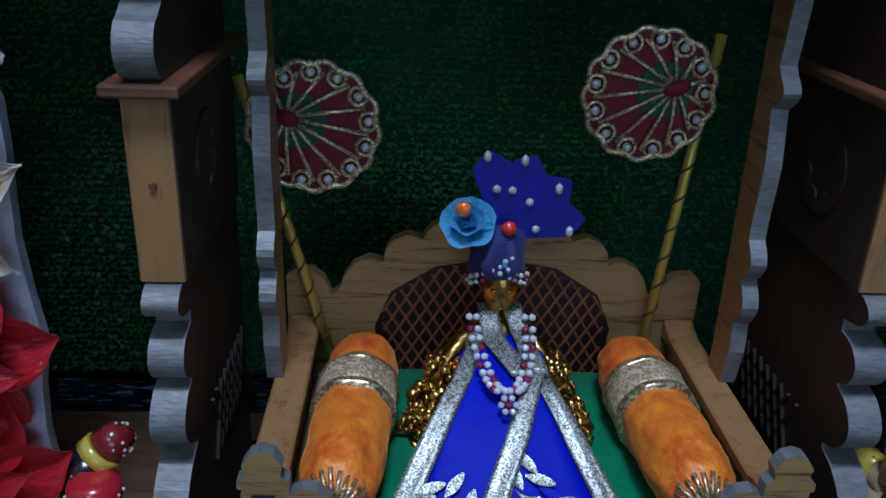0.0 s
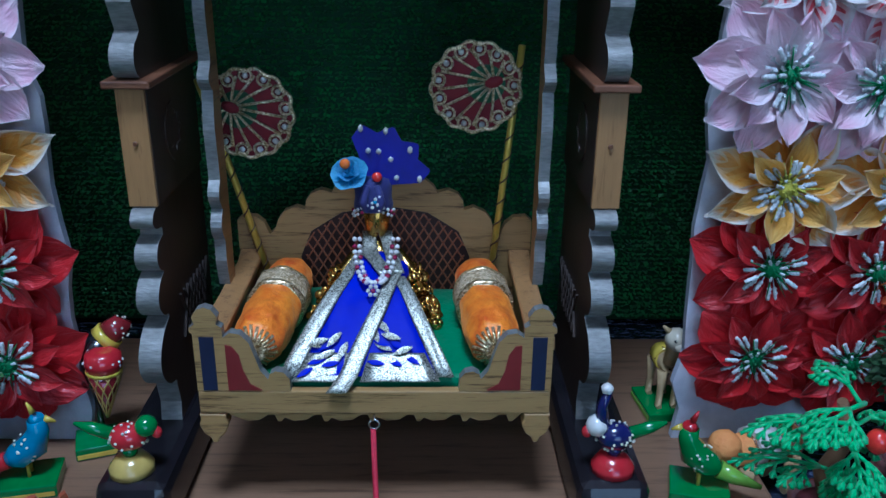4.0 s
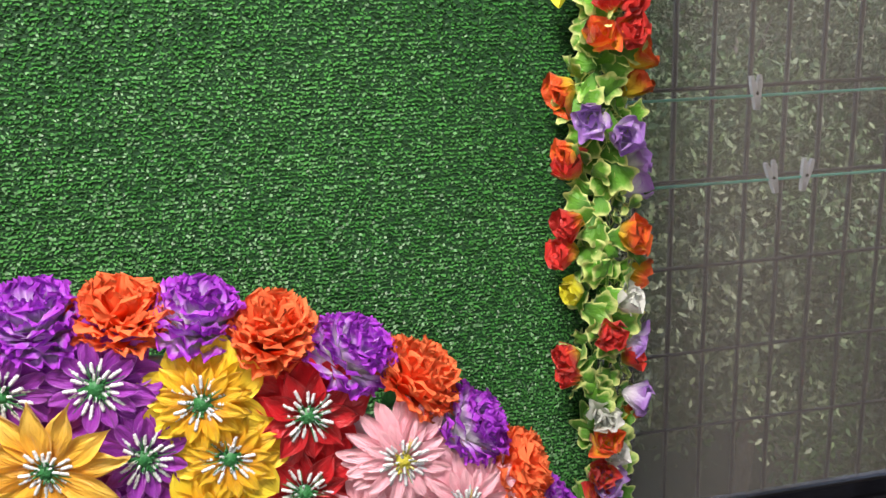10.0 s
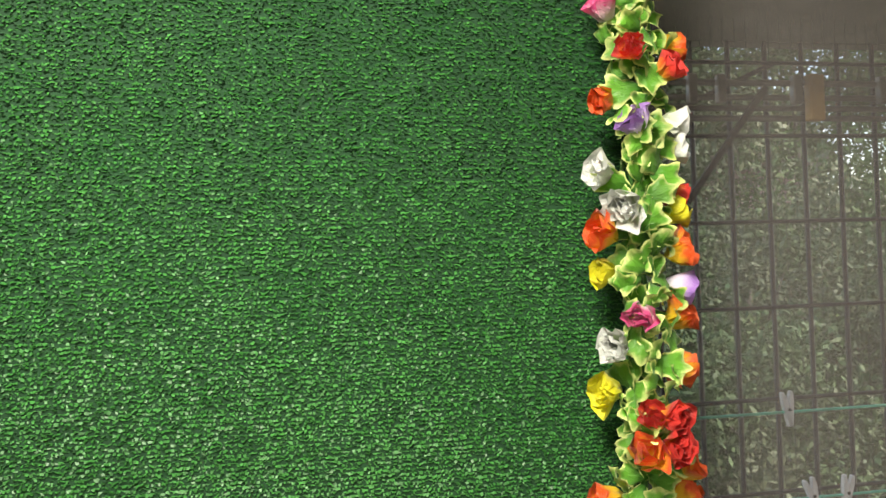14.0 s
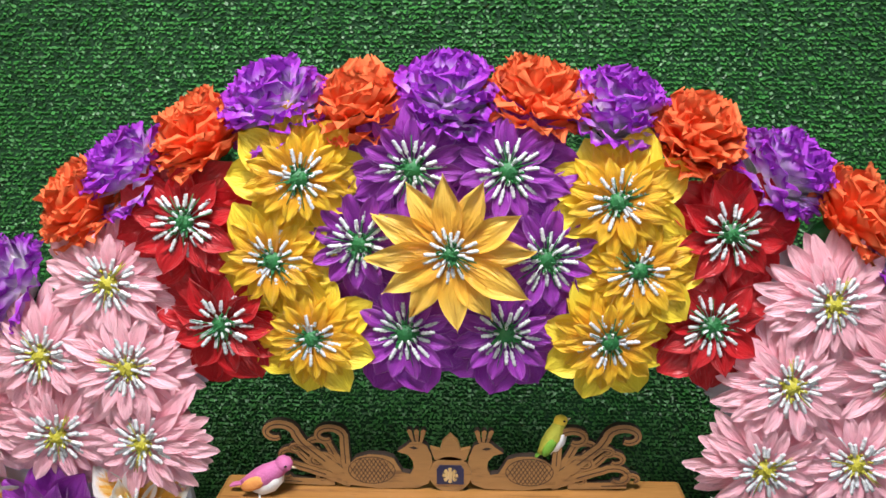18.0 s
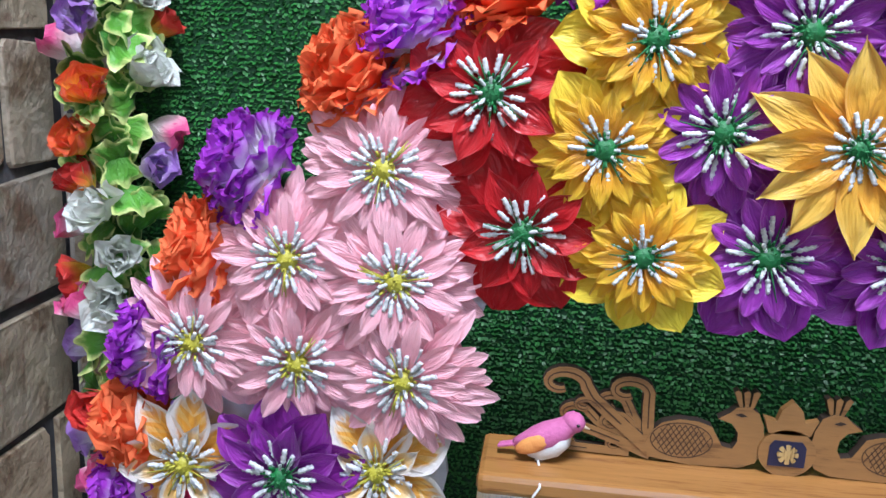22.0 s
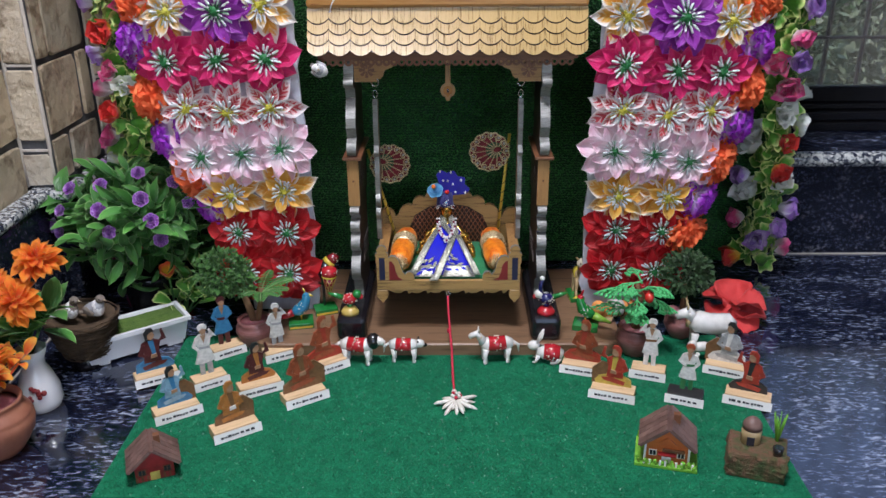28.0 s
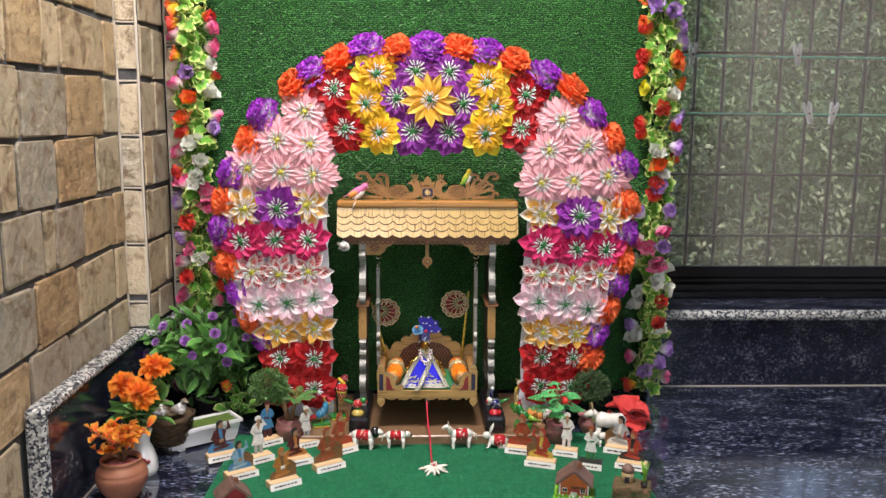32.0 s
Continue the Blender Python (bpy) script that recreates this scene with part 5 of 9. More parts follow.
SILVER = pbr("silver_foil_tape", (0.27, 0.27, 0.255), (0.15, 0.15, 0.14), 160, 0.42, 0.30, bump=0.35, stretch=(1, 1, 5))
BLACKPLASTIC = pbr("black_plastic", (0.008, 0.007, 0.009), (0.015, 0.013, 0.016), 40, 0.25)
STEEL = pbr("bright_steel", (0.6, 0.6, 0.6), (0.5, 0.5, 0.52), 90, 0.25, 0.95)
NAVY = pbr("navy_paint", (0.012, 0.013, 0.04), (0.016, 0.018, 0.055), 60, 0.4)
BACKDARK = pbr("dark_back_panel", (0.030, 0.010, 0.008), (0.018, 0.007, 0.006), 60, 0.5)
MAROON = pbr("maroon_paint", (0.20, 0.018, 0.02), (0.16, 0.014, 0.016), 60, 0.4)

base = tagged(link("base_plank", plate([(-0.275, -0.064), (-0.270, -0.080), (-0.255, -0.088), (0.225, -0.088), (0.240, -0.080), (0.245, -0.064), (0.245, 0.17), (-0.275, 0.17)], 0.0222, None, Matrix.Translation((0, 0, 0.0225)) @ Matrix.Rotation(radians(-90), 4, "X"), 0.002), PLANKWOOD), "walnut-brown wooden plank with rounded corners lying on the counter", "plank")

stand = thing("swing_stand", pose(0, 0, 0.0225), "wooden swing stand with shingled roof and scalloped posts", "swing stand")
Z0 = 0.0225


def two_tone(outline, thick, m, mats, name, parent, label=""):
    """A board cut to an outline whose faces and cut edges differ in finish."""
    b = plate(outline, thick, None, None)
    b.normal_update()
    for f in b.faces:
        f.material_index = 0 if abs(f.normal.y) > 0.5 else 1
        f.smooth = False
    bmesh.ops.transform(b, matrix=m, verts=b.verts)
    ob = part(name, b, mats[0], parent, label)
    ob.data.materials.append(mats[1])
    return ob


def bulge(lo, hi, depth, n=14):
    """A rounded bead on the front edge between two heights; (y, z) with y to the front negative."""
    return [(-0.012 - depth * math.sin(math.pi * i / n) ** 0.6, hi + (lo - hi) * i / n) for i in range(n + 1)]


lower = [(0.085, 0.05), (0.085, 0.2)] + bulge(0.187, 0.200, 0.009) + [(-0.006, 0.186), (-0.006, 0.181)] + bulge(0.161, 0.180, 0.009) + bulge(0.133, 0.160, 0.015) + bulge(0.088, 0.131, 0.024) + [(-0.012, 0.085), (-0.008, 0.07), (-0.012, 0.05)]
upper = [(0.085, 0.272), (0.085, 0.402)] + [(-0.002, 0.402), (-0.006, 0.398), (-0.008, 0.384)] + bulge(0.366, 0.379, 0.006) + [(-0.002, 0.364), (0.004, 0.35)] + [(-0.004, 0.338), (-0.012, 0.325), (-0.014, 0.312), (-0.006, 0.297)] + bulge(0.2725, 0.293, 0.008)
for s in (-1, 1):
    turn = pose(s * 0.131 + 0.0065, 0, -Z0, 0, 0, 90)
    two_tone(lower, 0.013, turn, (SHADED_SIDEWOOD, SILVER), "lower_post", stand, "scalloped side board with silver foil edge")
    part("post_box_side", box(s * 0.131 - 0.0083, s * 0.131 + 0.0083, -0.0115, 0.085, 0.2005 - Z0, 0.2675 - Z0, 0.0004), SHADED_SIDEWOOD, stand, "brown side of the post box, darkened as if shaded")
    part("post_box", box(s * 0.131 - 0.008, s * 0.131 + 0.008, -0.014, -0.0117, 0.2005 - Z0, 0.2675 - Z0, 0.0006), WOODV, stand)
    part("peg_head", lathe([(0.0015, 0), (0.0012, 0.0012)], 10, None, Matrix.Translation((s * 0.131, -0.0142, 0.237 - Z0)) @ Matrix.Rotation(radians(90), 4, "X")), DARKWOOD, stand)
    part("cap", box(s * 0.131 - 0.013, s * 0.131 + 0.013, -0.020, 0.092, 0.2678 - Z0, 0.2722 - Z0, 0.001), DARKWOOD, stand)
    two_tone(upper, 0.013, turn, (SHADED_SIDEWOOD, SILVER), "upper_post", stand, "scrolled upper board with silver foil edge")
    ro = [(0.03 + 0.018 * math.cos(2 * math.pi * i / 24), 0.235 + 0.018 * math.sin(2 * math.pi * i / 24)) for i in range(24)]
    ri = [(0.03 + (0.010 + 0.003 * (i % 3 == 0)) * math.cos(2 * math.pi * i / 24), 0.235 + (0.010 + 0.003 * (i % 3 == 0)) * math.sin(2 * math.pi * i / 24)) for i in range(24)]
    part("rosette", ring_plate(ro, ri, 0.002, None, pose(s * 0.131 - s * 0.0082 + 0.001, 0, -Z0, 0, 0, 90)), SHADED_SIDEWOOD, stand)
    lat = bmesh.new()
    for i in range(7):
        for sg in (-1, 1):
            c = 0.020 + 0.0080 * i
            box(-0.0008, 0.0008, -0.0006, 0.0006, -0.017, 0.017, 0, lat, Matrix.Translation((s * 0.131 - s * 0.0072, c, 0.12 - Z0)) @ Matrix.Rotation(sg * 0.5, 4, "X"))
    part("side_lattice", lat, SHADED_SIDEWOOD, stand)
    tagged(link("post_shoe", box(s * 0.136 - 0.021, s * 0.136 + 0.021, -0.080, 0.095, 0.0227, 0.058, 0.007), BLACKPLASTIC), "black plastic shoe holding the foot of the post", "post shoe", "post shoes")

# roof: flat ridge board, sloping boards, scalloped shingles
part("ridge_board", box(-0.181, 0.181, -0.012, 0.046, 0.4685 - Z0, 0.4825 - Z0, 0.004), RIDGEWOOD, stand, "polished brown ridge board")
SL = Vector((0, -0.026 + 0.004, 0.4130 - 0.4685))
slope_len = SL.length
tilt_deg = math.degrees(math.atan2(-SL.y, -SL.z))
for sgn in (1, -1):
    m = pose(0, -0.002 if sgn == 1 else 0.044, 0.468 - Z0) @ (pose(0, 0, 0, -tilt_deg) if sgn == 1 else pose(0, 0, 0, tilt_deg))
    part("roof_board", box(-0.180, 0.180, -0.0012, 0.0012, -slope_len + 0.006, 0.0, 0, None, m), BURNT, stand)
cw = 0.361 / 13
def shingle_outline(first):
    """A tile whose foot is a hanging scallop; its head follows the scallop of the row above, less a thin gap."""
    arc = [(cw * 0.496 * math.cos(radians(a)), -0.0132 - 0.0074 * (1 - math.cos(radians(a)) ** 2 * (0.8 + 0.2 * math.cos(radians(a)) ** 2))) for a in range(0, 181, 12)]
    head = [(0.496 * cw, 0.0), (-0.496 * cw, 0.0)] if first else [(x, z + 0.0138 - 0.0019) for x, z in arc]
    return arc[::-1] + head


shingles = [two_tone(shingle_outline(k == 0), 0.0022, Matrix.Identity(4), (ROOFWOOD, BURNT), "shingle", stand) for k in range(2)]
for row_ in range(4):
    for c_ in range(13):
        m = pose(-0.1805 + cw * (c_ + 0.5), -0.0048, 0.468 - Z0) @ pose(0, 0, 0, -tilt_deg) @ Matrix.Translation((0, -0.0016, -0.0138 * row_))
        proto = shingles[0 if row_ == 0 else 1]
        if c_ == 0 and row_ < 2:
            proto.matrix_basis = m
        else:
            share("shingle", proto.data, stand, m)
fr = box(-0.165, 0.165, -0.012, -0.009, 0.402 - Z0, 0.413 - Z0)
for i in range(33):
    x = -0.160 + 0.010 * i
    ro = [(x + 0.0052 * math.cos(2 * math.pi * k / 10), 0.3995 - Z0 + 0.0052 * math.sin(2 * math.pi * k / 10)) for k in range(10)]
    ri = [(x + 0.0022 * math.cos(2 * math.pi * k / 10), 0.3995 - Z0 + 0.0022 * math.sin(2 * math.pi * k / 10)) for k in range(10)]
    ring_plate(ro, ri, 0.0025, fr, Matrix.Translation((0, -0.0122, 0)))
part("frieze", fr, DARKWOOD, stand, "fretted reddish-brown frieze below the eave")
part("eave_soffit", box(-0.170, 0.170, -0.010, 0.09, 0.4032 - Z0, 0.4072 - Z0), DARKWOOD, stand)
for s in (-1, 1):
    br = [(s * 0.124, 0.402), (s * 0.124, 0.3725), (s * 0.094, 0.3725), (s * 0.094, 0.377), (s * 0.086, 0.379), (s * 0.083, 0.388), (s * 0.073, 0.392), (s * 0.066, 0.402)]
    part("bracket", plate([(x, z - Z0) for x, z in br], 0.012, None, Matrix.Translation((0, -0.006, 0))), WOOD, stand)
    for k in range(8):
        a = 2 * math.pi * k / 8
        ro = plate([(0.002, -0.0008), (0.0095, -0.0024), (0.0105, 0.0), (0.0095, 0.0024), (0.002, 0.0008)], 0.0012, None, Matrix.Translation((s * 0.107, -0.0074, 0.3885 - Z0)) @ Matrix.Rotation(a, 4, "Y"))
        part("rosette_petal", ro, DARKWOOD, stand)
    hk = [(0, 0, 0.0), (0, 0, -0.006)] + [(0.005 * math.sin(radians(a)), 0, -0.012 + 0.006 * math.cos(radians(a))) for a in range(0, 271, 30)]
    part("hook", tube(hk, 0.0011, 6, None, Matrix.Translation((s * 0.101, 0.04, 0.375 - Z0))), STEEL, stand)
    part("hook_beam", box(s * 0.101 - 0.012, s * 0.101 + 0.012, 0.006, 0.075, 0.374 - Z0, 0.403 - Z0, 0.001), WOOD, stand)

# hanging pendant in the middle of the roof
pd = thing("roof_pendant", pose(0, 0.037, 0.352), "pale wooden drop-shaped pendant hanging under the roof", "pendant")
drop = [(0.0105 * math.sin(radians(a)) * (1 if abs(a) < 140 else 0.8), 0.0105 * math.cos(radians(a)) + (-0.004 if abs(a) > 160 else 0)) for a in range(-180, 180, 15)]
part("disc", plate(drop, 0.003, None, Matrix.Translation((0, -0.0015, 0))), WOODV, pd)
part("inlay", plate([(x * 0.62, z * 0.62) for x, z in drop], 0.0012, None, Matrix.Translation((0, -0.0026, 0))), RIDGEWOOD, pd)
part("stone_bead", ball(0.0022, (0, -0.0032, 0), (0.8, 0.7, 1.4)), STEEL, pd)
part("stalk", box(-0.0035, 0.0035, -0.001, 0.001, 0.008, 0.05), WOODV, pd)


# crest of two birds and a vase on the ridge
def disc(cx, cz, rx, rz, n=20, a0=0, a1=360):
    return [(cx + rx * math.cos(radians(a0 + (a1 - a0) * i / n)), cz + rz * math.sin(radians(a0 + (a1 - a0) * i / n))) for i in range(n)]


def swirl(b, pts, w0, w1, thick, y0=0.0):
    """A flat curling strip along (x, z) points, w0 wide at its start and w1 at its end, in one piece."""
    n = len(pts)
    t = bmesh.new()
    rows = []
    for i, (x, z) in enumerate(pts):
        x2, z2 = pts[min(i + 1, n - 1)]
        x1, z1 = pts[max(i - 1, 0)]
        d = math.hypot(x2 - x1, z2 - z1) or 1
        w = w0 + (w1 - w0) * i / (n - 1)
        ox, oz = -(z2 - z1) / d * w, (x2 - x1) / d * w
        rows.append([t.verts.new(p) for p in ((x + ox, y0, z + oz), (x - ox, y0, z - oz), (x - ox, y0 + thick, z - oz), (x + ox, y0 + thick, z + oz))])
    for p, q in zip(rows, rows[1:]):
        for k in range(4):
            t.faces.new((p[k], p[(k + 1) % 4], q[(k + 1) % 4], q[k]))
    t.faces.new(rows[0][::-1])
    t.faces.new(rows[-1])
    bmesh.ops.recalc_face_normals(t, faces=t.faces[:])
    merge(b, t)


def spiral(x, z, r, a0, a1, n=14, shrink=0.35):
    return [(x + r * (1 - (1 - shrink) * i / n) * math.cos(radians(a0 + (a1 - a0) * i / n)), z + r * (1 - (1 - shrink) * i / n) * math.sin(radians(a0 + (a1 - a0) * i / n))) for i in range(n + 1)]


CRESTWOOD = wood_mat("crest_cut_wood", (0.25, 0.125, 0.040), (0.13, 0.060, 0.019), 0.45, (1, 1, 8), 0.6)
ENGRAVE = pbr("dark_engraving", (0.045, 0.022, 0.010), (0.07, 0.034, 0.015), 200, 0.8)
crest = thing("roof_crest", pose(0.0, 0.024, 0.4828), "fretwork crest of two peacocks and a vase on the ridge", "crest")
BIRD = [(0.014, 0.012), (0.017, 0.005), (0.026, 0.001), (0.055, 0.0), (0.080, 0.003), (0.082, 0.012), (0.079, 0.020), (0.073, 0.026), (0.063, 0.029), (0.052, 0.0285), (0.044, 0.026), (0.040, 0.019), (0.037, 0.014), (0.031, 0.013), (0.0285, 0.018), (0.029, 0.024), (0.033, 0.029), (0.041, 0.0315), (0.0345, 0.036), (0.031, 0.0395), (0.024, 0.0405), (0.018, 0.037), (0.0145, 0.029), (0.0135, 0.020)]
SCROLLS = [
    ([(0.079, 0.006), (0.082, 0.020), (0.0825, 0.034)] + spiral(0.0905, 0.041, 0.0080, 180, -120), 0.0030, 0.0016),
    ([(0.080, 0.006), (0.092, 0.021), (0.103, 0.035)] + spiral(0.1150, 0.0425, 0.0092, 185, -110), 0.0034, 0.0016),
    ([(0.092, 0.022), (0.100, 0.029)] + spiral(0.1060, 0.0300, 0.0046, 165, -140), 0.0016, 0.0010),
    ([(0.080, 0.004), (0.087, 0.015)] + spiral(0.0950, 0.0205, 0.0062, 165, -130), 0.0026, 0.0013),
    ([(0.080, 0.003), (0.092, 0.010), (0.101, 0.0145)] + spiral(0.1110, 0.0105, 0.0085, 140, -130), 0.0028, 0.0013),
    ([(0.081, 0.010), (0.088, 0.026)] + spiral(0.0965, 0.0325, 0.0062, 175, -130), 0.0026, 0.0013),
    ([(0.090, 0.012), (0.101, 0.021)] + spiral(0.1100, 0.0240, 0.0062, 165, -130), 0.0024, 0.0012),
    ([(0.088, 0.003), (0.104, 0.0035)] + spiral(0.1190, 0.0085, 0.0052, 235, -60), 0.0022, 0.0011),
    ([(0.080, 0.002), (0.088, 0.006)] + spiral(0.0935, 0.0065, 0.0042, 160, -140), 0.0018, 0.0010),
]
for s in (-1, 1):
    shape = [(s * x, z) for x, z in BIRD]
    for k in range(3):
        plate_pts = [(s * (0.0215 + 0.003 * k), 0.0395), (s * (0.0185 + 0.0055 * k), 0.0490), (s * (0.0205 + 0.0055 * k), 0.0505), (s * (0.0225 + 0.0055 * k), 0.0490), (s * (0.0235 + 0.003 * k), 0.0395)]
        two_tone(plate_pts, 0.0060, Matrix.Translation((0, 0.0004, 0)), (CRESTWOOD, BURNT), "crest_feather", crest)
    two_tone(shape, 0.0070, Matrix.Identity(4), (CRESTWOOD, BURNT), "peacock_body", crest)
    for ks, (pts, w0, w1) in enumerate(SCROLLS):
        front, back = bmesh.new(), bmesh.new()
        line = [(s * (0.078 + (x - 0.080) * (1.6 if x > 0.080 else 1.0)), z * 1.06) for x, z in pts]
        swirl(front, line, w0 * 1.2, w1 * 1.2, 0.0008, 0.0002 + 0.0003 * ks)
        swirl(back, line, w0 * 1.2 + 0.0005, w1 * 1.2 + 0.0004, 0.0050 - 0.0003 * ks, 0.0011 + 0.0004 * ks)
        t = part("tail_scroll", front, CRESTWOOD, crest)
        part("burnt_edge", back, BURNT, t, "burnt black cut edge")
        swirl_line = bmesh.new()
        swirl(swirl_line, line[1:], w0 * 0.13, w1 * 0.15, 0.0004, -0.0002 + 0.0003 * ks)
        part("engraved_line", swirl_line, ENGRAVE, t, "dark engraved line")
    w = bmesh.new()
    for k in range(10):
        for sg in (-1, 1):
            x = 0.0462 + 0.0033 * k
            q = [(x + sg * d, 0.0155 + d * 1.5) for d in (-0.0066, -0.0044, -0.0022, 0.0, 0.0022, 0.0044, 0.0066)]
            q = [(s * a, z) for a, z in q if ((a - 0.061) / 0.0182) ** 2 + ((z - 0.0155) / 0.0112) ** 2 < 1]
            if len(q) > 1:
                swirl(w, q, 0.00028, 0.00028, 0.0004, -0.0003)
    part("wing_lattice", w, ENGRAVE, crest, "engraved lattice wing")
    part("wing_outline", ring_plate(disc(s * 0.061, 0.0155, 0.0185, 0.0115, 28), disc(s * 0.061, 0.0155, 0.0179, 0.0109, 28), 0.0004, None, Matrix.Translation((0, -0.0003, 0))), ENGRAVE, crest)
    part("eye", plate([(s * 0.0245, 0.0345), (s * 0.028, 0.0362), (s * 0.0315, 0.0352), (s * 0.028, 0.0338)], 0.0005, None, Matrix.Translation((0, -0.0004, 0))), BURNT, crest)
b = plate(disc(0, 0.014, 0.0165, 0.015, 26), 0.005, None, Matrix.Translation((0, -0.002, 0)))
plate([(-0.012, 0.026), (0.012, 0.026), (0.0155, 0.036), (0.008, 0.034), (0.006, 0.041), (0, 0.047), (-0.006, 0.041), (-0.008, 0.034), (-0.0155, 0.036)], 0.005, b, Matrix.Translation((0, -0.002, 0)))
part("vase", b, CRESTWOOD, crest)
part("vase_inset", plate([(-0.0105, 0.006), (0.0105, 0.006), (0.0105, 0.0185), (0.008, 0.022), (-0.008, 0.022), (-0.0105, 0.0185)], 0.0008, None, Matrix.Translation((0, -0.0028, 0))), NAVY, crest, "dark navy inset")
fl = plate(disc(0, 0.014, 0.003, 0.003, 12), 0.001, None, Matrix.Translation((0, -0.0042, 0)))
for k in range(8):
    plate([(0.0022, -0.001), (0.0058, -0.0014), (0.0062, 0), (0.0058, 0.0014), (0.0022, 0.001)], 0.001, fl, Matrix.Translation((0, -0.0040, 0.014)) @ Matrix.Rotation(k * math.pi / 4, 4, "Y"))
part("inset_flower", fl, ROOFWOOD, crest, "pale wooden eight-petalled flower")


# ---- the hanging seat ----
def wpart(name, bm, mat_, parent, label="", smooth=False):
    """A part built at its place in the room, then hung under its thing."""
    ob = part(name, bm, mat_, parent, label, smooth)
    up = parent.matrix_basis if parent.parent is None else parent.parent.matrix_basis @ parent.matrix_basis
    ob.matrix_basis = up.inverted()
    return ob


seat = thing("swing_bench", pose(0, 0.02, 0.068), "small wooden swing bench with carved back and arms", "swing")
SEATWOOD = wood_mat("ribbed_ochre_wood", (0.34, 0.205, 0.072), (0.075, 0.034, 0.010), 0.42, (1, 1, 16), 0.7)
for s in (-1, 1):
    wing = [(s * x, z) for x, z in [(0.100, 0.1038), (0.100, 0.140), (0.1015, 0.1405), (0.1015, 0.1435), (0.0985, 0.1455), (0.0995, 0.150), (0.0965, 0.1545), (0.0925, 0.156), (0.0885, 0.1545), (0.0855, 0.150), (0.0865, 0.1455), (0.0835, 0.1435), (0.0835, 0.1375), (0.0795, 0.1405), (0.0740, 0.1395), (0.0695, 0.1345), (0.0665, 0.125), (0.0640, 0.1165), (0.0600, 0.1115), (0.0590, 0.1145), (0.0555, 0.1165), (0.0510, 0.1155), (0.0480, 0.1115), (0.0475, 0.1038)]]
    two_tone(wing, 0.006, Matrix.Translation((0, -0.052, 0)), (SEATWOOD, SILVER), "front_wing", seat).matrix_basis = seat.matrix_basis.inverted()
    wpart("post_inlay", plate([(s * 0.0965, 0.1045), (s * 0.0885, 0.1045), (s * 0.0885, 0.138), (s * 0.0965, 0.138)], 0.0008, None, Matrix.Translation((0, -0.0526, 0))), NAVY, seat, "navy blue painted inlay")
    wpart("wing_inlay", plate([(s * x, z) for x, z in [(0.0825, 0.1045), (0.0635, 0.1045), (0.0700, 0.1085), (0.0735, 0.117), (0.0752, 0.1270), (0.0790, 0.1325), (0.0825, 0.1330)]], 0.0008, None, Matrix.Translation((0, -0.0526, 0))), MAROON, seat, "maroon painted inlay")
    foot_o = [(s * x, z) for x, z in [(0.101, 0.0885), (0.100, 0.085), (0.1015, 0.081), (0.099, 0.075), (0.0955, 0.0725), (0.0945, 0.069), (0.0915, 0.069), (0.0905, 0.0725), (0.087, 0.075), (0.0845, 0.081), (0.086, 0.085), (0.085, 0.0885)]]
    for y in (-0.052, 0.084):
        wpart("foot", plate(foot_o, 0.010, None, Matrix.Translation((0, y, 0)), 0.0008), SEATWOOD, seat)
    arm = [(-0.046, 0.126), (-0.046, 0.1335), (-0.036, 0.1345), (-0.03, 0.132), (0.075, 0.132), (0.088, 0.136), (0.088, 0.126)]
    wpart("arm_rail", plate(arm, 0.015, None, pose(s * 0.0945 + 0.0075, 0, 0, 0, 0, 90), 0.001), WOODV, seat)
    wpart("side_panel", box(s * 0.0945 - 0.003, s * 0.0945 + 0.003, -0.046, 0.086, 0.092, 0.126), MAROON if s < 0 else SEATWOOD, seat)
    bar = [(0.040 + 0.0085, 0.132), (0.040 + 0.0085, 0.335), (0.040 - 0.002, 0.340)] + [(0.034, 0.332), (0.030, 0.30), (0.033, 0.275)] + [(0.030 - 0.005 * math.sin(math.pi * k / 6), 0.2715 - 0.012 * k / 6) for k in range(7)] + [(0.033, 0.258), (0.029, 0.235), (0.031, 0.21)] + [(0.031 - 0.006 * math.sin(math.pi * k / 6), 0.203 - 0.018 * k / 6) for k in range(7)] + [(0.031 - 0.006 * math.sin(math.pi * k / 6), 0.184 - 0.02 * k / 6) for k in range(7)] + [(0.030, 0.150), (0.034, 0.132)]
    two_tone(bar, 0.007, pose(s * 0.1015 + 0.0035, 0, 0, 0, 0, 90), (WOOD, SILVER), "hanger_bar", seat, "flat hanger bar with silver-grey edge").matrix_basis = seat.matrix_basis.inverted()
    lk = [(0.003 * math.sin(radians(a)), 0, 0.0055 * math.cos(radians(a))) for a in range(0, 361, 30)]
    wpart("hanger_ring", tube(lk, 0.0009, 6, None, Matrix.Translation((s * 0.1013, 0.041, 0.3465))), STEEL, seat)
wpart("front_rail", box(-0.100, 0.100, -0.0520, -0.046, 0.0888, 0.1035, 0.0008), SEATWOOD, seat)
ap = [(-0.084, 0.0885), (-0.084, 0.0872)]
for k in range(6):
    x0 = -0.080 + 0.0267 * k
    ap += [(x0 + 0.001, 0.0850), (x0 + 0.006, 0.0828), (x0 + 0.013, 0.0835), (x0 + 0.018, 0.0868), (x0 + 0.022, 0.0868), (x0 + 0.0235, 0.0825), (x0 + 0.0255, 0.0825)]
ap += [(0.084, 0.0872), (0.084, 0.0885)]
wpart("apron", plate(ap, 0.004, None, Matrix.Translation((0, -0.050, 0))), SEATWOOD, seat, "wavy cut apron")
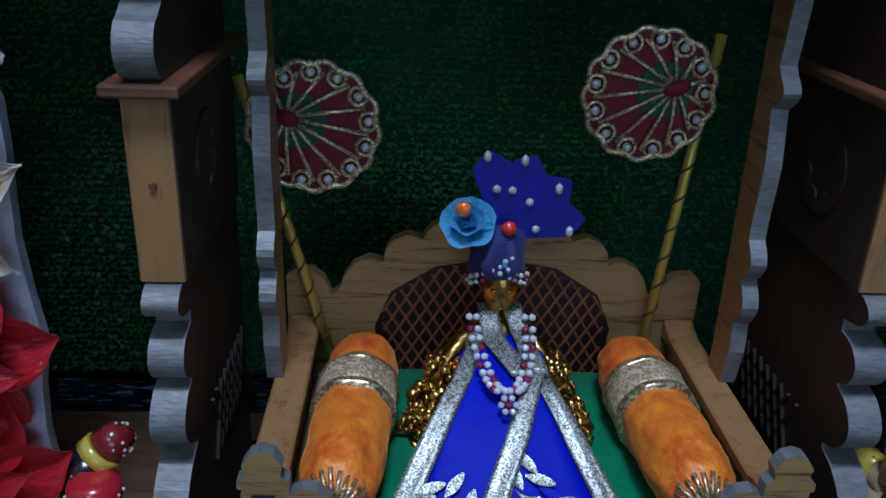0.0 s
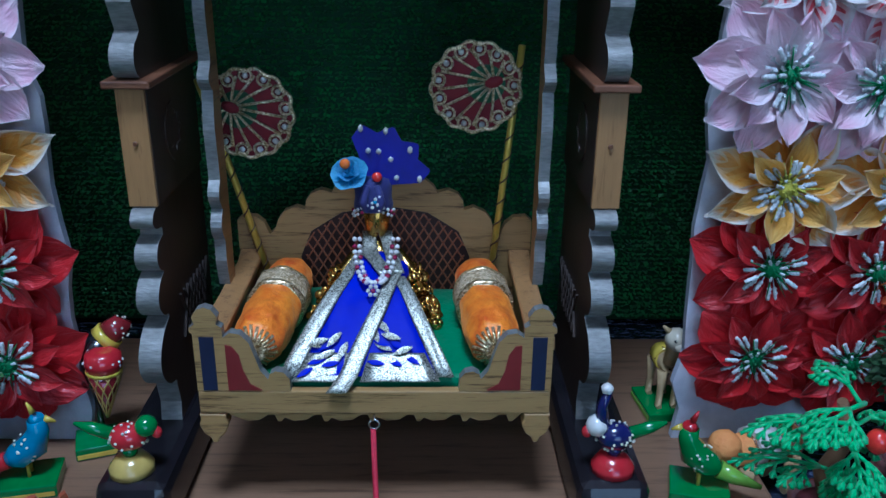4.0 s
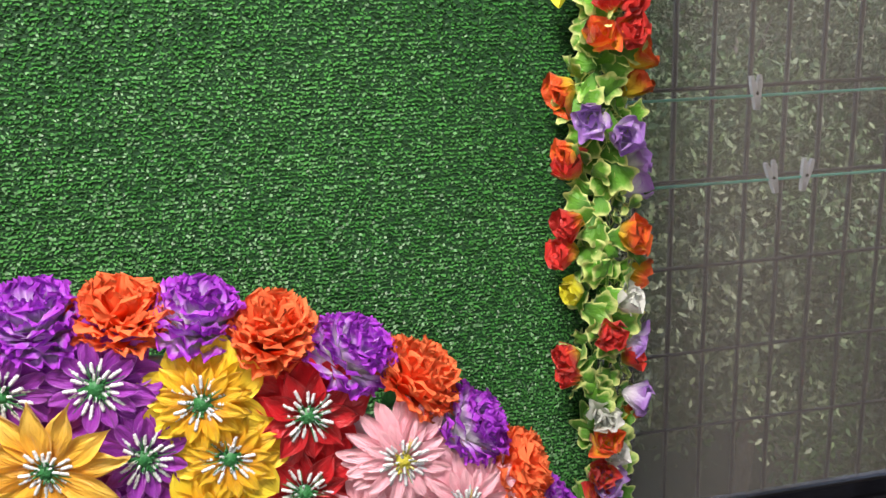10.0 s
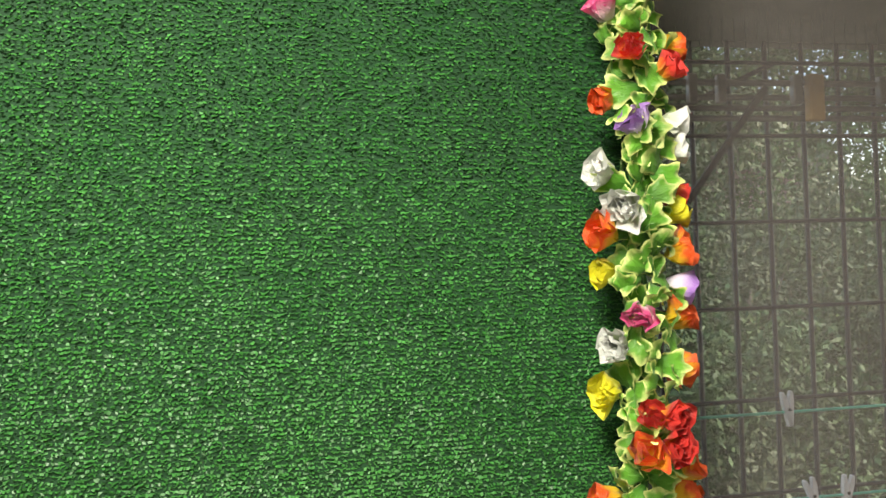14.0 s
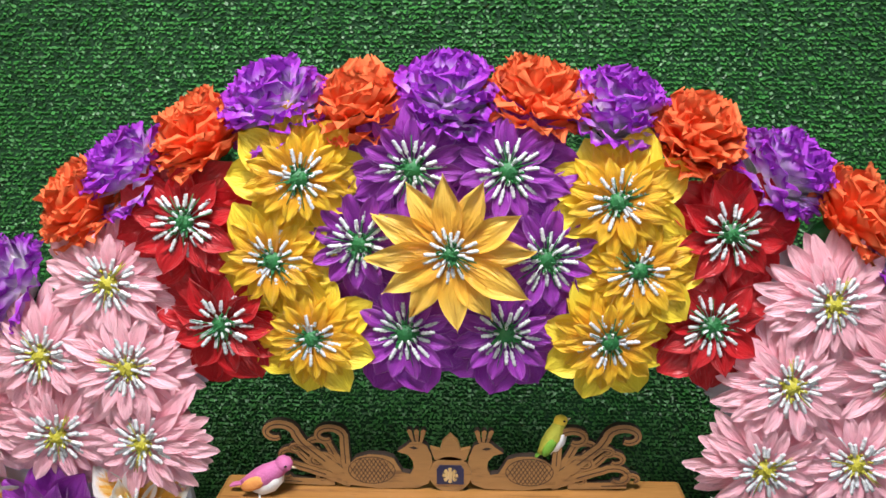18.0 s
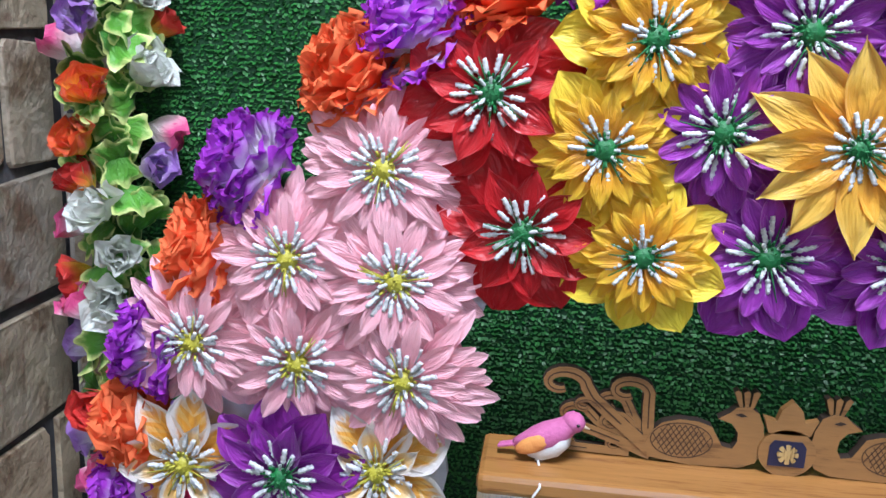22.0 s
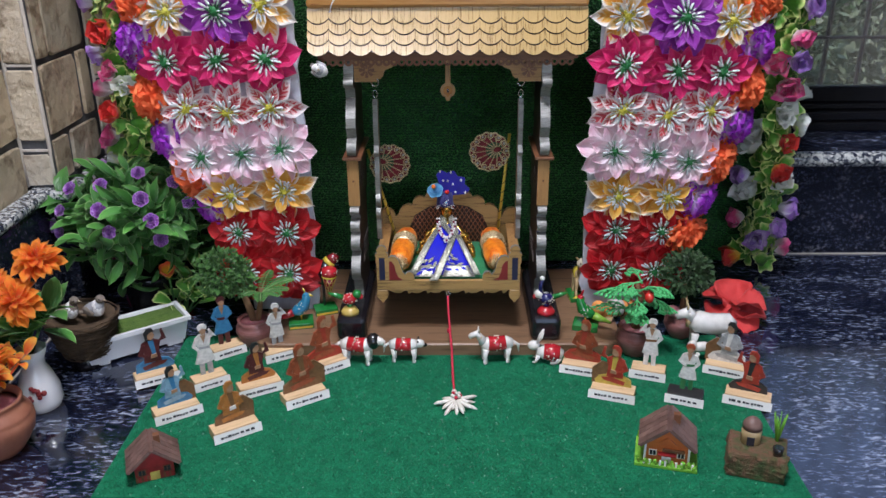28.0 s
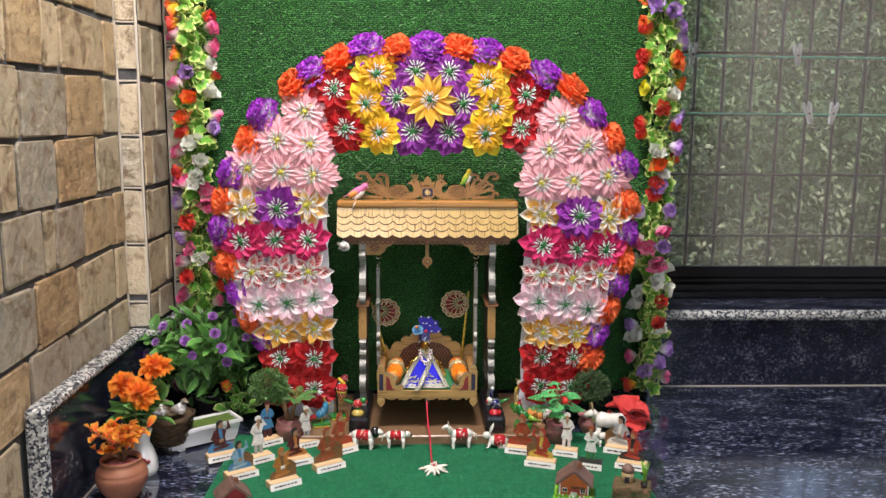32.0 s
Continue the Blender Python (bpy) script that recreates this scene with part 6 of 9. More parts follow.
wpart("seat_board", box(-0.092, 0.092, -0.046, 0.088, 0.090, 0.0965, 0.001), SEATWOOD, seat)
half = [(0.103, 0.128), (0.103, 0.157), (0.099, 0.1605), (0.090, 0.1595), (0.0845, 0.155), (0.081, 0.1465), (0.077, 0.1500), (0.0745, 0.1575), (0.070, 0.1635), (0.062, 0.1670), (0.0555, 0.1650), (0.0545, 0.1715), (0.051, 0.1765), (0.044, 0.1795), (0.0365, 0.1775), (0.034, 0.1820), (0.027, 0.1880), (0.014, 0.1915)]
wpart("backrest", plate([(-0.1, 0.094)] + [(-x, z) for x, z in half] + [(x, z) for x, z in half[::-1]] + [(0.1, 0.094)], 0.007, None, Matrix.Translation((0, 0.088, 0))), SEATWOOD, seat, "wavy-topped carved backrest")
pan = [(0.058 * math.cos(radians(a)) * (1 + 0.03 * (a % 30 == 0)), 0.130 + 0.037 * math.sin(radians(a)) * (1 + 0.03 * (a % 30 == 0))) for a in range(0, 181, 10)] + [(-0.056, 0.098), (0.056, 0.098)]
wpart("back_panel", plate(pan, 0.0008, None, Matrix.Translation((0, 0.0872, 0))), BACKDARK, seat, "dark maroon panel behind lattice")
LATTICE = wood_mat("reddish_lattice_wood", (0.24, 0.085, 0.036), (0.14, 0.045, 0.02), 0.45, (1, 1, 6), 0.6)
lt = bmesh.new()
for k in range(-18, 19):
    for sg in (-1, 1):
        run = []
        for i in range(41):
            z = 0.098 + 0.0017 * i
            x = k * 0.0068 + sg * (z - 0.130) * 0.62
            if (abs(x) / 0.058) ** 2 + (max(0, z - 0.130) / 0.037) ** 2 < 1 and abs(x) < 0.056:
                run.append((x, z))
        if len(run) > 2:
            (xa, za), (xb, zb) = run[0], run[-1]
            plate([(xa - 0.0006, za), (xa + 0.0006, za), (xb + 0.0006, zb), (xb - 0.0006, zb)], 0.001, lt, Matrix.Translation((0, 0.0858 - 0.0006 * (sg > 0), 0)))
tagged(wpart("lattice", lt, LATTICE, seat, "diamond wooden lattice"), kind="stuff")
# pull cord on a small hook at the front, with a tassel of shells at its end
cord = thing("pull_cord", pose(0, -0.06, 0.088), "red pull cord with white shell tassel hanging from the seat", "cord")
REDCORD = pbr("red_woven_cord", (0.55, 0.02, 0.05), (0.42, 0.015, 0.04), 300, 0.7, bump=0.8, bscale=900)
wpart("eye_hook", tube([(-0.0005, -0.0525, 0.0885), (-0.0005, -0.058, 0.0885)] + [(-0.0005 + 0.003 * math.sin(radians(a)), -0.058, 0.0855 + 0.003 * math.cos(radians(a))) for a in range(0, 331, 30)], 0.0007, 6), STEEL, cord)
wpart("cord", tube([(-0.001, -0.059, 0.083), (0.000, -0.068, 0.060), (0.002, -0.085, 0.040), (0.0045, -0.124, 0.0335), (0.005, -0.140, 0.024), (0.006, -0.158, 0.0085), (0.008, -0.190, 0.0068)], 0.0017, 8), REDCORD, cord)
wpart("knot", ball(0.0032, (0.001, -0.084, 0.041), (1, 1, 1.3)), REDCORD, cord)
SHELL = pbr("white_shell", (0.76, 0.74, 0.68), (0.62, 0.58, 0.5), 200, 0.4, bump=0.4)
for k in range(5):
    wpart("bead", ball(0.0036 - 0.0002 * k, (0.0075 + 0.0006 * k, -0.188 - 0.0052 * k, 0.0082), (1, 1, 0.9)), SHELL if k % 2 == 0 else REDCORD, cord)
for k in range(16):
    a = radians(-200 + 16 * k)
    c = Vector((0.010, -0.212, 0.0120))
    d = Vector((math.cos(a), math.sin(a), 0))
    drop_ = 0.0062 if k % 2 else 0.0020
    wpart("shell", tube([c, c + d * 0.008 + Vector((0, 0, -drop_ * 0.4)), c + d * (0.014 + 0.005 * (k % 3)) - Vector((0, 0, drop_)), c + d * (0.019 + 0.005 * (k % 3)) - Vector((0, 0, drop_ + 0.0008))], [0.0010, 0.0026, 0.0024, 0.0007], 7), SHELL, cord)
for k in range(8):
    a = radians(45 * k)
    wpart("bead", ball(0.0027, (0.010 + 0.005 * math.cos(a), -0.208 + 0.005 * math.sin(a), 0.0150 + 0.0015 * (k % 2)), sub=1), SHELL if k % 3 else REDCORD, cord)

# ---- cushion and bolsters ----
GREENCLOTH = pbr("green_velvet", (0.008, 0.14, 0.05), (0.012, 0.22, 0.075), 60, 0.6, bump=0.7, bscale=120, sheen=0.15, dist=0.002)
ORANGECLOTH = pbr("orange_crushed_velvet", (0.98, 0.32, 0.016), (0.60, 0.075, 0.004), 110, 0.42, bump=0.9, bscale=90, sheen=0.12, dist=0.003)
oc = ORANGECLOTH.node_tree.nodes["Principled BSDF"]
oc.inputs["Sheen Weight"].default_value, oc.inputs["Sheen Roughness"].default_value, oc.inputs["Sheen Tint"].default_value = 0.6, 0.35, (1.0, 0.42, 0.12, 1)
GOLDTRIM = glitter("gold_lace_trim", (0.34, 0.22, 0.08), (0.90, 0.74, 0.46), 900, 0.75, 0.3)
LACE = glitter("pale_gold_lace", (0.42, 0.29, 0.13), (0.86, 0.70, 0.46), 700, 0.3, 0.5)
SILVERTRIM = glitter("silver_lace_trim", (0.10, 0.10, 0.075), (0.62, 0.62, 0.53), 1900, 0.65, 0.42)
GOLD = pbr("polished_gold_metal", (0.62, 0.40, 0.10), (0.46, 0.27, 0.06), 160, 0.24, 1.0, bump=0.5, bscale=260)
cb = box(-0.088, 0.088, -0.043, 0.084, 0.0967, 0.108, 0.004)
bmesh.ops.subdivide_edges(cb, edges=cb.edges[:], cuts=3, use_grid_fill=True)
for v in cb.verts:
    if v.co.z > 0.104:
        v.co.z += 0.0025 * math.sin(v.co.x * 130 + 1) * math.sin(v.co.y * 110)
tagged(link("seat_cushion", cb, GREENCLOTH, smooth=True), "green velvet cushion laid on the swing seat", "cushion")


def bolster(s):
    e = thing("bolster", pose(s * 0.066, 0.018, 0.1245, 90, 0, s * 3) @ Matrix.Diagonal((0.89, 0.89, 1.0, 1.0)), "round orange velvet bolster with gold bands and gathered end", "bolster", "bolsters on the seat")
    prof = [(0.004, -0.056), (0.012, -0.054), (0.0172, -0.046), (0.0192, -0.036), (0.0195, -0.020), (0.0192, 0.0), (0.0195, 0.02), (0.0190, 0.04), (0.0165, 0.052), (0.010, 0.058), (0.003, 0.0592)]
    b = lathe([(prof[i][0] + (prof[i + 1][0] - prof[i][0]) * q / 3, prof[i][1] + (prof[i + 1][1] - prof[i][1]) * q / 3) for i in range(len(prof) - 1) for q in range(3)] + prof[-1:], 40)
    for v in b.verts:
        a = math.atan2(v.co.y, v.co.x)
        k = 0.95 + 0.025 * math.sin(a * 7 + v.co.z * 130) + 0.03 * math.sin(a * 3 + v.co.z * 300) * 0.6 + 0.05 * noise.noise(v.co * 160)
        v.co.x *= k
        v.co.y *= k
    part("cover", b, ORANGECLOTH, e)
    for z, w, r_, mt in ((0.009, 0.0085, 0.0203, LACE), (-0.001, 0.0016, 0.0208, GOLDTRIM), (0.019, 0.0016, 0.0208, GOLDTRIM)):
        band = lathe([(0.0180, -z - w - 0.0006), (r_, -z - w), (r_ + 0.0001, -z - w * 0.4), (r_ + 0.0001, -z + w * 0.4), (r_, -z + w), (0.0180, -z + w + 0.0006)], 40, cap=False)
        for v in band.verts:
            q = 1 + 0.03 * noise.noise(v.co * 190) + 0.02 * math.sin(math.atan2(v.co.y, v.co.x) * 7 + v.co.z * 130)
            v.co.x, v.co.y = v.co.x * q, v.co.y * q
        part("gold_band", band, mt, e, "glittering gold lace band")
    rr = random.Random(5 + s)
    for k in range(22):
        a = 2 * math.pi * k / 22
        d = Vector((math.cos(a), math.sin(a), 0))
        part("pleat", tube([Vector((0, 0, 0.0598)) + d * 0.0015, Vector((0, 0, 0.0602)) + d * 0.007, Vector((0, 0, 0.0545)) + d * rr.uniform(0.0125, 0.0155)], [0.0006, 0.0012, 0.0011], 5), GOLDTRIM, e)
    part("end_button", ball(0.003, (0, 0, 0.0605), sub=1), GOLDTRIM, e, "gold button")
    return e


bolster(-1)
bolster(1)

# ---- peacock fans on gold sticks, one at each side of the back ----
FANRED = pbr("dark_red_velvet", (0.22, 0.008, 0.016), (0.15, 0.006, 0.012), 120, 0.7, sheen=0.05)
FANGREEN = pbr("dark_green_velvet", (0.02, 0.11, 0.035), (0.015, 0.08, 0.025), 120, 0.7, sheen=0.05)
CRYSTAL = pbr("clear_crystal", (0.75, 0.75, 0.7), (0.6, 0.6, 0.55), 400, 0.12, 0.2, coat=0.6)
FANLACE = glitter("pale_gold_thread", (0.40, 0.29, 0.12), (0.92, 0.80, 0.52), 1100, 0.55, 0.3)
STICKGOLD = pbr("gold_foil_wrap", (0.78, 0.60, 0.10), (0.62, 0.45, 0.06), 60, 0.36, 0.45, bump=0.4)
STICKDARK = pbr("brown_ribbon", (0.10, 0.045, 0.02), (0.07, 0.03, 0.015), 60, 0.6)


def fan(s, hub, tip, foot_at, spread):
    e = thing("ceremonial_fan", pose(*foot_at), "round red and green fan with gold lace on stick", "fan", "fans at the seat back")
    a, b = Vector(foot_at), Vector(tip)
    wpart("stick", tube([a, a + (b - a) * 0.5, b], 0.0024, 10), STICKGOLD, e, "gold foil stick")
    rib = bmesh.new()
    d = (b - a).normalized()
    u = d.cross(Vector((0, 1, 0))).normalized()
    w = d.cross(u)
    pts = []
    n = 150
    for i in range(n + 1):
        p = a + (b - a) * (0.02 + 0.96 * i / n)
        t = 2 * math.pi * i / n * 11
        pts.append(p + (u * math.cos(t) + w * math.sin(t)) * 0.0025)
    tube(pts, 0.0006, 4, rib)
    wpart("wound_ribbon", rib, STICKDARK, e)
    R = 0.0295
    c = Vector(hub)
    base_m = Matrix.Translation(c) @ Matrix.Rotation(spread, 4, "Y")
    n = 13
    out = []
    for i in range(n * 6):
        t = 2 * math.pi * i / (n * 6)
        r = R * (0.90 + 0.10 * abs(math.sin(t * n / 2)))
        out.append((r * math.cos(t), r * math.sin(t)))
    wpart("disc", plate(out, 0.0016, None, base_m), FANRED, e)
    for i in range(n):
        ts = [2 * math.pi * (i + 0.5 + q / 4) / n for q in range(5)]
        wpart("green_wedge", plate([(-0.012, 0.0)] + [(0.42 * R * math.cos(t) - 0.007, 0.42 * R * math.sin(t)) for t in ts], 0.0006, None, base_m @ Matrix.Translation((0, -0.0007, 0))), FANGREEN, e, "dark green velvet wedge")
    lace = bmesh.new()
    tube([(x, -0.0012, z) for x, z in out] + [(out[0][0], -0.0012, out[0][1])], 0.0014, 5, lace)
    for i in range(n):
        t = 2 * math.pi * (i + 0.5) / n
        tube([(-0.012, -0.0014, 0.0), (0.45 * R * math.cos(t) - 0.006, -0.0018, 0.45 * R * math.sin(t)), (0.84 * R * math.cos(t), -0.0014, 0.84 * R * math.sin(t))], 0.0010, 5, lace)
        cx, cz = 0.83 * R * math.cos(t + math.pi / n), 0.83 * R * math.sin(t + math.pi / n)
        tube([(cx + 0.0040 * math.cos(q), -0.0014, cz + 0.0040 * math.sin(q)) for q in [2 * math.pi * k / 10 for k in range(11)]], 0.0010, 4, lace)
    bmesh.ops.transform(lace, matrix=base_m, verts=lace.verts)
    wpart("lace", lace, FANLACE, e, "pale gold lace spokes and loops")
    for i in range(n):
        t = 2 * math.pi * (i + 1) / n
        wpart("crystal", ball(0.0024, (0.83 * R * math.cos(t), -0.002, 0.83 * R * math.sin(t)), (1, 0.6, 1), 1, None, base_m), CRYSTAL, e)
    wpart("hub_jewel", ball(0.0042, (-0.012, -0.002, 0), (1.5, 0.5, 0.9), 2, None, base_m), FANRED, e)


fan(-1, (-0.0865, 0.074, 0.2355), (-0.1185, 0.076, 0.257), (-0.0785, 0.0805, 0.108), 0.35)
fan(1, (0.0605, 0.074, 0.2535), (0.0895, 0.076, 0.280), (0.0735, 0.0805, 0.108), math.pi - 0.3)

# ---- the dressed figurine: a plain gilded shape, its robe, necklace and turban ----
fig = lathe([(0.030, 0.1085), (0.036, 0.112), (0.034, 0.117), (0.026, 0.121), (0.018, 0.127), (0.0145, 0.140), (0.0135, 0.150), (0.010, 0.1555), (0.0046, 0.158), (0.0046, 0.160), (0.0060, 0.1630), (0.0076, 0.1680), (0.0084, 0.1740), (0.0080, 0.1800), (0.004, 0.186)], 28)
for s in (-1, 1):
    tube([(s * 0.012, 0, 0.150), (s * 0.022, -0.004, 0.138), (s * 0.027, -0.012, 0.128)], [0.005, 0.005, 0.0045], 8, fig)
ball(0.0013, (0, -0.0082, 0.1705), (0.8, 1, 2.2), 1, fig)
ball(0.0013, (0, -0.0066, 0.1652), (1.5, 0.7, 0.5), 1, fig)
for s in (-1, 1):
    ball(0.0014, (s * 0.0034, -0.0077, 0.1742), (1.3, 0.6, 0.6), 1, fig)
    rg = random.Random(40 + s)
    for r_, x_, y_, z_ in ((0.0095, 0.029, -0.012, 0.118), (0.0088, 0.023, -0.006, 0.132), (0.0080, 0.034, -0.022, 0.113)):
        for _ in range(70):
            d = Vector((rg.gauss(0, 1), rg.gauss(0, 1), rg.gauss(0, 1))).normalized() * r_ * rg.uniform(0.75, 1.08)
            c_ = Vector((s * x_, y_, z_)) + Vector((d.x, d.y, d.z * 1.15))
            if rg.random() < 0.35:
                q_ = Vector((rg.gauss(0, 1), rg.gauss(0, 1), rg.gauss(0, 1))).normalized() * 0.004
                tube([c_ - q_, c_ + d * 0.12, c_ + q_], [0.0006, 0.0011, 0.0006], 5, fig)
            else:
                ball(rg.uniform(0.0020, 0.0036), c_, (1, 1, 1), 2, fig)
idol = tagged(link("figurine", fig, GOLD), "small polished gold-coloured metal figurine sitting on cushion", "figurine")
idol.matrix_basis = pose(-0.003, 0.046, 0)

BLUESILK = pbr("royal_blue_silk", (0.010, 0.012, 0.50), (0.006, 0.006, 0.34), 30, 0.55, bump=0.5, bscale=60, sheen=0.0, dist=0.002, spec=0.15)
robe = thing("figurine_robe", pose(-0.003, 0.02, 0.105), "royal blue silk robe with broad glittering silver borders", "robe")


def on_robe(x, v, lift=0.0):
    """A point of the robe's front: x across, v from the neck (0) to the hem (1)."""
    return Vector((x - 0.003, 0.034 - 0.0800 * v - lift * 0.55, 0.155 - 0.0462 * v + 0.0075 * math.sin(math.pi * min(1, max(0, v))) + lift * 0.83))


def robe_strip(pts, lift, wav=0.0, n=12):
    """A band of cloth on the robe: pts give (v, left x, right x) from the top to the foot."""
    t = bmesh.new()
    rows = []
    for k in range(n + 1):
        q = k / n * (len(pts) - 1)
        i = min(int(q), len(pts) - 2)
        f = q - i
        v, a, b = [pts[i][c] * (1 - f) + pts[i + 1][c] * f for c in range(3)]
        m_ = 6
        rows.append([t.verts.new(on_robe(a + (b - a) * c / m_, v, lift + wav * math.sin(9 * c / m_ + 5 * v) * v)) for c in range(m_ + 1)])
    for p, q in zip(rows, rows[1:]):
        for i in range(len(p) - 1):
            f = t.faces.new((p[i], p[i + 1], q[i + 1], q[i]))
            f.smooth = True
    r = bmesh.ops.extrude_face_region(t, geom=t.faces[:])
    bmesh.ops.translate(t, vec=(0, 0.0006, -0.0008), verts=[v for v in r["geom"] if isinstance(v, bmesh.types.BMVert)])
    bmesh.ops.recalc_face_normals(t, faces=t.faces[:])
    return t


wpart("robe_body", robe_strip([(0.0, -0.0115, 0.0115), (0.3, -0.020, 0.018), (0.65, -0.034, 0.029), (0.99, -0.047, 0.043)], 0.0, 0.0012, 16), BLUESILK, robe, "royal blue silk")
for k, (x, y, z, r) in enumerate(((-0.012, 0.036, 0.148, 0.006), (0.008, 0.036, 0.148, 0.006), (-0.014, 0.034, 0.140, 0.007), (0.011, 0.034, 0.140, 0.007))):
    wpart("shoulder_cloth", ball(r, (x, y, z), (1.0, 0.9, 1.4)), SILVERTRIM if k < 2 else BLUESILK, robe)
wpart("border_strip", robe_strip([(0.02, -0.0125, -0.0070), (0.3, -0.0215, -0.0135), (0.65, -0.0370, -0.0270), (1.0, -0.0530, -0.0420)], 0.0016, 0.0004), SILVERTRIM, robe, "silver lace border")
wpart("border_strip", robe_strip([(0.30, 0.0115, 0.0190), (0.65, 0.0235, 0.0325), (1.0, 0.0385, 0.0480)], 0.0016, 0.0004), SILVERTRIM, robe, "silver lace border")
wpart("border_strip", robe_strip([(0.02, 0.0070, 0.0130), (0.25, 0.0100, 0.0175), (0.6, -0.0015, 0.0080), (1.0, -0.0180, -0.0070), (1.12, -0.0245, -0.0125)], 0.0030, 0.0003), SILVERTRIM, robe, "silver lace border")
wpart("collar", robe_strip([(-0.16, -0.0095, -0.0015), (0.06, -0.0085, 0.0020), (0.30, 0.0030, 0.0125)], 0.0032), SILVERTRIM, robe, "silver lace collar")
wpart("collar", robe_strip([(-0.16, 0.0010, 0.0095), (0.08, 0.0060, 0.0140), (0.28, 0.0080, 0.0185)], 0.0034), SILVERTRIM, robe, "silver lace collar")
wpart("hem_lace", robe_strip([(0.86, -0.0360, -0.0110), (1.03, -0.0450, -0.0160)], 0.0010, 0.0003), SILVERTRIM, robe, "silver lace hem")
wpart("hem_lace", robe_strip([(0.86, -0.0010, 0.0310), (1.03, -0.0060, 0.0400)], 0.0010, 0.0003), SILVERTRIM, robe, "silver lace hem")
for x, v, a in ((-0.021, 0.80, 0.5), (-0.026, 0.90, 0.3), (-0.033, 0.95, 0.6), (-0.018, 0.92, 0.2), (0.010, 0.82, -0.4), (0.019, 0.84, -0.6), (0.008, 0.93, -0.2), (0.018, 0.94, -0.5), (0.028, 0.93, -0.6)):
    p = on_robe(x, v, 0.0017)
    lf = petal(0.0105, 0.0038, 0, 0.0, 0.0004, 0.0002, "leaf", 0, 4, 5)
    wpart("hem_leaf", lf, BLUESILK, robe, "blue leaf in the lace").matrix_basis = robe.matrix_basis.inverted() @ Matrix.Translation(p) @ pose(0, 0, 0, 31, 0, 0) @ pose(0, 0, 0, 0, 0, 90 + math.degrees(a))

for x, v, a in ((-0.018, 0.74, 0.9), (-0.025, 0.78, 0.3), (-0.029, 0.83, -0.4), (-0.014, 0.80, 1.2), (-0.021, 0.85, 0.5), (0.010, 0.74, -0.9), (0.017, 0.78, -0.3), (0.004, 0.80, -1.2), (0.024, 0.83, 0.4), (0.012, 0.85, -0.5)):
    lf = petal(0.0120, 0.0046, 0, 0.0, 0.0004, 0.0002, "leaf", 0, 4, 5)
    wpart("lace_leaf", lf, SILVERTRIM, robe, "silver lace leaf").matrix_basis = robe.matrix_basis.inverted() @ Matrix.Translation(on_robe(x, v, 0.0018)) @ pose(0, 0, 0, 31, 0, 0) @ pose(0, 0, 0, 0, 0, 90 + math.degrees(a))
PEARL = pbr("white_bead", (0.78, 0.76, 0.74), (0.66, 0.62, 0.62), 200, 0.2, coat=0.5)
REDBEAD = pbr("dark_red_bead", (0.22, 0.01, 0.05), (0.3, 0.02, 0.07), 200, 0.2, coat=0.5)
BLUEBEAD = pbr("sky_blue_bead", (0.06, 0.35, 0.62), (0.08, 0.42, 0.7), 200, 0.2, coat=0.5)
neck = thing("bead_necklace", pose(-0.003, 0.02, 0.13), "double string of white, red and blue beads with pendant", "necklace")
for s in (-1, 1):
    for k in range(11):
        u = k / 10
        x = s * (0.0112 * (1 - 0.2 * u) * math.cos(u * 1.45) ** 0.8 + 0.001)
        v = -0.06 + 0.46 * math.sin(u * 1.5)
        for q in (-1, 1):
            mt = PEARL if (k + q) % 4 else (REDBEAD if k % 2 else BLUEBEAD)
            wpart("bead", ball(0.0018, on_robe(x + q * 0.0016, v, 0.0062), sub=1), mt, neck)
for k in range(7):
    a = 2 * math.pi * k / 6
    c = on_robe(0.0030 * math.cos(a) if k < 6 else 0, 0.47 + (0.038 * math.sin(a) if k < 6 else 0), 0.0062)
    wpart("pendant_bead", ball(0.0016, c, sub=1), CRYSTAL if k < 6 else REDBEAD, neck)

INDIGO = pbr("indigo_felt", (0.018, 0.018, 0.10), (0.03, 0.03, 0.15), 120, 0.75, bump=0.6, sheen=0.1)
FEATHER = pbr("deep_blue_feather_cloth", (0.008, 0.006, 0.22), (0.012, 0.008, 0.32), 90, 0.5, bump=0.4, sheen=0.05)
ROSEBLUE = petal_mat("sky_blue_rose_foam", (0.10, 0.38, 0.68), (0.20, 0.56, 0.86), rough=0.55)
REDGEM = pbr("red_glass_gem", (0.60, 0.02, 0.02), (0.75, 0.05, 0.03), 300, 0.12, coat=0.8)
ORANGEGEM = pbr("orange_glass_gem", (0.75, 0.16, 0.02), (0.85, 0.25, 0.04), 300, 0.12, coat=0.8)
turban = thing("turban", pose(-0.006, 0.046, 0.172), "indigo turban with blue plume, rose and gems", "turban")
wpart("wrap", lathe([(0.0098, 0.1800), (0.0126, 0.1815), (0.0126, 0.184), (0.0118, 0.188), (0.0122, 0.196), (0.0105, 0.201), (0.003, 0.203)], 22, None, Matrix.Translation((-0.005, 0.046, 0))), INDIGO, turban)
for s in (-1, 1):
    wpart("fold", tube([(-0.005 + s * 0.0035, 0.0335, 0.1825), (-0.005 + s * 0.006, 0.033, 0.188), (-0.005 + s * 0.003, 0.0345, 0.199)], [0.0022, 0.0028, 0.002], 8), INDIGO, turban)
fan_o = [(-0.006, 0.196)]
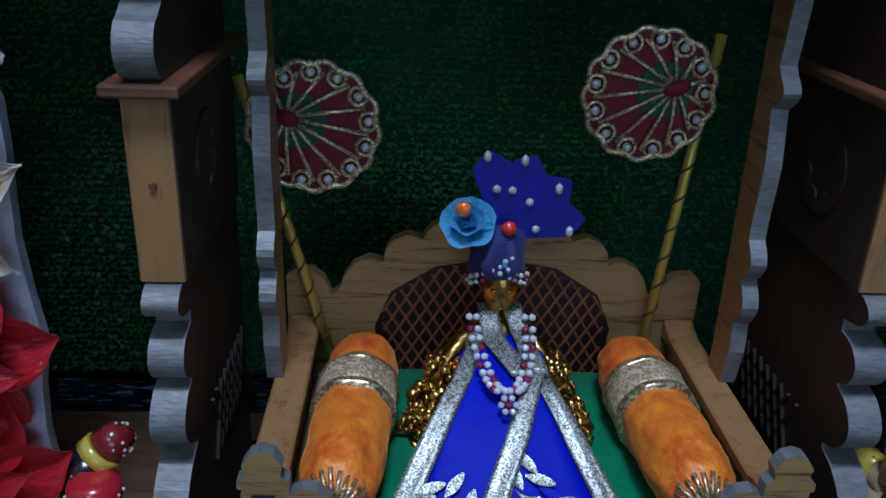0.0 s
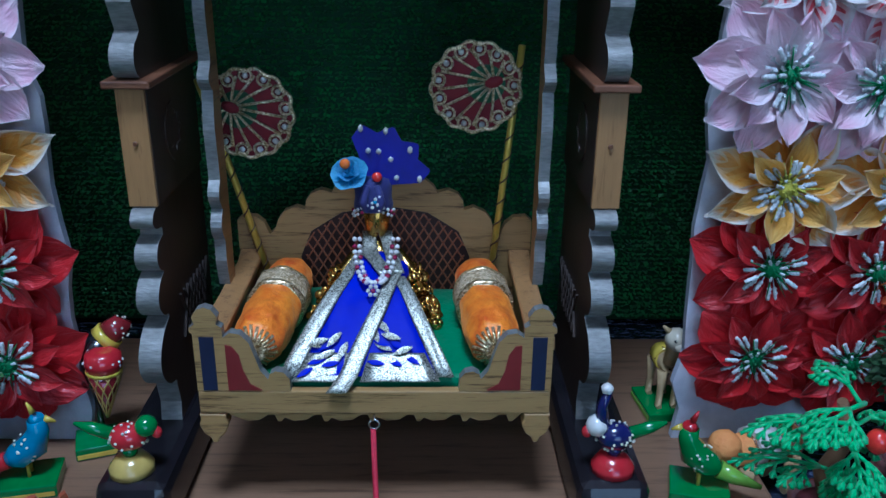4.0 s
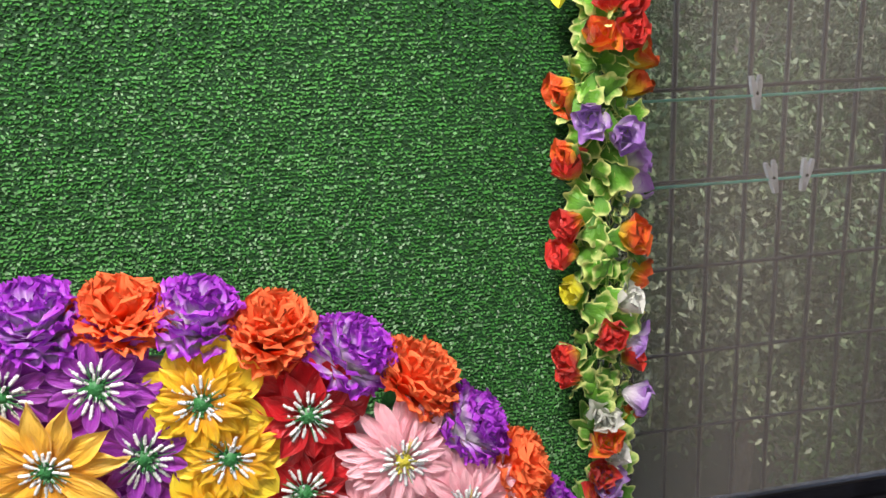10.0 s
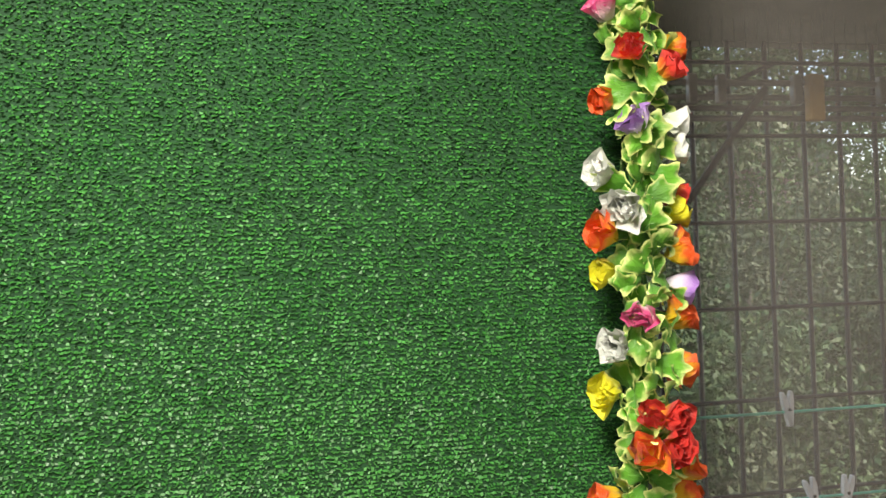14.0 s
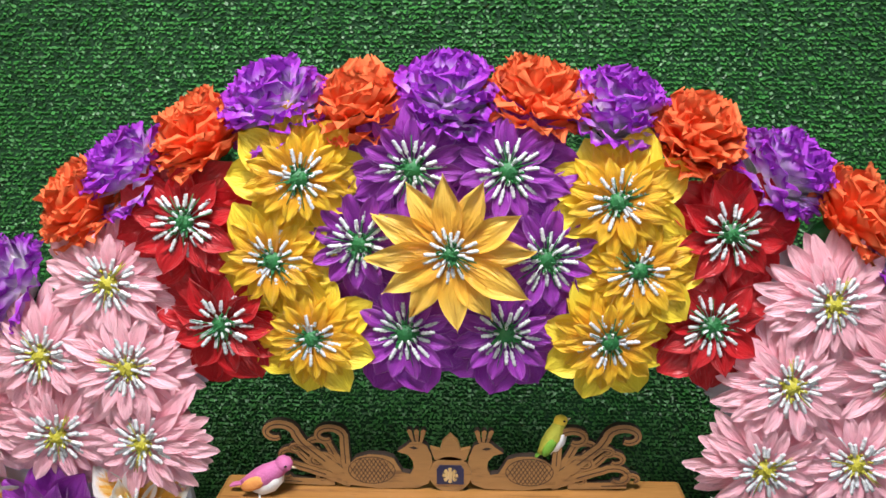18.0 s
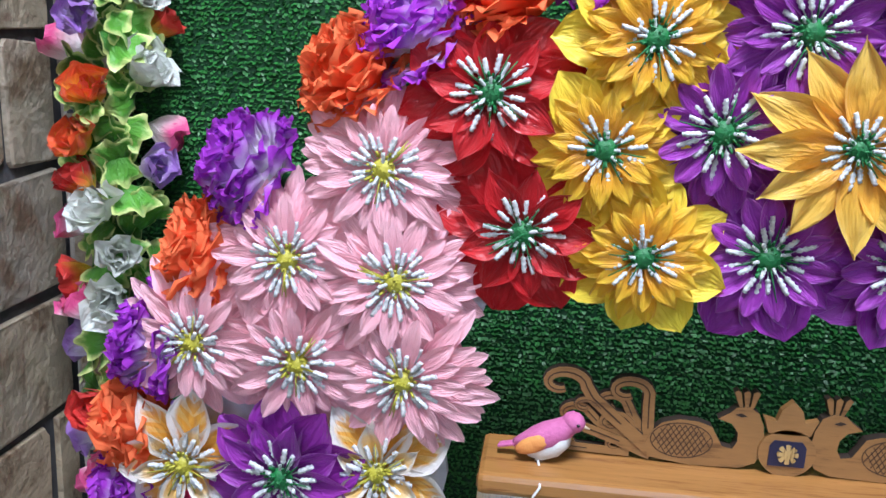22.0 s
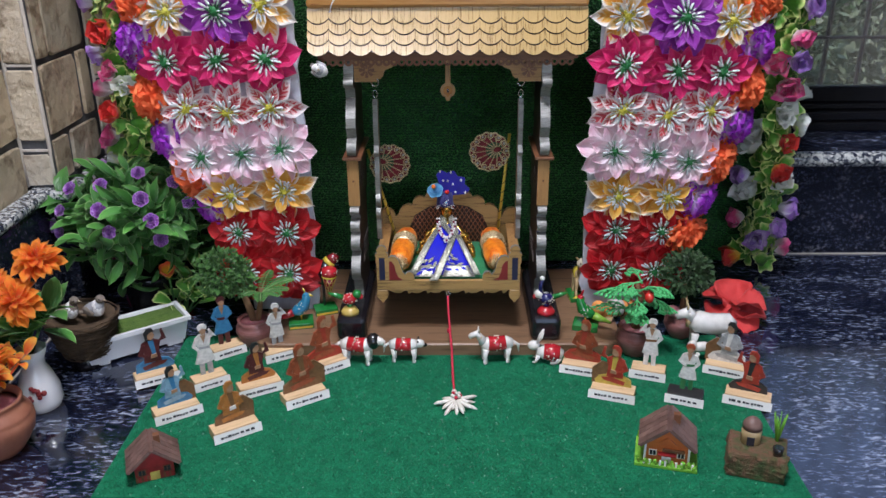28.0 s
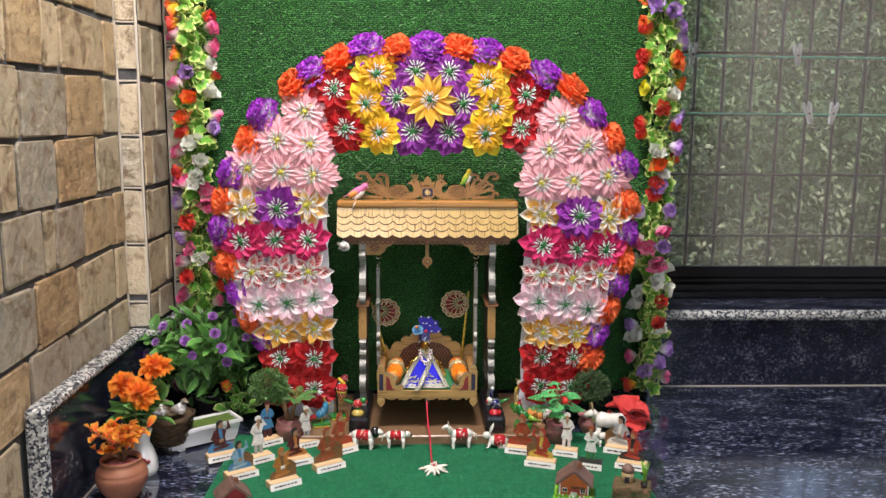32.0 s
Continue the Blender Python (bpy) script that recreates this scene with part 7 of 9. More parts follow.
for k in range(61):
    a = radians(118 - 128 * k / 60)
    r = 0.0275 + 0.0055 * (1 - abs((k % 15) / 7.5 - 1)) ** 1.2
    fan_o.append((-0.004 + r * math.cos(a) * 1.08, 0.203 + r * math.sin(a)))
wpart("plume", plate(fan_o, 0.0012, None, Matrix.Translation((0, 0.043, 0))), FEATHER, turban, "fan-shaped deep blue plume")
for x, z in ((-0.012, 0.2335), (0.0035, 0.2320), (0.0185, 0.2200), (0.0245, 0.2010)):
    wpart("crystal", ball(0.0021, (x, 0.0415, z), (0.9, 0.6, 1.3), 1), CRYSTAL, turban)
for x, z in ((-0.0075, 0.2195), (-0.001, 0.2190), (0.0065, 0.2140), (0.010, 0.2020)):
    wpart("crystal", ball(0.0020, (x, 0.0412, z), (1, 0.5, 1), 1), CRYSTAL, turban)
wpart("red_gem", ball(0.0034, (-0.002, 0.036, 0.2040), (1, 0.7, 1)), REDGEM, turban, "red glass gem")
wpart("orange_gem", ball(0.0034, (-0.0215, 0.034, 0.2130), (1, 0.7, 1)), ORANGEGEM, turban, "orange glass gem")
rose = bmesh.new()
for ring, (n, L, el, h) in enumerate(((5, 0.0125, 22, 0.0), (5, 0.0105, 48, 0.001), (4, 0.008, 68, 0.002), (3, 0.006, 82, 0.0025))):
    for i in range(n):
        merge(rose, petal(L, L * 1.15, 0.0005, 0, 0, 0.003, "round", 0.0, 5, 5), pose(0, 0, h, 0, 0, 360 * i / n + 25 * ring) @ pose(0, 0.0005, 0, el))
bmesh.ops.pointmerge(rose, verts=[v for v in rose.verts if v.co.length < 0.0036], merge_co=(0, 0, 0.001))
wpart("rose", rose, ROSEBLUE, turban, "sky-blue foam rose").matrix_basis = turban.matrix_basis.inverted() @ pose(-0.0185, 0.040, 0.2025, 44, -10, 0)
rb = random.Random(3)
for k in range(22):
    a = radians(-165 + 150 * (k % 11) / 10 )
    z = 0.1775 + 0.0030 * (k // 11) + (0.0075 * max(0, 1 - abs((k % 11) - 5) / 4))
    wpart("jewel", ball(rb.choice((0.0011, 0.0014)), (-0.005 + 0.0135 * math.cos(a), 0.046 + 0.0135 * math.sin(a), z), sub=1), rb.choice((PEARL, CRYSTAL, REDBEAD, CRYSTAL)), turban)
for k in range(6):
    wpart("jewel", ball(0.0014, (-0.005 + rb.uniform(-0.005, 0.005), 0.0322, 0.1835 + 0.0018 * k), sub=1), rb.choice((BLUEBEAD, CRYSTAL, PEARL)), turban)

# ---- small birds on the roof ----
def bird(name, m, body, wing, head, label, group="", beak=None, legs=True):
    """A small feathered bird facing +x: body, head, wings, tail, beak, eye, legs."""
    e = thing(name, m, label, "bird", group)
    b = bmesh.new()
    tube([(-0.016, 0, 0.010), (-0.009, 0, 0.0105), (0.0, 0, 0.0125), (0.007, 0, 0.018), (0.010, 0, 0.0235)], [0.003, 0.0072, 0.0095, 0.0075, 0.0048], 12, b)
    part("body", b, body, e)
    part("breast", ball(0.0084, (0.0055, 0, 0.0148), (0.95, 0.98, 1.35)), WHITEFLUFF, e)
    part("head", ball(0.0056, (0.0112, 0, 0.0275), (1.05, 0.95, 1)), head, e)
    part("beak", tube([(0.016, 0, 0.0275), (0.0205, 0, 0.0265)], [0.0014, 0.0003], 6), beak or BEAK, e)
    part("tail", box(-0.034, -0.012, -0.003, 0.003, 0.0075, 0.0095, 0.0008, None, pose(0, 0, -0.001, 0, -8, 0)), wing, e)
    for s in (-1, 1):
        part("wing", ball(0.0072, (0, 0, 0), (1.25, 0.32, 0.72), 2, None, pose(-0.003, s * 0.0078, 0.0120, 0, 22, 0)), wing, e)
        part("eye", ball(0.0011, (0.0135, -s * 0.0046, 0.0288), sub=1), BLACKPLASTIC, e)
        if legs:
            part("leg", tube([(0.001, s * 0.002, 0.006), (0.0015, s * 0.0025, 0.0)], 0.0006, 5), BEAK, e)
    return e


BEAK = pbr("pale_horn", (0.62, 0.52, 0.36), (0.5, 0.4, 0.28), 90, 0.5)
WHITEFLUFF = pbr("white_fluff", (0.74, 0.73, 0.72), (0.62, 0.62, 0.62), 160, 0.8, bump=0.8, bscale=500)
PINKFLUFF = pbr("pink_feather", (0.60, 0.17, 0.38), (0.50, 0.11, 0.28), 160, 0.75, bump=0.8, bscale=500)
ORANGEFLUFF = pbr("orange_feather", (0.76, 0.34, 0.09), (0.68, 0.24, 0.06), 160, 0.75, bump=0.8, bscale=500)
YELLOWFLUFF = pbr("yellow_feather", (0.74, 0.55, 0.04), (0.66, 0.44, 0.03), 160, 0.75, bump=0.8, bscale=500)
GREENFLUFF = pbr("green_feather", (0.16, 0.36, 0.03), (0.10, 0.26, 0.02), 160, 0.75, bump=0.8, bscale=500)
OLIVEFLUFF = pbr("olive_yellow_feather", (0.42, 0.40, 0.04), (0.28, 0.30, 0.03), 160, 0.75, bump=0.8, bscale=500)
GREYFLUFF = pbr("grey_feather", (0.40, 0.40, 0.42), (0.26, 0.26, 0.28), 160, 0.8, bump=0.8, bscale=500)
BROWNFLUFF = pbr("brown_grey_feather", (0.24, 0.20, 0.16), (0.14, 0.11, 0.09), 160, 0.8, bump=0.8, bscale=500)


def perched_bird(m, back, breast, tail, patch, crown, label, wire):
    """A slim cloth bird sitting upright, facing +x: one tapering body with its head, a paler breast, wings and tail."""
    e = thing("toy_bird", m, label, "bird", "roof birds")
    spine = [(-0.0130, 0, 0.0045), (-0.0085, 0, 0.0075), (-0.0030, 0, 0.0120), (0.0025, 0, 0.0180), (0.0065, 0, 0.0240), (0.0090, 0, 0.0285), (0.0105, 0, 0.0325), (0.0112, 0, 0.0348)]
    part("body", tube(spine, [0.0022, 0.0048, 0.0074, 0.0080, 0.0064, 0.0054, 0.0044, 0.0012], 14), back, e, smooth=True)
    part("breast", tube([(-0.0040, 0, 0.0030), (0.0005, 0, 0.0070), (0.0050, 0, 0.0135), (0.0085, 0, 0.0200), (0.0105, 0, 0.0260)], [0.0020, 0.0056, 0.0072, 0.0060, 0.0016], 14), breast, e, smooth=True)
    part("head", ball(0.0060, (0.0102, 0, 0.0308), (1.05, 0.95, 0.95)), crown, e, smooth=True)
    part("beak", tube([(0.0155, 0, 0.0308), (0.0192, 0, 0.0312)], [0.0013, 0.0003], 6), BEAK, e)
    part("tail", box(-0.0115, 0.0, -0.0026, 0.0026, -0.0008, 0.0008, 0.0005, None, pose(-0.0105, 0, 0.0062, 0, -36, 0)), tail, e)
    for s_ in (-1, 1):
        part("wing", ball(0.0075, (0, 0, 0), (1.35, 0.28, 0.62), 2, None, pose(-0.0040, s_ * 0.0066, 0.0115, 0, -48, 0)), patch, e, smooth=True)
        part("eye", ball(0.0011, (0.0128, s_ * 0.0050, 0.0322), sub=1), BLACKPLASTIC, e)
        part("leg", tube([(0.001, s_ * 0.002, 0.005), (0.0015, s_ * 0.0025, 0.0)], 0.0006, 5), BEAK, e)
    if wire:
        part("wire", tube([(0.002, -0.004, 0.004), (0.006, -0.010, 0.0012), (0.008, -0.0245, 0.0012), (0.007, -0.0255, -0.004), (0.0075, -0.0255, -0.0135)], 0.0007, 6), WHITEFLUFF, e, "thin white wire leg bent over the ridge")
    return e


perched_bird(pose(-0.149, 0.014, 0.4808, 0, 20, -8) @ Matrix.Scale(1.14, 4), PINKFLUFF, WHITEFLUFF, PINKFLUFF, ORANGEFLUFF, PINKFLUFF, "small pink and white cloth bird wired to the ridge", True)
perched_bird(pose(0.080, 0.028, 0.5115, 0, -10, 6) @ Matrix.Scale(0.88, 4), OLIVEFLUFF, WHITEFLUFF, GREENFLUFF, GREENFLUFF, YELLOWFLUFF, "small yellow, green and white bird on the crest", False)
bird("toy_bird", pose(-0.158, -0.020, 0.387, 60, 10, -50), GREYFLUFF, GREYFLUFF, WHITEFLUFF, "small grey fluffy bird clipped under the eave", "roof birds", legs=False)

# ---- painted wooden animals: each one plain shape ----
GLOSS = {k: pbr("glossy_" + k, c, tuple(v * 0.8 for v in c), 140, 0.22, coat=0.5) for k, c in dict(
    white=(0.74, 0.72, 0.68), red=(0.48, 0.02, 0.03), blue=(0.03, 0.22, 0.38), navy=(0.012, 0.014, 0.10), green=(0.015, 0.20, 0.04), yellow=(0.66, 0.50, 0.06), black=(0.012, 0.012, 0.014), tan=(0.50, 0.36, 0.18), lightgreen=(0.22, 0.42, 0.05), gold=(0.55, 0.40, 0.10), brown=(0.2, 0.09, 0.04), maroon=(0.22, 0.02, 0.025), cream=(0.70, 0.62, 0.46)).items()}
DOTS = pbr("tiny_painted_dots", (0.7, 0.7, 0.66), (0.6, 0.55, 0.3), 300, 0.4)


def blend(name, m, pieces, label, category, group=""):
    """One solid figurine mesh out of painted pieces: (bmesh, finish) pairs."""
    mats = []
    bm = bmesh.new()
    for b, mt in pieces:
        if mt not in mats:
            mats.append(mt)
        n = len(bm.faces)
        merge(bm, b)
        bm.faces.ensure_lookup_table()
        for f in bm.faces[n:]:
            f.material_index = mats.index(mt)
    ob = link(name, bm, mats[0])
    for mt in mats[1:]:
        ob.data.materials.append(mt)
    ob.matrix_basis = m
    return tagged(ob, label, category, group)


def speckle(c, r, n, seed, size=0.0008):
    rr = random.Random(seed)
    b = bmesh.new()
    for _ in range(n):
        d = Vector((rr.gauss(0, 1), rr.gauss(0, 1), rr.gauss(0, 1))).normalized()
        ball(size, (c[0] + d.x * r[0], c[1] + d.y * r[1], c[2] + d.z * r[2]), (1, 1, 1), 1, b)
    return b


def four_legs(L, h, r, spread=0.006):
    b = bmesh.new()
    for x in (-L, L):
        for s in (-1, 1):
            tube([(x, s * spread, h), (x + 0.001, s * spread * 1.1, h * 0.5), (x, s * spread * 1.1, 0.0014), (x + 0.003, s * spread * 1.1, 0.0012)], [r * 1.25, r * 0.85, r * 0.9, r * 0.7], 8, b)
    return b


def saddle_animal(kind, m, label):
    p = [(four_legs(0.014, 0.020, 0.0032), GLOSS["white"])]
    p.append((tube([(-0.019, 0, 0.023), (-0.012, 0, 0.0245), (0.0, 0, 0.0235), (0.012, 0, 0.0245), (0.018, 0, 0.026)], [0.0065, 0.0088, 0.0084, 0.0088, 0.006], 14), GLOSS["white"]))
    p.append((tube([(-0.011, 0, 0.0248), (0.0, 0, 0.0238), (0.011, 0, 0.0248)], [0.0092, 0.0090, 0.0092], 14), GLOSS["red"]))
    p.append((speckle((0, 0, 0.0245), (0.0105, 0.0092, 0.0092), 60, 3, 0.0010), DOTS))
    p.append((tube([(-0.021, 0, 0.026), (-0.027, 0, 0.021), (-0.028, 0, 0.011)], [0.0016, 0.0022, 0.0008], 6), GLOSS["white"]))
    if kind == "lion":
        p += [(ball(0.0095, (0.021, 0, 0.031), (0.9, 1, 1.15)), GLOSS["black"]), (tube([(0.024, 0, 0.033), (0.031, 0, 0.031), (0.035, 0, 0.029)], [0.006, 0.0046, 0.003], 10), GLOSS["white"])]
    elif kind == "horse":
        p += [(tube([(0.016, 0, 0.027), (0.021, 0, 0.035), (0.0245, 0, 0.040), (0.031, 0, 0.0375), (0.034, 0, 0.035)], [0.0062, 0.0046, 0.0046, 0.0036, 0.0026], 10), GLOSS["white"]), (speckle((0.021, 0, 0.036), (0.003, 0.005, 0.006), 14, 5), GLOSS["gold"])]
        for s in (-1, 1):
            p.append((tube([(0.0225, s * 0.0025, 0.043), (0.0225, s * 0.0035, 0.048)], [0.0015, 0.0004], 6), GLOSS["white"]))
    else:
        p += [(ball(0.0062, (0.022, 0, 0.027), (1.2, 1, 1)), GLOSS["white"]), (ball(0.0035, (0.029, 0, 0.025), (1, 1, 0.8)), GLOSS["black"])]
        for s in (-1, 1):
            p.append((tube([(0.020, s * 0.004, 0.031), (0.0195, s * 0.0065, 0.0345)], [0.0018, 0.0006], 6), GLOSS["black"]))
            p.append((ball(0.0020, (-0.012, s * 0.0075, 0.020), sub=1), GLOSS["black"]))
    return blend("toy_animal", m, p, label, "figurine", "animals in front of the plank")


saddle_animal("lion", pose(-0.126, -0.106, 0.0046, 0, 0, -10) @ Matrix.Scale(1.12, 4), "white toy lion with dark mane and red dotted saddlecloth")
saddle_animal("cow", pose(-0.062, -0.101, 0.0046, 0, 0, -4) @ Matrix.Scale(1.0, 4), "white toy calf with red dotted saddlecloth")
saddle_animal("horse", pose(0.066, -0.103, 0.0046, 0, 0, 188) @ Matrix.Scale(1.12, 4), "white toy horse with gold mane and red saddlecloth")
rab = [(tube([(0.016, 0, 0.009), (0.006, 0, 0.012), (-0.006, 0, 0.0125), (-0.014, 0, 0.015)], [0.007, 0.0105, 0.009, 0.0055], 12), GLOSS["white"]), (tube([(0.013, 0, 0.0118), (0.004, 0, 0.0125), (-0.006, 0, 0.0130)], [0.0092, 0.0108, 0.0094], 12), GLOSS["red"]), (speckle((0.003, 0, 0.0125), (0.011, 0.0106, 0.0106), 34, 9), DOTS), (ball(0.0062, (-0.018, 0, 0.021), (1.25, 1, 1)), GLOSS["white"])]
for s in (-1, 1):
    rab += [(tube([(-0.014, s * 0.002, 0.025), (-0.010, s * 0.004, 0.034), (-0.007, s * 0.004, 0.041)], [0.0016, 0.0024, 0.001], 8), GLOSS["white"]), (tube([(-0.012, s * 0.005, 0.010), (-0.015, s * 0.006, 0.0014), (-0.019, s * 0.006, 0.0013)], [0.003, 0.0016, 0.0013], 8), GLOSS["white"]), (tube([(0.012, s * 0.006, 0.008), (0.010, s * 0.007, 0.002), (0.002, s * 0.007, 0.002)], [0.004, 0.002, 0.002], 8), GLOSS["white"])]
blend("toy_animal", pose(0.138, -0.105, 0.0046, 0, 0, -6) @ Matrix.Scale(1.15, 4), rab, "white toy rabbit with upright ears and red coat", "figurine", "animals in front of the plank")

PT = 0.0227


def block(w, d, h, rim=True):
    b = box(-w / 2, w / 2, -d / 2, d / 2, 0, h, 0.001)
    return b


def long_bird(name, m, body, neck_c, tail_c, crest_c, label, seed):
    p = [(block(0.036, 0.030, 0.009), GLOSS["green"]), (box(-0.0165, 0.0165, -0.0152, -0.0148, 0.0015, 0.0045), GLOSS["yellow"])]
    for s in (-1, 1):
        p.append((tube([(0.001, s * 0.003, 0.009), (0.001, s * 0.003, 0.020)], 0.0012, 6), GLOSS["yellow"]))
    p.append((tube([(-0.012, 0, 0.020), (-0.004, 0, 0.023), (0.006, 0, 0.030), (0.010, 0, 0.040), (0.0095, 0, 0.047)], [0.004, 0.0085, 0.009, 0.0062, 0.0055], 12), body))
    p.append((tube([(0.0095, 0, 0.046), (0.011, 0, 0.050)], [0.0054, 0.0036], 10), neck_c))
    p.append((tube([(0.014, 0, 0.047), (0.0205, 0, 0.044)], [0.0026, 0.0006], 8), GLOSS["yellow"]))
    p.append((tube([(0.0085, 0, 0.052), (0.006, 0, 0.059)], [0.0022, 0.0006], 6), crest_c))
    p.append((tube([(-0.010, 0, 0.021), (-0.020, 0, 0.017), (-0.036, 0, 0.012)], [0.006, 0.005, 0.0015], 8), tail_c))
    p.append((speckle((0.003, 0, 0.029), (0.0086, 0.009, 0.010), 44, seed, 0.0009), DOTS))
    return blend(name, m, p, label, "figurine", "painted birds on the plank")


long_bird("painted_bird", pose(-0.216, -0.030, PT, 0, 0, 12), GLOSS["blue"], GLOSS["blue"], GLOSS["red"], GLOSS["yellow"], "blue painted wooden bird on a green base", 1)
long_bird("painted_bird", pose(0.198, -0.040, PT, 0, 0, 165), GLOSS["green"], GLOSS["red"], GLOSS["lightgreen"], GLOSS["red"], "green painted wooden parrot on a green base", 2)
# peacock with a folded cone tail
pk = [(block(0.034, 0.026, 0.009), GLOSS["green"]), (box(-0.016, 0.016, -0.0135, -0.0129, 0.0015, 0.0045), GLOSS["yellow"]), (tube([(0, 0.004, 0.009), (0, 0.005, 0.052)], 0.0022, 6), GLOSS["black"])]
cone_at = pose(0.003, -0.007, 0, 0, 4, 0)
pk += [(lathe([(0.0008, 0.026), (0.0055, 0.043), (0.0104, 0.059)], 18, None, cone_at), GLOSS["maroon"]), (lathe([(0.0104, 0.059), (0.0114, 0.0605), (0.0112, 0.062)], 18, None, cone_at), GLOSS["yellow"]), (lathe([(0.0112, 0.062), (0.0118, 0.067), (0.0108, 0.073), (0.006, 0.075)], 18, None, cone_at), GLOSS["red"])]
pk += [(tube([(-0.002, 0.006, 0.045), (0.003, 0.006, 0.066), (0.010, 0.007, 0.076)], [0.007, 0.0105, 0.0098], 14), GLOSS["black"]), (tube([(0.009, 0.007, 0.075), (0.0135, 0.007, 0.079)], [0.0102, 0.0098], 14), GLOSS["yellow"]), (tube([(0.013, 0.007, 0.0785), (0.020, 0.0075, 0.083), (0.026, 0.008, 0.082)], [0.0092, 0.0080, 0.003], 14), GLOSS["maroon"])]
pk += [(speckle((0.0076, -0.007, 0.067), (0.0117, 0.0117, 0.005), 46, 8, 0.0010), GLOSS["white"]), (speckle((0.004, 0.006, 0.067), (0.0105, 0.0105, 0.010), 40, 7, 0.0008), GLOSS["white"]), (speckle((0.019, 0.0075, 0.082), (0.0074, 0.0082, 0.0078), 44, 9, 0.0008), DOTS)]
for k in range(9):
    for turn_ in (-1, 1):
        ring_ = [(0.0004 + (0.0008 + 0.0097 * f) * math.cos(k * 0.698 + turn_ * 1.5 * f), (0.0010 + 0.0097 * f) * math.sin(k * 0.698 + turn_ * 1.5 * f), 0.0265 + 0.0325 * f) for f in (0.0, 0.2, 0.4, 0.6, 0.8, 1.0)]
        pk.append((tube([cone_at @ Vector(p) for p in ring_], 0.0005, 4), GLOSS["gold"]))
blend("painted_bird", pose(-0.186, 0.012, PT, 0, 0, 20), pk, "dark painted peacock with red cone tail on green base", "figurine", "painted birds on the plank")
# small bird on a yellow dome, on each black shoe
for x, c, d, lab, yaw in ((-0.139, GLOSS["red"], GLOSS["green"], "small red and green painted bird on a yellow dome", 0), (0.137, GLOSS["navy"], GLOSS["white"], "small navy and white painted peacock on a dark base", 180)):
    q = [(lathe([(0.013, 0), (0.0125, 0.004), (0.008, 0.0095), (0.003, 0.011)], 18), GLOSS["gold"] if x < 0 else GLOSS["red"]), (speckle((0, 0, 0.003), (0.0115, 0.0115, 0.006), 14, 4, 0.0008), GLOSS["black"] if x < 0 else GLOSS["white"]), (lathe([(0.004, 0.010), (0.005, 0.016)], 10), GLOSS["green"] if x < 0 else GLOSS["navy"]), (ball(0.0095, (0, 0, 0.022), (1.15, 0.9, 0.9)), c), (speckle((0, 0, 0.022), (0.0112, 0.0088, 0.0088), 40, 5, 0.0009), DOTS), (ball(0.0066, (0.011, 0, 0.029), (1, 1, 1)), d), (ball(0.0035, (0.0165, 0, 0.025), (0.9, 0.9, 1.1)), GLOSS["red"]), (tube([(-0.009, 0, 0.024), (-0.020, 0, 0.028), (-0.029, 0, 0.031)], [0.004, 0.0036, 0.001], 8), GLOSS["green"])]
    if x > 0:
        q += [(tube([(0.008, 0, 0.026), (0.009, 0, 0.042), (0.006, 0, 0.052)], [0.005, 0.003, 0.0025], 8), GLOSS["navy"]), (ball(0.004, (0.007, 0, 0.053), sub=1), GLOSS["white"])]
    blend("painted_bird", pose(x, -0.062, 0.0583, 0, 0, yaw), q, lab, "figurine", "birds on the post shoes")
# tan deer with a yellow cloth, on a green base
dr = [(block(0.040, 0.030, 0.007), GLOSS["green"]), (box(-0.018, 0.018, -0.0155, -0.0149, 0.001, 0.004), GLOSS["lightgreen"])]
lg = four_legs(0.010, 0.030, 0.003, 0.005)
bmesh.ops.translate(lg, vec=(0, 0, 0.007), verts=lg.verts)
dr += [(lg, GLOSS["tan"]), (tube([(-0.014, 0, 0.040), (0.0, 0, 0.041), (0.011, 0, 0.043)], [0.006, 0.0085, 0.0075], 12), GLOSS["tan"]), (tube([(-0.008, 0, 0.0412), (0.005, 0, 0.0420)], [0.0088, 0.0092], 12), GLOSS["yellow"]), (tube([(0.010, 0, 0.044), (0.013, 0, 0.056), (0.014, -0.001, 0.063)], [0.006, 0.0055, 0.007], 10), GLOSS["tan"]), (ball(0.0086, (0.016, 0, 0.064), (1.1, 1, 1)), GLOSS["cream"]), (ball(0.0045, (0.0235, 0, 0.0615), (1, 1, 0.85)), GLOSS["cream"]), (ball(0.0017, (0.0275, 0, 0.0625), sub=1), GLOSS["black"]), (speckle((0.002, 0, 0.042), (0.012, 0.0088, 0.0085), 34, 12, 0.0009), GLOSS["brown"])]
for s in (-1, 1):
    dr.append((ball(0.0012, (0.0235, s * 0.0042, 0.0665), sub=1), GLOSS["black"]))
for s in (-1, 1):
    dr.append((tube([(0.014, s * 0.005, 0.069), (0.014, s * 0.010, 0.074)], [0.0026, 0.0008], 6), GLOSS["tan"]))
blend("painted_deer", pose(0.200, 0.060, PT, 0, 0, -84), dr, "tan painted deer with yellow cloth on green base", "figurine")
tg = [(four_legs(0.012, 0.018, 0.003), GLOSS["tan"]), (tube([(-0.018, 0, 0.021), (0, 0, 0.0225), (0.016, 0, 0.023)], [0.006, 0.008, 0.0068], 12), ORANGEFLUFF), (ball(0.0072, (0.021, 0, 0.027)), ORANGEFLUFF), (tube([(-0.004, 0, 0.0232), (0.008, 0, 0.0236)], [0.0084, 0.0086], 12), GLOSS["white"])]
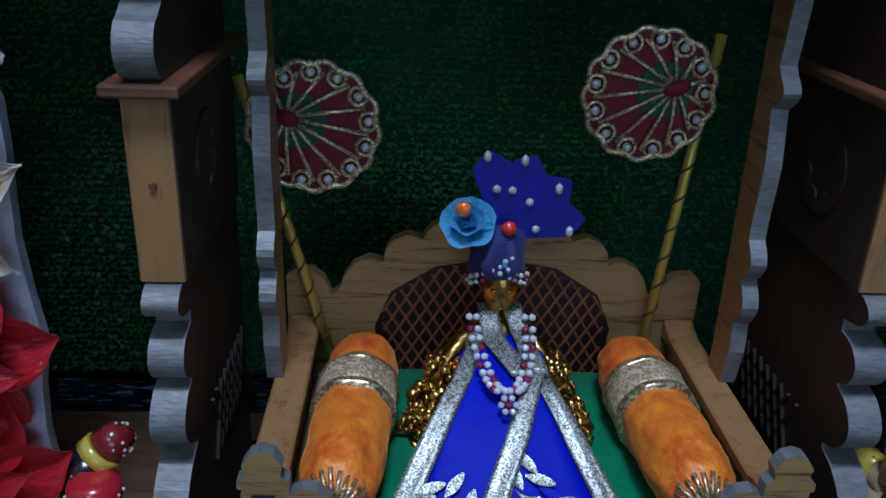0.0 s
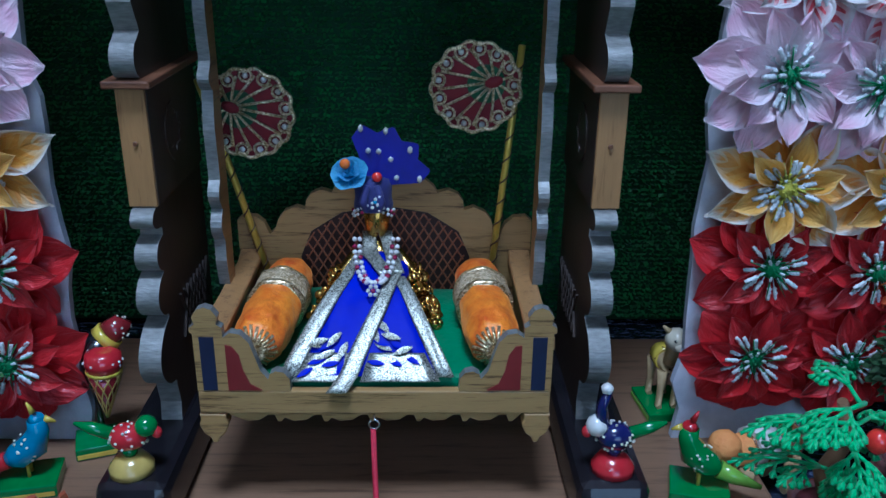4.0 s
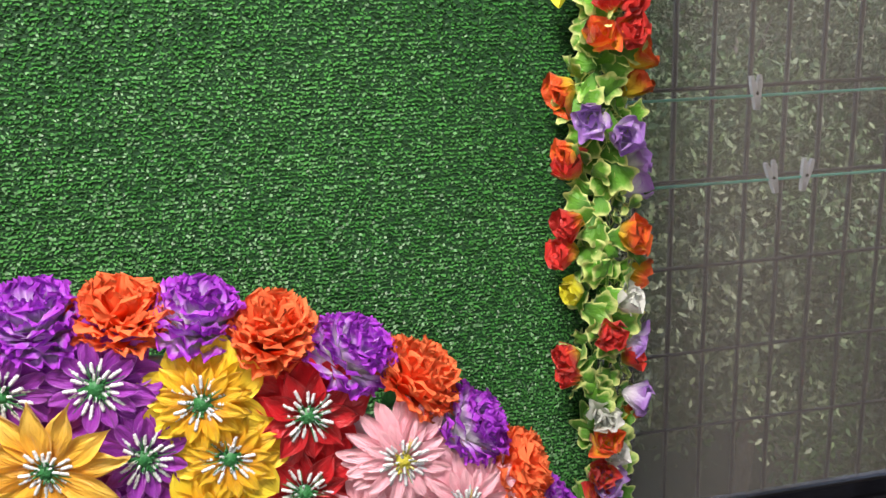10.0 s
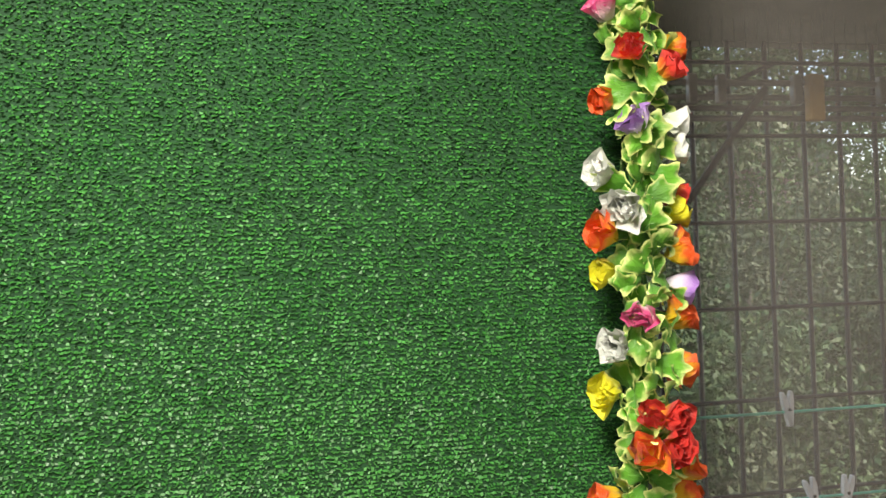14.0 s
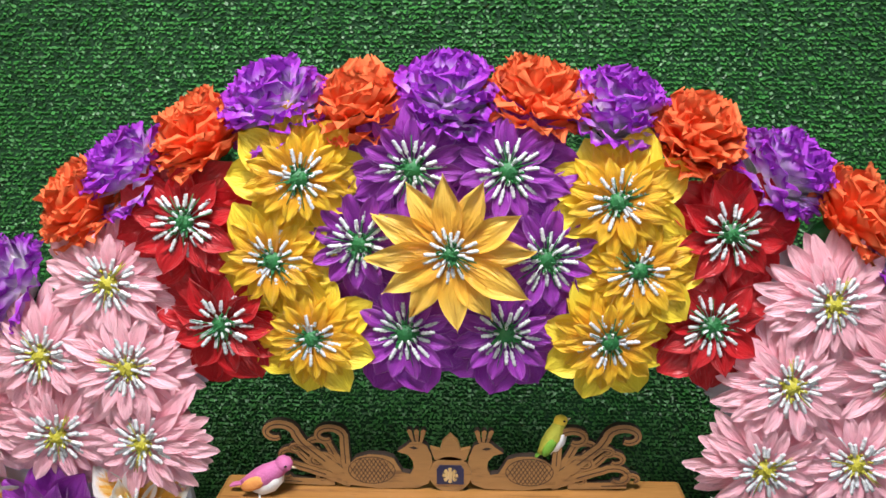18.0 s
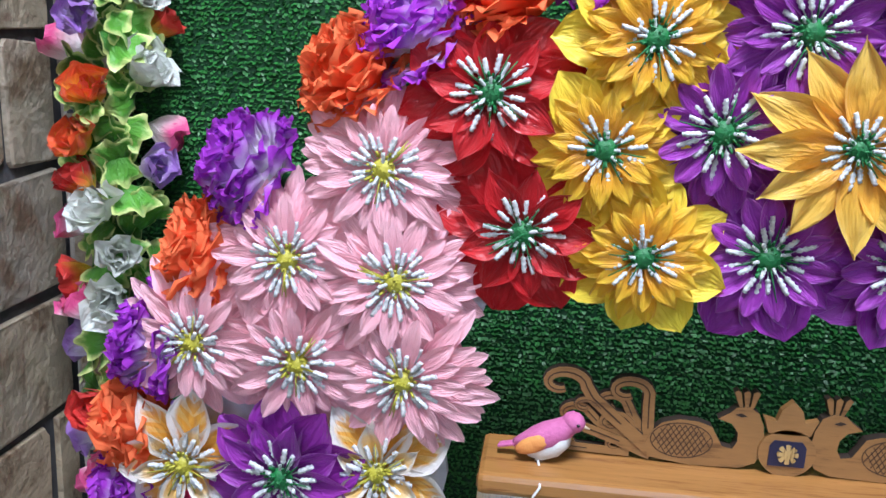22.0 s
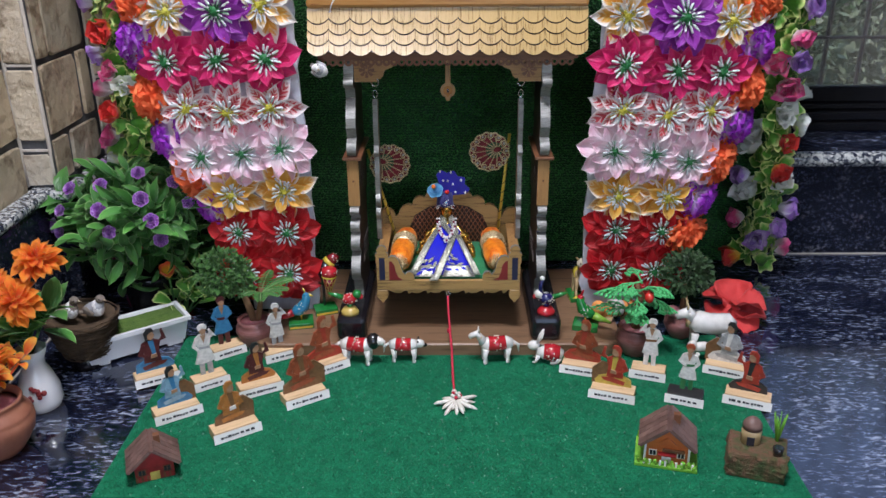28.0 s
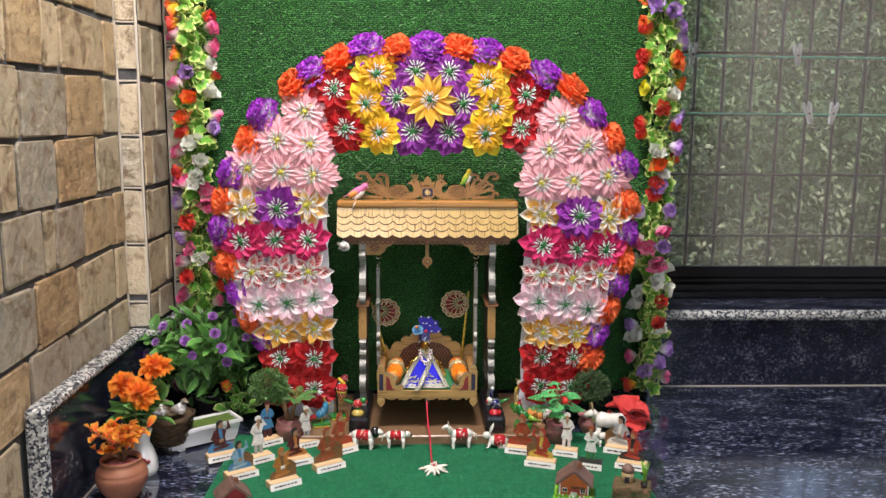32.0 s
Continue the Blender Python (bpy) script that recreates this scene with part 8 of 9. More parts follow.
for k in range(5):
    tg.append((tube([(-0.016 + 0.006 * k, 0, 0.0224), (-0.0148 + 0.006 * k, 0, 0.0224)], 0.0087 if k in (1, 2, 3) else 0.0078, 12), GLOSS["brown"]))
blend("toy_tiger", pose(0.248, -0.010, 0.0046, 0, 0, 200) @ Matrix.Translation((0, 0, 0.0)) @ Matrix.Scale(1.5, 4), tg, "orange and white striped toy tiger under the bonsai", "figurine")
# white cow with her calf
cw_ = [(four_legs(0.020, 0.030, 0.0045, 0.010), GLOSS["white"]), (tube([(-0.032, 0, 0.040), (-0.024, 0, 0.0435), (0.0, 0, 0.042), (0.018, 0, 0.045), (0.026, 0, 0.048)], [0.009, 0.0155, 0.015, 0.0155, 0.010], 16), GLOSS["white"]), (tube([(0.024, 0, 0.050), (0.032, 0, 0.058), (0.041, 0, 0.054), (0.047, 0, 0.050)], [0.009, 0.0085, 0.0065, 0.005], 12), GLOSS["white"]), (tube([(0.027, 0, 0.048), (0.030, 0, 0.036)], [0.008, 0.003], 8), GLOSS["tan"])]
for s in (-1, 1):
    cw_.append((tube([(0.033, s * 0.005, 0.065), (0.033, s * 0.009, 0.071), (0.035, s * 0.008, 0.076)], [0.002, 0.0016, 0.0005], 6), GLOSS["tan"]))
    cw_.append((ball(0.005, (0.030, s * 0.011, 0.060), (0.5, 1.2, 0.6), 1), GLOSS["white"]))
blend("cow_figurine", pose(0.365, -0.075, 0.0046, 0, 0, 172), cw_, "glossy white cow figurine standing on the mat", "figurine")
cf = [(four_legs(0.010, 0.014, 0.0024, 0.005), GLOSS["white"]), (tube([(-0.015, 0, 0.018), (0, 0, 0.020), (0.013, 0, 0.021)], [0.005, 0.0072, 0.006], 12), GLOSS["white"]), (tube([(0.012, 0, 0.022), (0.018, 0, 0.027), (0.024, 0, 0.025)], [0.0045, 0.0046, 0.003], 10), GLOSS["white"])]
blend("calf_figurine", pose(0.352, -0.100, 0.0046, 0, 0, 190), cf, "small white calf figurine beside the cow", "figurine")

# ---- cut-out figures on wooden blocks with paper labels ----
PINE = wood_mat("pale_pine_block", (0.60, 0.42, 0.24), (0.46, 0.30, 0.15), 0.55, (1, 10, 10), 0.8, 0)
PAPER = pbr("white_paper", (0.76, 0.75, 0.72), (0.70, 0.69, 0.66), 40, 0.7)
INK = pbr("black_ink", (0.02, 0.02, 0.025), (0.03, 0.03, 0.035), 90, 0.7)
PRINT = {k: pbr("printed_" + k, c, tuple(v * 0.6 for v in c), 210, 0.35, rand=0.15) for k, c in dict(
    maroon=(0.10, 0.022, 0.025), white=(0.76, 0.74, 0.70), blue=(0.05, 0.22, 0.42), sky=(0.25, 0.42, 0.55), orange=(0.50, 0.20, 0.05), rust=(0.34, 0.08, 0.035), yellow=(0.60, 0.44, 0.08), green=(0.04, 0.18, 0.06), grey=(0.42, 0.42, 0.42), dark=(0.03, 0.028, 0.03), skin=(0.42, 0.24, 0.14), red=(0.42, 0.05, 0.03), brown=(0.22, 0.11, 0.05)).items()}


def figure_pieces(shape, main, second, seed):
    """Printed pieces of one cut-out, in units of its height: (outline, finish), back to front."""
    r = random.Random(seed)
    up = r.random() < 0.5

    if shape == "stand":
        fl = r.uniform(0.15, 0.20)
        p = [([(-0.11, 0), (-0.03, 0), (-0.015, 0.34), (-0.11, 0.34)], second), ([(0.03, 0), (0.12, 0), (0.11, 0.34), (0.015, 0.34)], second),
             ([(-fl, 0.24), (-0.02, 0.22), (fl, 0.25), (0.12, 0.45), (0.10, 0.55), (0.145, 0.74), (0.06, 0.80), (-0.06, 0.80), (-0.145, 0.74), (-0.10, 0.55), (-0.12, 0.45)], main),
             ([(-0.10, 0.52), (0.10, 0.50), (0.105, 0.55), (-0.105, 0.57)], second if second != main else "brown"),
             ([(-0.05, 0.79), (0.05, 0.79), (0.0, 0.62)], "skin"),
             ([(-0.13, 0.76), (-0.21, 0.60), (-0.10, 0.46), (-0.07, 0.50), (-0.14, 0.60), (-0.09, 0.72)], main),
             ([(0.12, 0.76), (0.24, 0.70), (0.13, 0.88), (0.10, 0.85), (0.17, 0.72), (0.09, 0.70)] if up else [(0.13, 0.76), (0.20, 0.60), (0.05, 0.50), (0.04, 0.54), (0.13, 0.61), (0.09, 0.72)], main),
             (disc(0.0, 0.875, 0.058, 0.075, 14), "skin"),
             ([(-0.075, 0.89), (-0.085, 0.95), (-0.04, 1.0), (0.045, 1.0), (0.085, 0.945), (0.07, 0.89), (0.0, 0.925)], second if second not in ("grey", "green") else ("white" if second == "grey" else "rust"))]
    else:
        p = [([(-0.38, 0), (0.40, 0), (0.44, 0.08), (0.33, 0.21), (0.12, 0.28), (-0.16, 0.28), (-0.36, 0.17)], second),
             ([(-0.20, 0.03), (0.22, 0.10), (0.30, 0.17), (0.08, 0.20), (-0.24, 0.12)], main),
             ([(-0.19, 0.20), (0.18, 0.20), (0.15, 0.45), (0.20, 0.66), (0.07, 0.73), (-0.07, 0.73), (-0.20, 0.65), (-0.16, 0.45)], main),
             ([(-0.06, 0.72), (0.06, 0.72), (0.09, 0.30), (0.02, 0.30)], second),
             ([(-0.18, 0.66), (-0.29, 0.42), (-0.05, 0.28), (-0.03, 0.34), (-0.19, 0.43), (-0.11, 0.62)], main),
             ([(0.17, 0.66), (0.33, 0.70), (0.27, 0.94), (0.22, 0.92), (0.24, 0.76), (0.12, 0.60)] if up else [(0.18, 0.66), (0.28, 0.42), (0.06, 0.30), (0.05, 0.36), (0.18, 0.44), (0.11, 0.62)], main),
             (disc(0.01, 0.84, 0.082, 0.105, 14), "skin"),
             ([(-0.105, 0.74), (-0.12, 0.90), (-0.05, 1.0), (0.06, 1.0), (0.10, 0.92), (0.03, 0.93), (-0.05, 0.86), (-0.06, 0.74)], "dark" if main in ("maroon", "sky", "grey") else main),
             ([(-0.04, 0.30), (0.10, 0.32), (0.09, 0.40), (-0.03, 0.38)], "white" if main == "orange" else "skin")]
        if seed % 2:
            p.insert(0, ([(-0.05, 0), (0.50, 0), (0.50, 0.36), (0.30, 0.55), (0.05, 0.50)], "brown"))
    return p


def cutout(x, y, yaw, shape, h, main, second, label, w=0.056, base_mat=None, flip=1, seed=0):
    e = thing("cutout_figure", pose(x, y, 0.0046, 0, 0, yaw), label, "figurine", "cut-out figures on the mat")
    part("base_block", box(-w / 2, w / 2, -0.011, 0.012, 0, 0.012, 0.0008), base_mat or PINE, e)
    bm, mats = bmesh.new(), []
    for k, (pts, mt) in enumerate(figure_pieces(shape, main, second, seed)):
        if PRINT[mt] not in mats:
            mats.append(PRINT[mt])
        n = len(bm.faces)
        plate([(px * flip * h, pz * h) for px, pz in pts], 0.0030, bm, Matrix.Translation((0, 0.004 - 0.0003 * k, 0.0121)))
        bm.faces.ensure_lookup_table()
        for f in bm.faces[n:]:
            f.material_index = mats.index(PRINT[mt])
    ob = part("cutout_board", bm, mats[0], e)
    for mt in mats[1:]:
        ob.data.materials.append(mt)
    tilt = pose(0, -0.0162, 0.0004, -16, 0, 0)
    part("paper_label", box(-w / 2 - 0.002, w / 2 + 0.002, -0.0003, 0.0003, 0, 0.0112, 0, None, tilt), PAPER, e, "white paper label")
    rr = random.Random(int(abs(x * 1000) + abs(y * 3000)))
    px = -w / 2 + 0.006
    while px < w / 2 - 0.009:
        ln = rr.uniform(0.0022, 0.0048)
        part("ink_bar", box(px, px + ln, -0.0008, -0.0005, rr.uniform(0.0040, 0.0048), rr.uniform(0.0064, 0.0074), 0, None, tilt), INK, e)
        px += ln + rr.choice((0.0006, 0.0008, 0.0022))
    return e


CUTS = [
    (-0.392, -0.150, 22, "seat", 0.062, "maroon", "blue", "dark maroon seated cut-out figure on labelled block"),
    (-0.318, -0.160, 26, "stand", 0.074, "white", "grey", "white robed cut-out figure standing on labelled block"),
    (-0.315, -0.078, 26, "stand", 0.074, "blue", "maroon", "blue tunic cut-out figure standing on labelled block"),
    (-0.238, -0.088, 20, "stand", 0.068, "white", "grey", "white dressed cut-out figure standing on labelled block"),
    (-0.248, -0.176, 20, "seat", 0.056, "maroon", "orange", "maroon and orange seated cut-out figure on block"),
    (-0.168, -0.122, 26, "seat", 0.066, "rust", "red", "rust red seated cut-out figure on labelled block"),
    (-0.186, -0.198, 24, "seat", 0.066, "rust", "brown", "reddish brown seated cut-out figure on labelled block"),
    (-0.340, -0.232, 24, "seat", 0.054, "sky", "blue", "pale blue seated cut-out figure on labelled block"),
    (-0.258, -0.270, 24, "seat", 0.056, "orange", "brown", "ochre orange seated cut-out figure on labelled block"),
    (0.182, -0.128, -10, "seat", 0.062, "rust", "red", "rust red seated cut-out figure on labelled block"),
    (0.212, -0.190, -12, "seat", 0.058, "red", "yellow", "red and yellow seated cut-out figure on labelled block"),
    (0.268, -0.140, -12, "stand", 0.070, "white", "white", "plain white cut-out figure standing on labelled block"),
    (0.302, -0.200, -14, "stand", 0.066, "white", "green", "white and green cut-out figure on dark block"),
    (0.375, -0.132, -16, "seat", 0.060, "grey", "white", "pale grey seated cut-out figure on labelled block"),
    (0.380, -0.205, -16, "seat", 0.058, "red", "dark", "dark and red seated cut-out figure on labelled block"),
]
for x, y, yaw, shape, h, a, b, lab in CUTS:
    cutout(x, y, yaw + (9 if x < 0 else -7), shape, h, a, b, lab, 0.055 if shape == "seat" else 0.044, PRINT["dark"] if "dark block" in lab else None, -1 if x > 0 else 1, int(-x * 500 - y * 900) % 97)

# ---- model houses ----
BRICKRED = pbr("painted_brick_red", (0.34, 0.02, 0.025), (0.18, 0.012, 0.014), 90, 0.35, bump=0.4)
ROOFTILE = pbr("brown_clay_shingle", (0.10, 0.055, 0.045), (0.20, 0.12, 0.10), 70, 0.5, bump=0.5, rand=0.5)
ORANGEWALL = pbr("orange_painted_wall", (0.58, 0.15, 0.03), (0.42, 0.10, 0.025), 60, 0.3, coat=0.4)
DARKPANE = pbr("dark_window_pane", (0.02, 0.022, 0.03), (0.03, 0.03, 0.04), 60, 0.15)
MOSS = pbr("dry_moss", (0.17, 0.075, 0.045), (0.04, 0.075, 0.02), 130, 0.9, bump=1.0, bscale=260, dist=0.004)
FENCEGREEN = pbr("bright_green_moss", (0.10, 0.34, 0.02), (0.2, 0.46, 0.04), 160, 0.8, bump=1.0, bscale=300)


def hut(x, y, yaw, wall, label, big):
    s = 1.15 if big else 1.0
    e = thing("model_house", pose(x, y, 0.0046, 0, 0, yaw) @ Matrix.Scale(0.86, 4), label, "model house", "model houses on the mat")
    w, d, h = 0.024 * s, 0.020 * s, 0.026 * s
    z0 = 0.0052 if big else 0.0
    if big:
        part("base", box(-0.040, 0.040, -0.031, 0.031, 0, 0.005, 0.001), FENCEGREEN, e)
    part("wall", plate([(-w, z0), (w, z0), (w, z0 + h), (0, z0 + h + 0.020 * s), (-w, z0 + h)], 2 * d, None, Matrix.Translation((0, -d, 0))), wall, e)
    for sg in (-1, 1):
        slope = math.atan2(0.020 * s, w)
        L = math.hypot(w, 0.020 * s) + 0.009
        rm = Matrix.Translation((0, 0, z0 + h + 0.0215 * s)) @ Matrix.Rotation(sg * slope, 4, "Y")
        r = part("roof_slope", box(0 if sg > 0 else -L, L if sg > 0 else 0, -d - 0.008, d + 0.006, -0.001, 0.0015, 0, None, rm), ROOFTILE, e)
        for k in range(4):
            a, b_ = sorted((sg * (0.001 + L * k / 4), sg * (L * (k + 1) / 4 + 0.0012)))
            for j in range(5):
                y0 = -d - 0.008 + (2 * d + 0.014) * j / 5
                part("shingle", box(a, b_, y0 + 0.0004, y0 + (2 * d + 0.014) / 5 - 0.0004, 0.0016, 0.0030 + 0.0003 * (3 - k), 0, None, rm), ROOFTILE, r)
    part("chimney", box(0.004 * s, 0.012 * s, -0.004, 0.004, z0 + h + 0.010 * s, z0 + h + 0.029 * s, 0.0006), DARKWOOD, e)
    part("door", box(-0.006, 0.006, -d - 0.0012, -d - 0.0002, z0 + 0.001, z0 + 0.013, 0), PAPER if big else GLOSS["gold"], e, "pale painted door")
    for sx in (-1, 1):
        win_ = part("window", box(sx * 0.0155 * s - 0.005, sx * 0.0155 * s + 0.005, -d - 0.0010, -d - 0.0002, z0 + 0.010, z0 + 0.019), PAPER if big else DARKWOOD, e)
        part("pane", box(sx * 0.0155 * s - 0.0038, sx * 0.0155 * s - 0.0004, -d - 0.0015, -d - 0.0011, z0 + 0.0112, z0 + 0.0178), DARKPANE, win_)
        part("pane", box(sx * 0.0155 * s + 0.0004, sx * 0.0155 * s + 0.0038, -d - 0.0015, -d - 0.0011, z0 + 0.0112, z0 + 0.0178), DARKPANE, win_)
    if big:
        for sx in (-1, 1):
            part("corner_post", box(sx * w - 0.0014, sx * w + 0.0014, -d - 0.0016, -d + 0.0012, z0, z0 + h), PAPER, e)
        part("awning", box(-0.011, 0.011, -d - 0.007, -d, z0 + 0.0145, z0 + 0.0162, 0, None, pose(0, 0, 0)), BRICKRED, e, "small red awning over the door")
        part("gable_trim", plate([(-0.012, z0 + h), (0, z0 + h + 0.010), (0.012, z0 + h), (0.009, z0 + h), (0, z0 + h + 0.0075), (-0.009, z0 + h)], 0.002, None, Matrix.Translation((0, -d - 0.0024, 0))), ORANGEWALL, e)
        part("window_box", box(-0.006, 0.022, -d - 0.004, -d - 0.0016, z0 + 0.019, z0 + 0.0235), DARKWOOD, e)
        for k in range(11):
            part("picket", box(-0.036 + 0.0068 * k, -0.0335 + 0.0068 * k, -0.0305, -0.029, 0.0051, 0.0125), PAPER if k % 3 else GLOSS["lightgreen"], e)
        tf = bmesh.new()
        rr = random.Random(4)
        for k in range(60):
            bx, by = rr.uniform(-0.038, 0.038), rr.choice((-0.027, 0.027)) + rr.uniform(-0.003, 0.003)
            ball(rr.uniform(0.0015, 0.0032), (bx, by, 0.006 + rr.uniform(0, 0.006)), (1, 1, 1.4), 1, tf)
        tagged(part("garden_moss", tf, FENCEGREEN, e), kind="stuff")
    else:
        for k in range(14):
            part("plank", box(-0.0238 + 0.0034 * k, -0.0212 + 0.0034 * k, -d - 0.0008, -d - 0.0001, 0.0005, 0.0085), BRICKRED if k % 2 else DARKWOOD, e)


hut(-0.330, -0.345, 22, BRICKRED, "small red model house with brown shingled roof", False)
hut(0.250, -0.318, -14, ORANGEWALL, "orange model cottage with green fence and grey-brown roof", True)
mf = thing("model_well", pose(0.344, -0.340, 0.0046, 0, 0, -18), "mossy model hillock with a small tan tower", "model")
hb = box(-0.031, 0.031, -0.024, 0.024, 0, 0.030, 0.003)
bmesh.ops.subdivide_edges(hb, edges=hb.edges[:], cuts=4, use_grid_fill=True)
for v in hb.verts:
    if v.co.z > 0.002:
        q = noise.noise(v.co * 130)
        v.co += Vector((q * 0.003, noise.noise(v.co * 90 + Vector((3, 1, 2))) * 0.003, q * 0.004))
part("mound", hb, MOSS, mf)
part("tower", lathe([(0.011, 0.030), (0.011, 0.046), (0.0095, 0.048)], 14, None, pose(-0.008, 0.006, 0)), GLOSS["tan"], mf)
part("tower_roof", lathe([(0.0108, 0.0482), (0.0104, 0.054), (0.007, 0.059), (0.002, 0.062)], 14, None, pose(-0.008, 0.006, 0)), ROOFTILE, mf)
part("tower_door", box(-0.0125, -0.0045, -0.0062, -0.0042, 0.032, 0.042), DARKPANE, mf)
part("tub", lathe([(0.005, 0.030), (0.006, 0.040), (0.0045, 0.0405)], 12, None, pose(0.020, -0.012, 0)), GLOSS["black"], mf)
gb = bmesh.new()
for k in range(14):
    a = rnd.uniform(0, 6.28)
    tube([(0.020, 0.014, 0.028), (0.020 + 0.004 * math.cos(a), 0.014 + 0.004 * math.sin(a), 0.050), (0.020 + 0.007 * math.cos(a), 0.014 + 0.007 * math.sin(a), 0.066)], [0.0012, 0.001, 0.0003], 4, gb)
tagged(part("grass_tuft", gb, FENCEGREEN, mf), kind="stuff")

# ---- clay pot with autumn sprigs, white vase with marigolds ----
CLAY = pbr("terracotta", (0.33, 0.13, 0.075), (0.24, 0.085, 0.05), 40, 0.55, bump=0.4, bscale=120)
PINKSAND = pbr("pink_glitter_sand", (0.52, 0.16, 0.20), (0.62, 0.26, 0.28), 300, 0.35, bump=0.6)
PORCELAIN = pbr("white_porcelain", (0.76, 0.77, 0.78), (0.70, 0.71, 0.73), 20, 0.12, coat=0.6)
LEAFDARK = petal_mat("glossy_green_leaf", (0.040, 0.17, 0.030), (0.115, 0.36, 0.065), (0.38, 0.62, 0.24), 0.84, rough=0.2, mid=(0.080, 0.28, 0.055), rand=0.6)
LEAFAUT = petal_mat("autumn_leaf", (0.78, 0.09, 0.015), (0.88, 0.38, 0.035), (0.90, 0.54, 0.06), 0.8, rough=0.5, mid=(0.84, 0.17, 0.02), rand=0.4, thin=0.4)
MARIGOLD = petal_mat("marigold_cloth", (0.86, 0.11, 0.008), (0.97, 0.34, 0.025), (0.97, 0.50, 0.06), 0.85, rough=0.55, mid=(0.90, 0.17, 0.012), rand=0.3, thin=0.45)
VIOLETROSE = petal_mat("violet_rose_foam", (0.15, 0.025, 0.28), (0.40, 0.11, 0.58), (0.80, 0.64, 0.90), 0.82, rough=0.5, rand=0.3)
TWIG = pbr("brown_twig", (0.14, 0.07, 0.03), (0.2, 0.11, 0.05), 60, 0.8, bump=0.5)


def sprays(e, mesh, n, origin, spread, height, seed, lean=(0, 0), scale=(0.8, 1.2), up=0.5, name="leaf", stem=None, per=7):
    """Stems that arch out of one point and carry leaves along them."""
    rr = random.Random(seed)
    for k in range(n):
        a = 2 * math.pi * (k + rr.uniform(-0.4, 0.4)) / n
        s = spread * math.sqrt(rr.uniform(0.05, 1.0))
        h = height * rr.uniform(0.55, 1.0) * (1 - 0.35 * s / spread)
        tip = Vector((origin[0] + s * math.cos(a) + lean[0], origin[1] + s * math.sin(a) + lean[1], origin[2] + h))
        o = Vector(origin)
        mid = o * 0.5 + tip * 0.5 + Vector((0, 0, h * 0.18))
        pts = [o, o * 0.6 + mid * 0.4, mid, tip]
        part("stem", tube(pts, [0.0014, 0.0012, 0.001, 0.0006], 5), stem or STEM, e)
        for j in range(per):
            u = 0.35 + 0.65 * (j + 0.5) / per
            p = (o * (1 - u) ** 2 + mid * 2 * u * (1 - u) + tip * u * u)
            yaw = rr.uniform(0, 360)
            m = pose(p.x, p.y, p.z, 0, 0, yaw) @ pose(0, 0, 0, rr.uniform(-10, 60) * up * 2, rr.uniform(-25, 25), 0) @ Matrix.Scale(rr.uniform(*scale), 4)
            share(name, mesh, e, m)


def leaf_mesh(name, L, W, mt, shape="point", cup=0.004, droop=0.008, lift=0.006):
    ob = link(name, petal(L, W, 0.0, lift, droop, cup, shape, 0.001, 4, 5), mt)
    me = ob.data
    bpy.data.objects.remove(ob)
    return me


pot = thing("clay_pot", pose(-0.526, -0.301, 0.0) @ Matrix.Scale(0.75, 4), "round terracotta pot with ridged shoulder standing on granite", "pot")
part("body", lathe([(0.030, 0.0), (0.033, 0.003), (0.044, 0.018), (0.054, 0.036), (0.0575, 0.052), (0.0565, 0.061), (0.0545, 0.063), (0.0555, 0.066), (0.053, 0.071), (0.046, 0.079), (0.043, 0.083), (0.0445, 0.088), (0.0455, 0.092), (0.044, 0.0945), (0.040, 0.092), (0.038, 0.084)], 36, cap=False), CLAY, pot)
part("filling", lathe([(0.0385, 0.080), (0.020, 0.084), (0.002, 0.085)], 24), PINKSAND, pot, "pink sand filling")
AUT = leaf_mesh("autumn_leaf", 0.021, 0.012, LEAFAUT, "round")
sprig = thing("autumn_sprig", pose(-0.522, -0.301, 0.062) @ Matrix.Scale(0.90, 4), "orange and yellow artificial autumn sprigs in clay pot", "plant")
sprays(sprig, AUT, 17, (0, 0, 0), 0.058, 0.105, 31, (-0.008, 0.0), (0.8, 1.3), 0.5, "leaf", TWIG, 6)
vase = thing("white_vase", pose(-0.520, -0.208, 0.0), "white porcelain vase with pink flower print on granite", "vase")
part("body", lathe([(0.020, 0), (0.024, 0.003), (0.027, 0.012), (0.0255, 0.030), (0.019, 0.050), (0.0135, 0.062), (0.014, 0.070), (0.019, 0.084), (0.018, 0.085), (0.013, 0.071)], 30, cap=False), PORCELAIN, vase)
pr = bmesh.new()
for k in range(9):
    a = radians(-70 + rnd.uniform(-22, 22))
    z = 0.022 + rnd.uniform(-0.010, 0.012)
    r = 0.0272 - max(0, z - 0.012) * 0.18
    ball(rnd.uniform(0.0030, 0.0046), (r * math.cos(a), r * math.sin(a), z + 0.008), (0.9, 0.9, 0.9), 1, pr)
part("printed_flower", pr, MAROON, vase, "pink flower print")
part("base_cap", lathe([(0.019, -0.0), (0.019, 0.002)], 20), PORCELAIN, vase)
MARI = leaf_mesh("petal", 0.020, 0.0085, MARIGOLD, "strap", 0.002, 0.003, 0.003)
bouquet = thing("marigold_bouquet", pose(-0.520, -0.208, 0.075), "orange artificial marigolds with green leaves in white vase", "flowers")


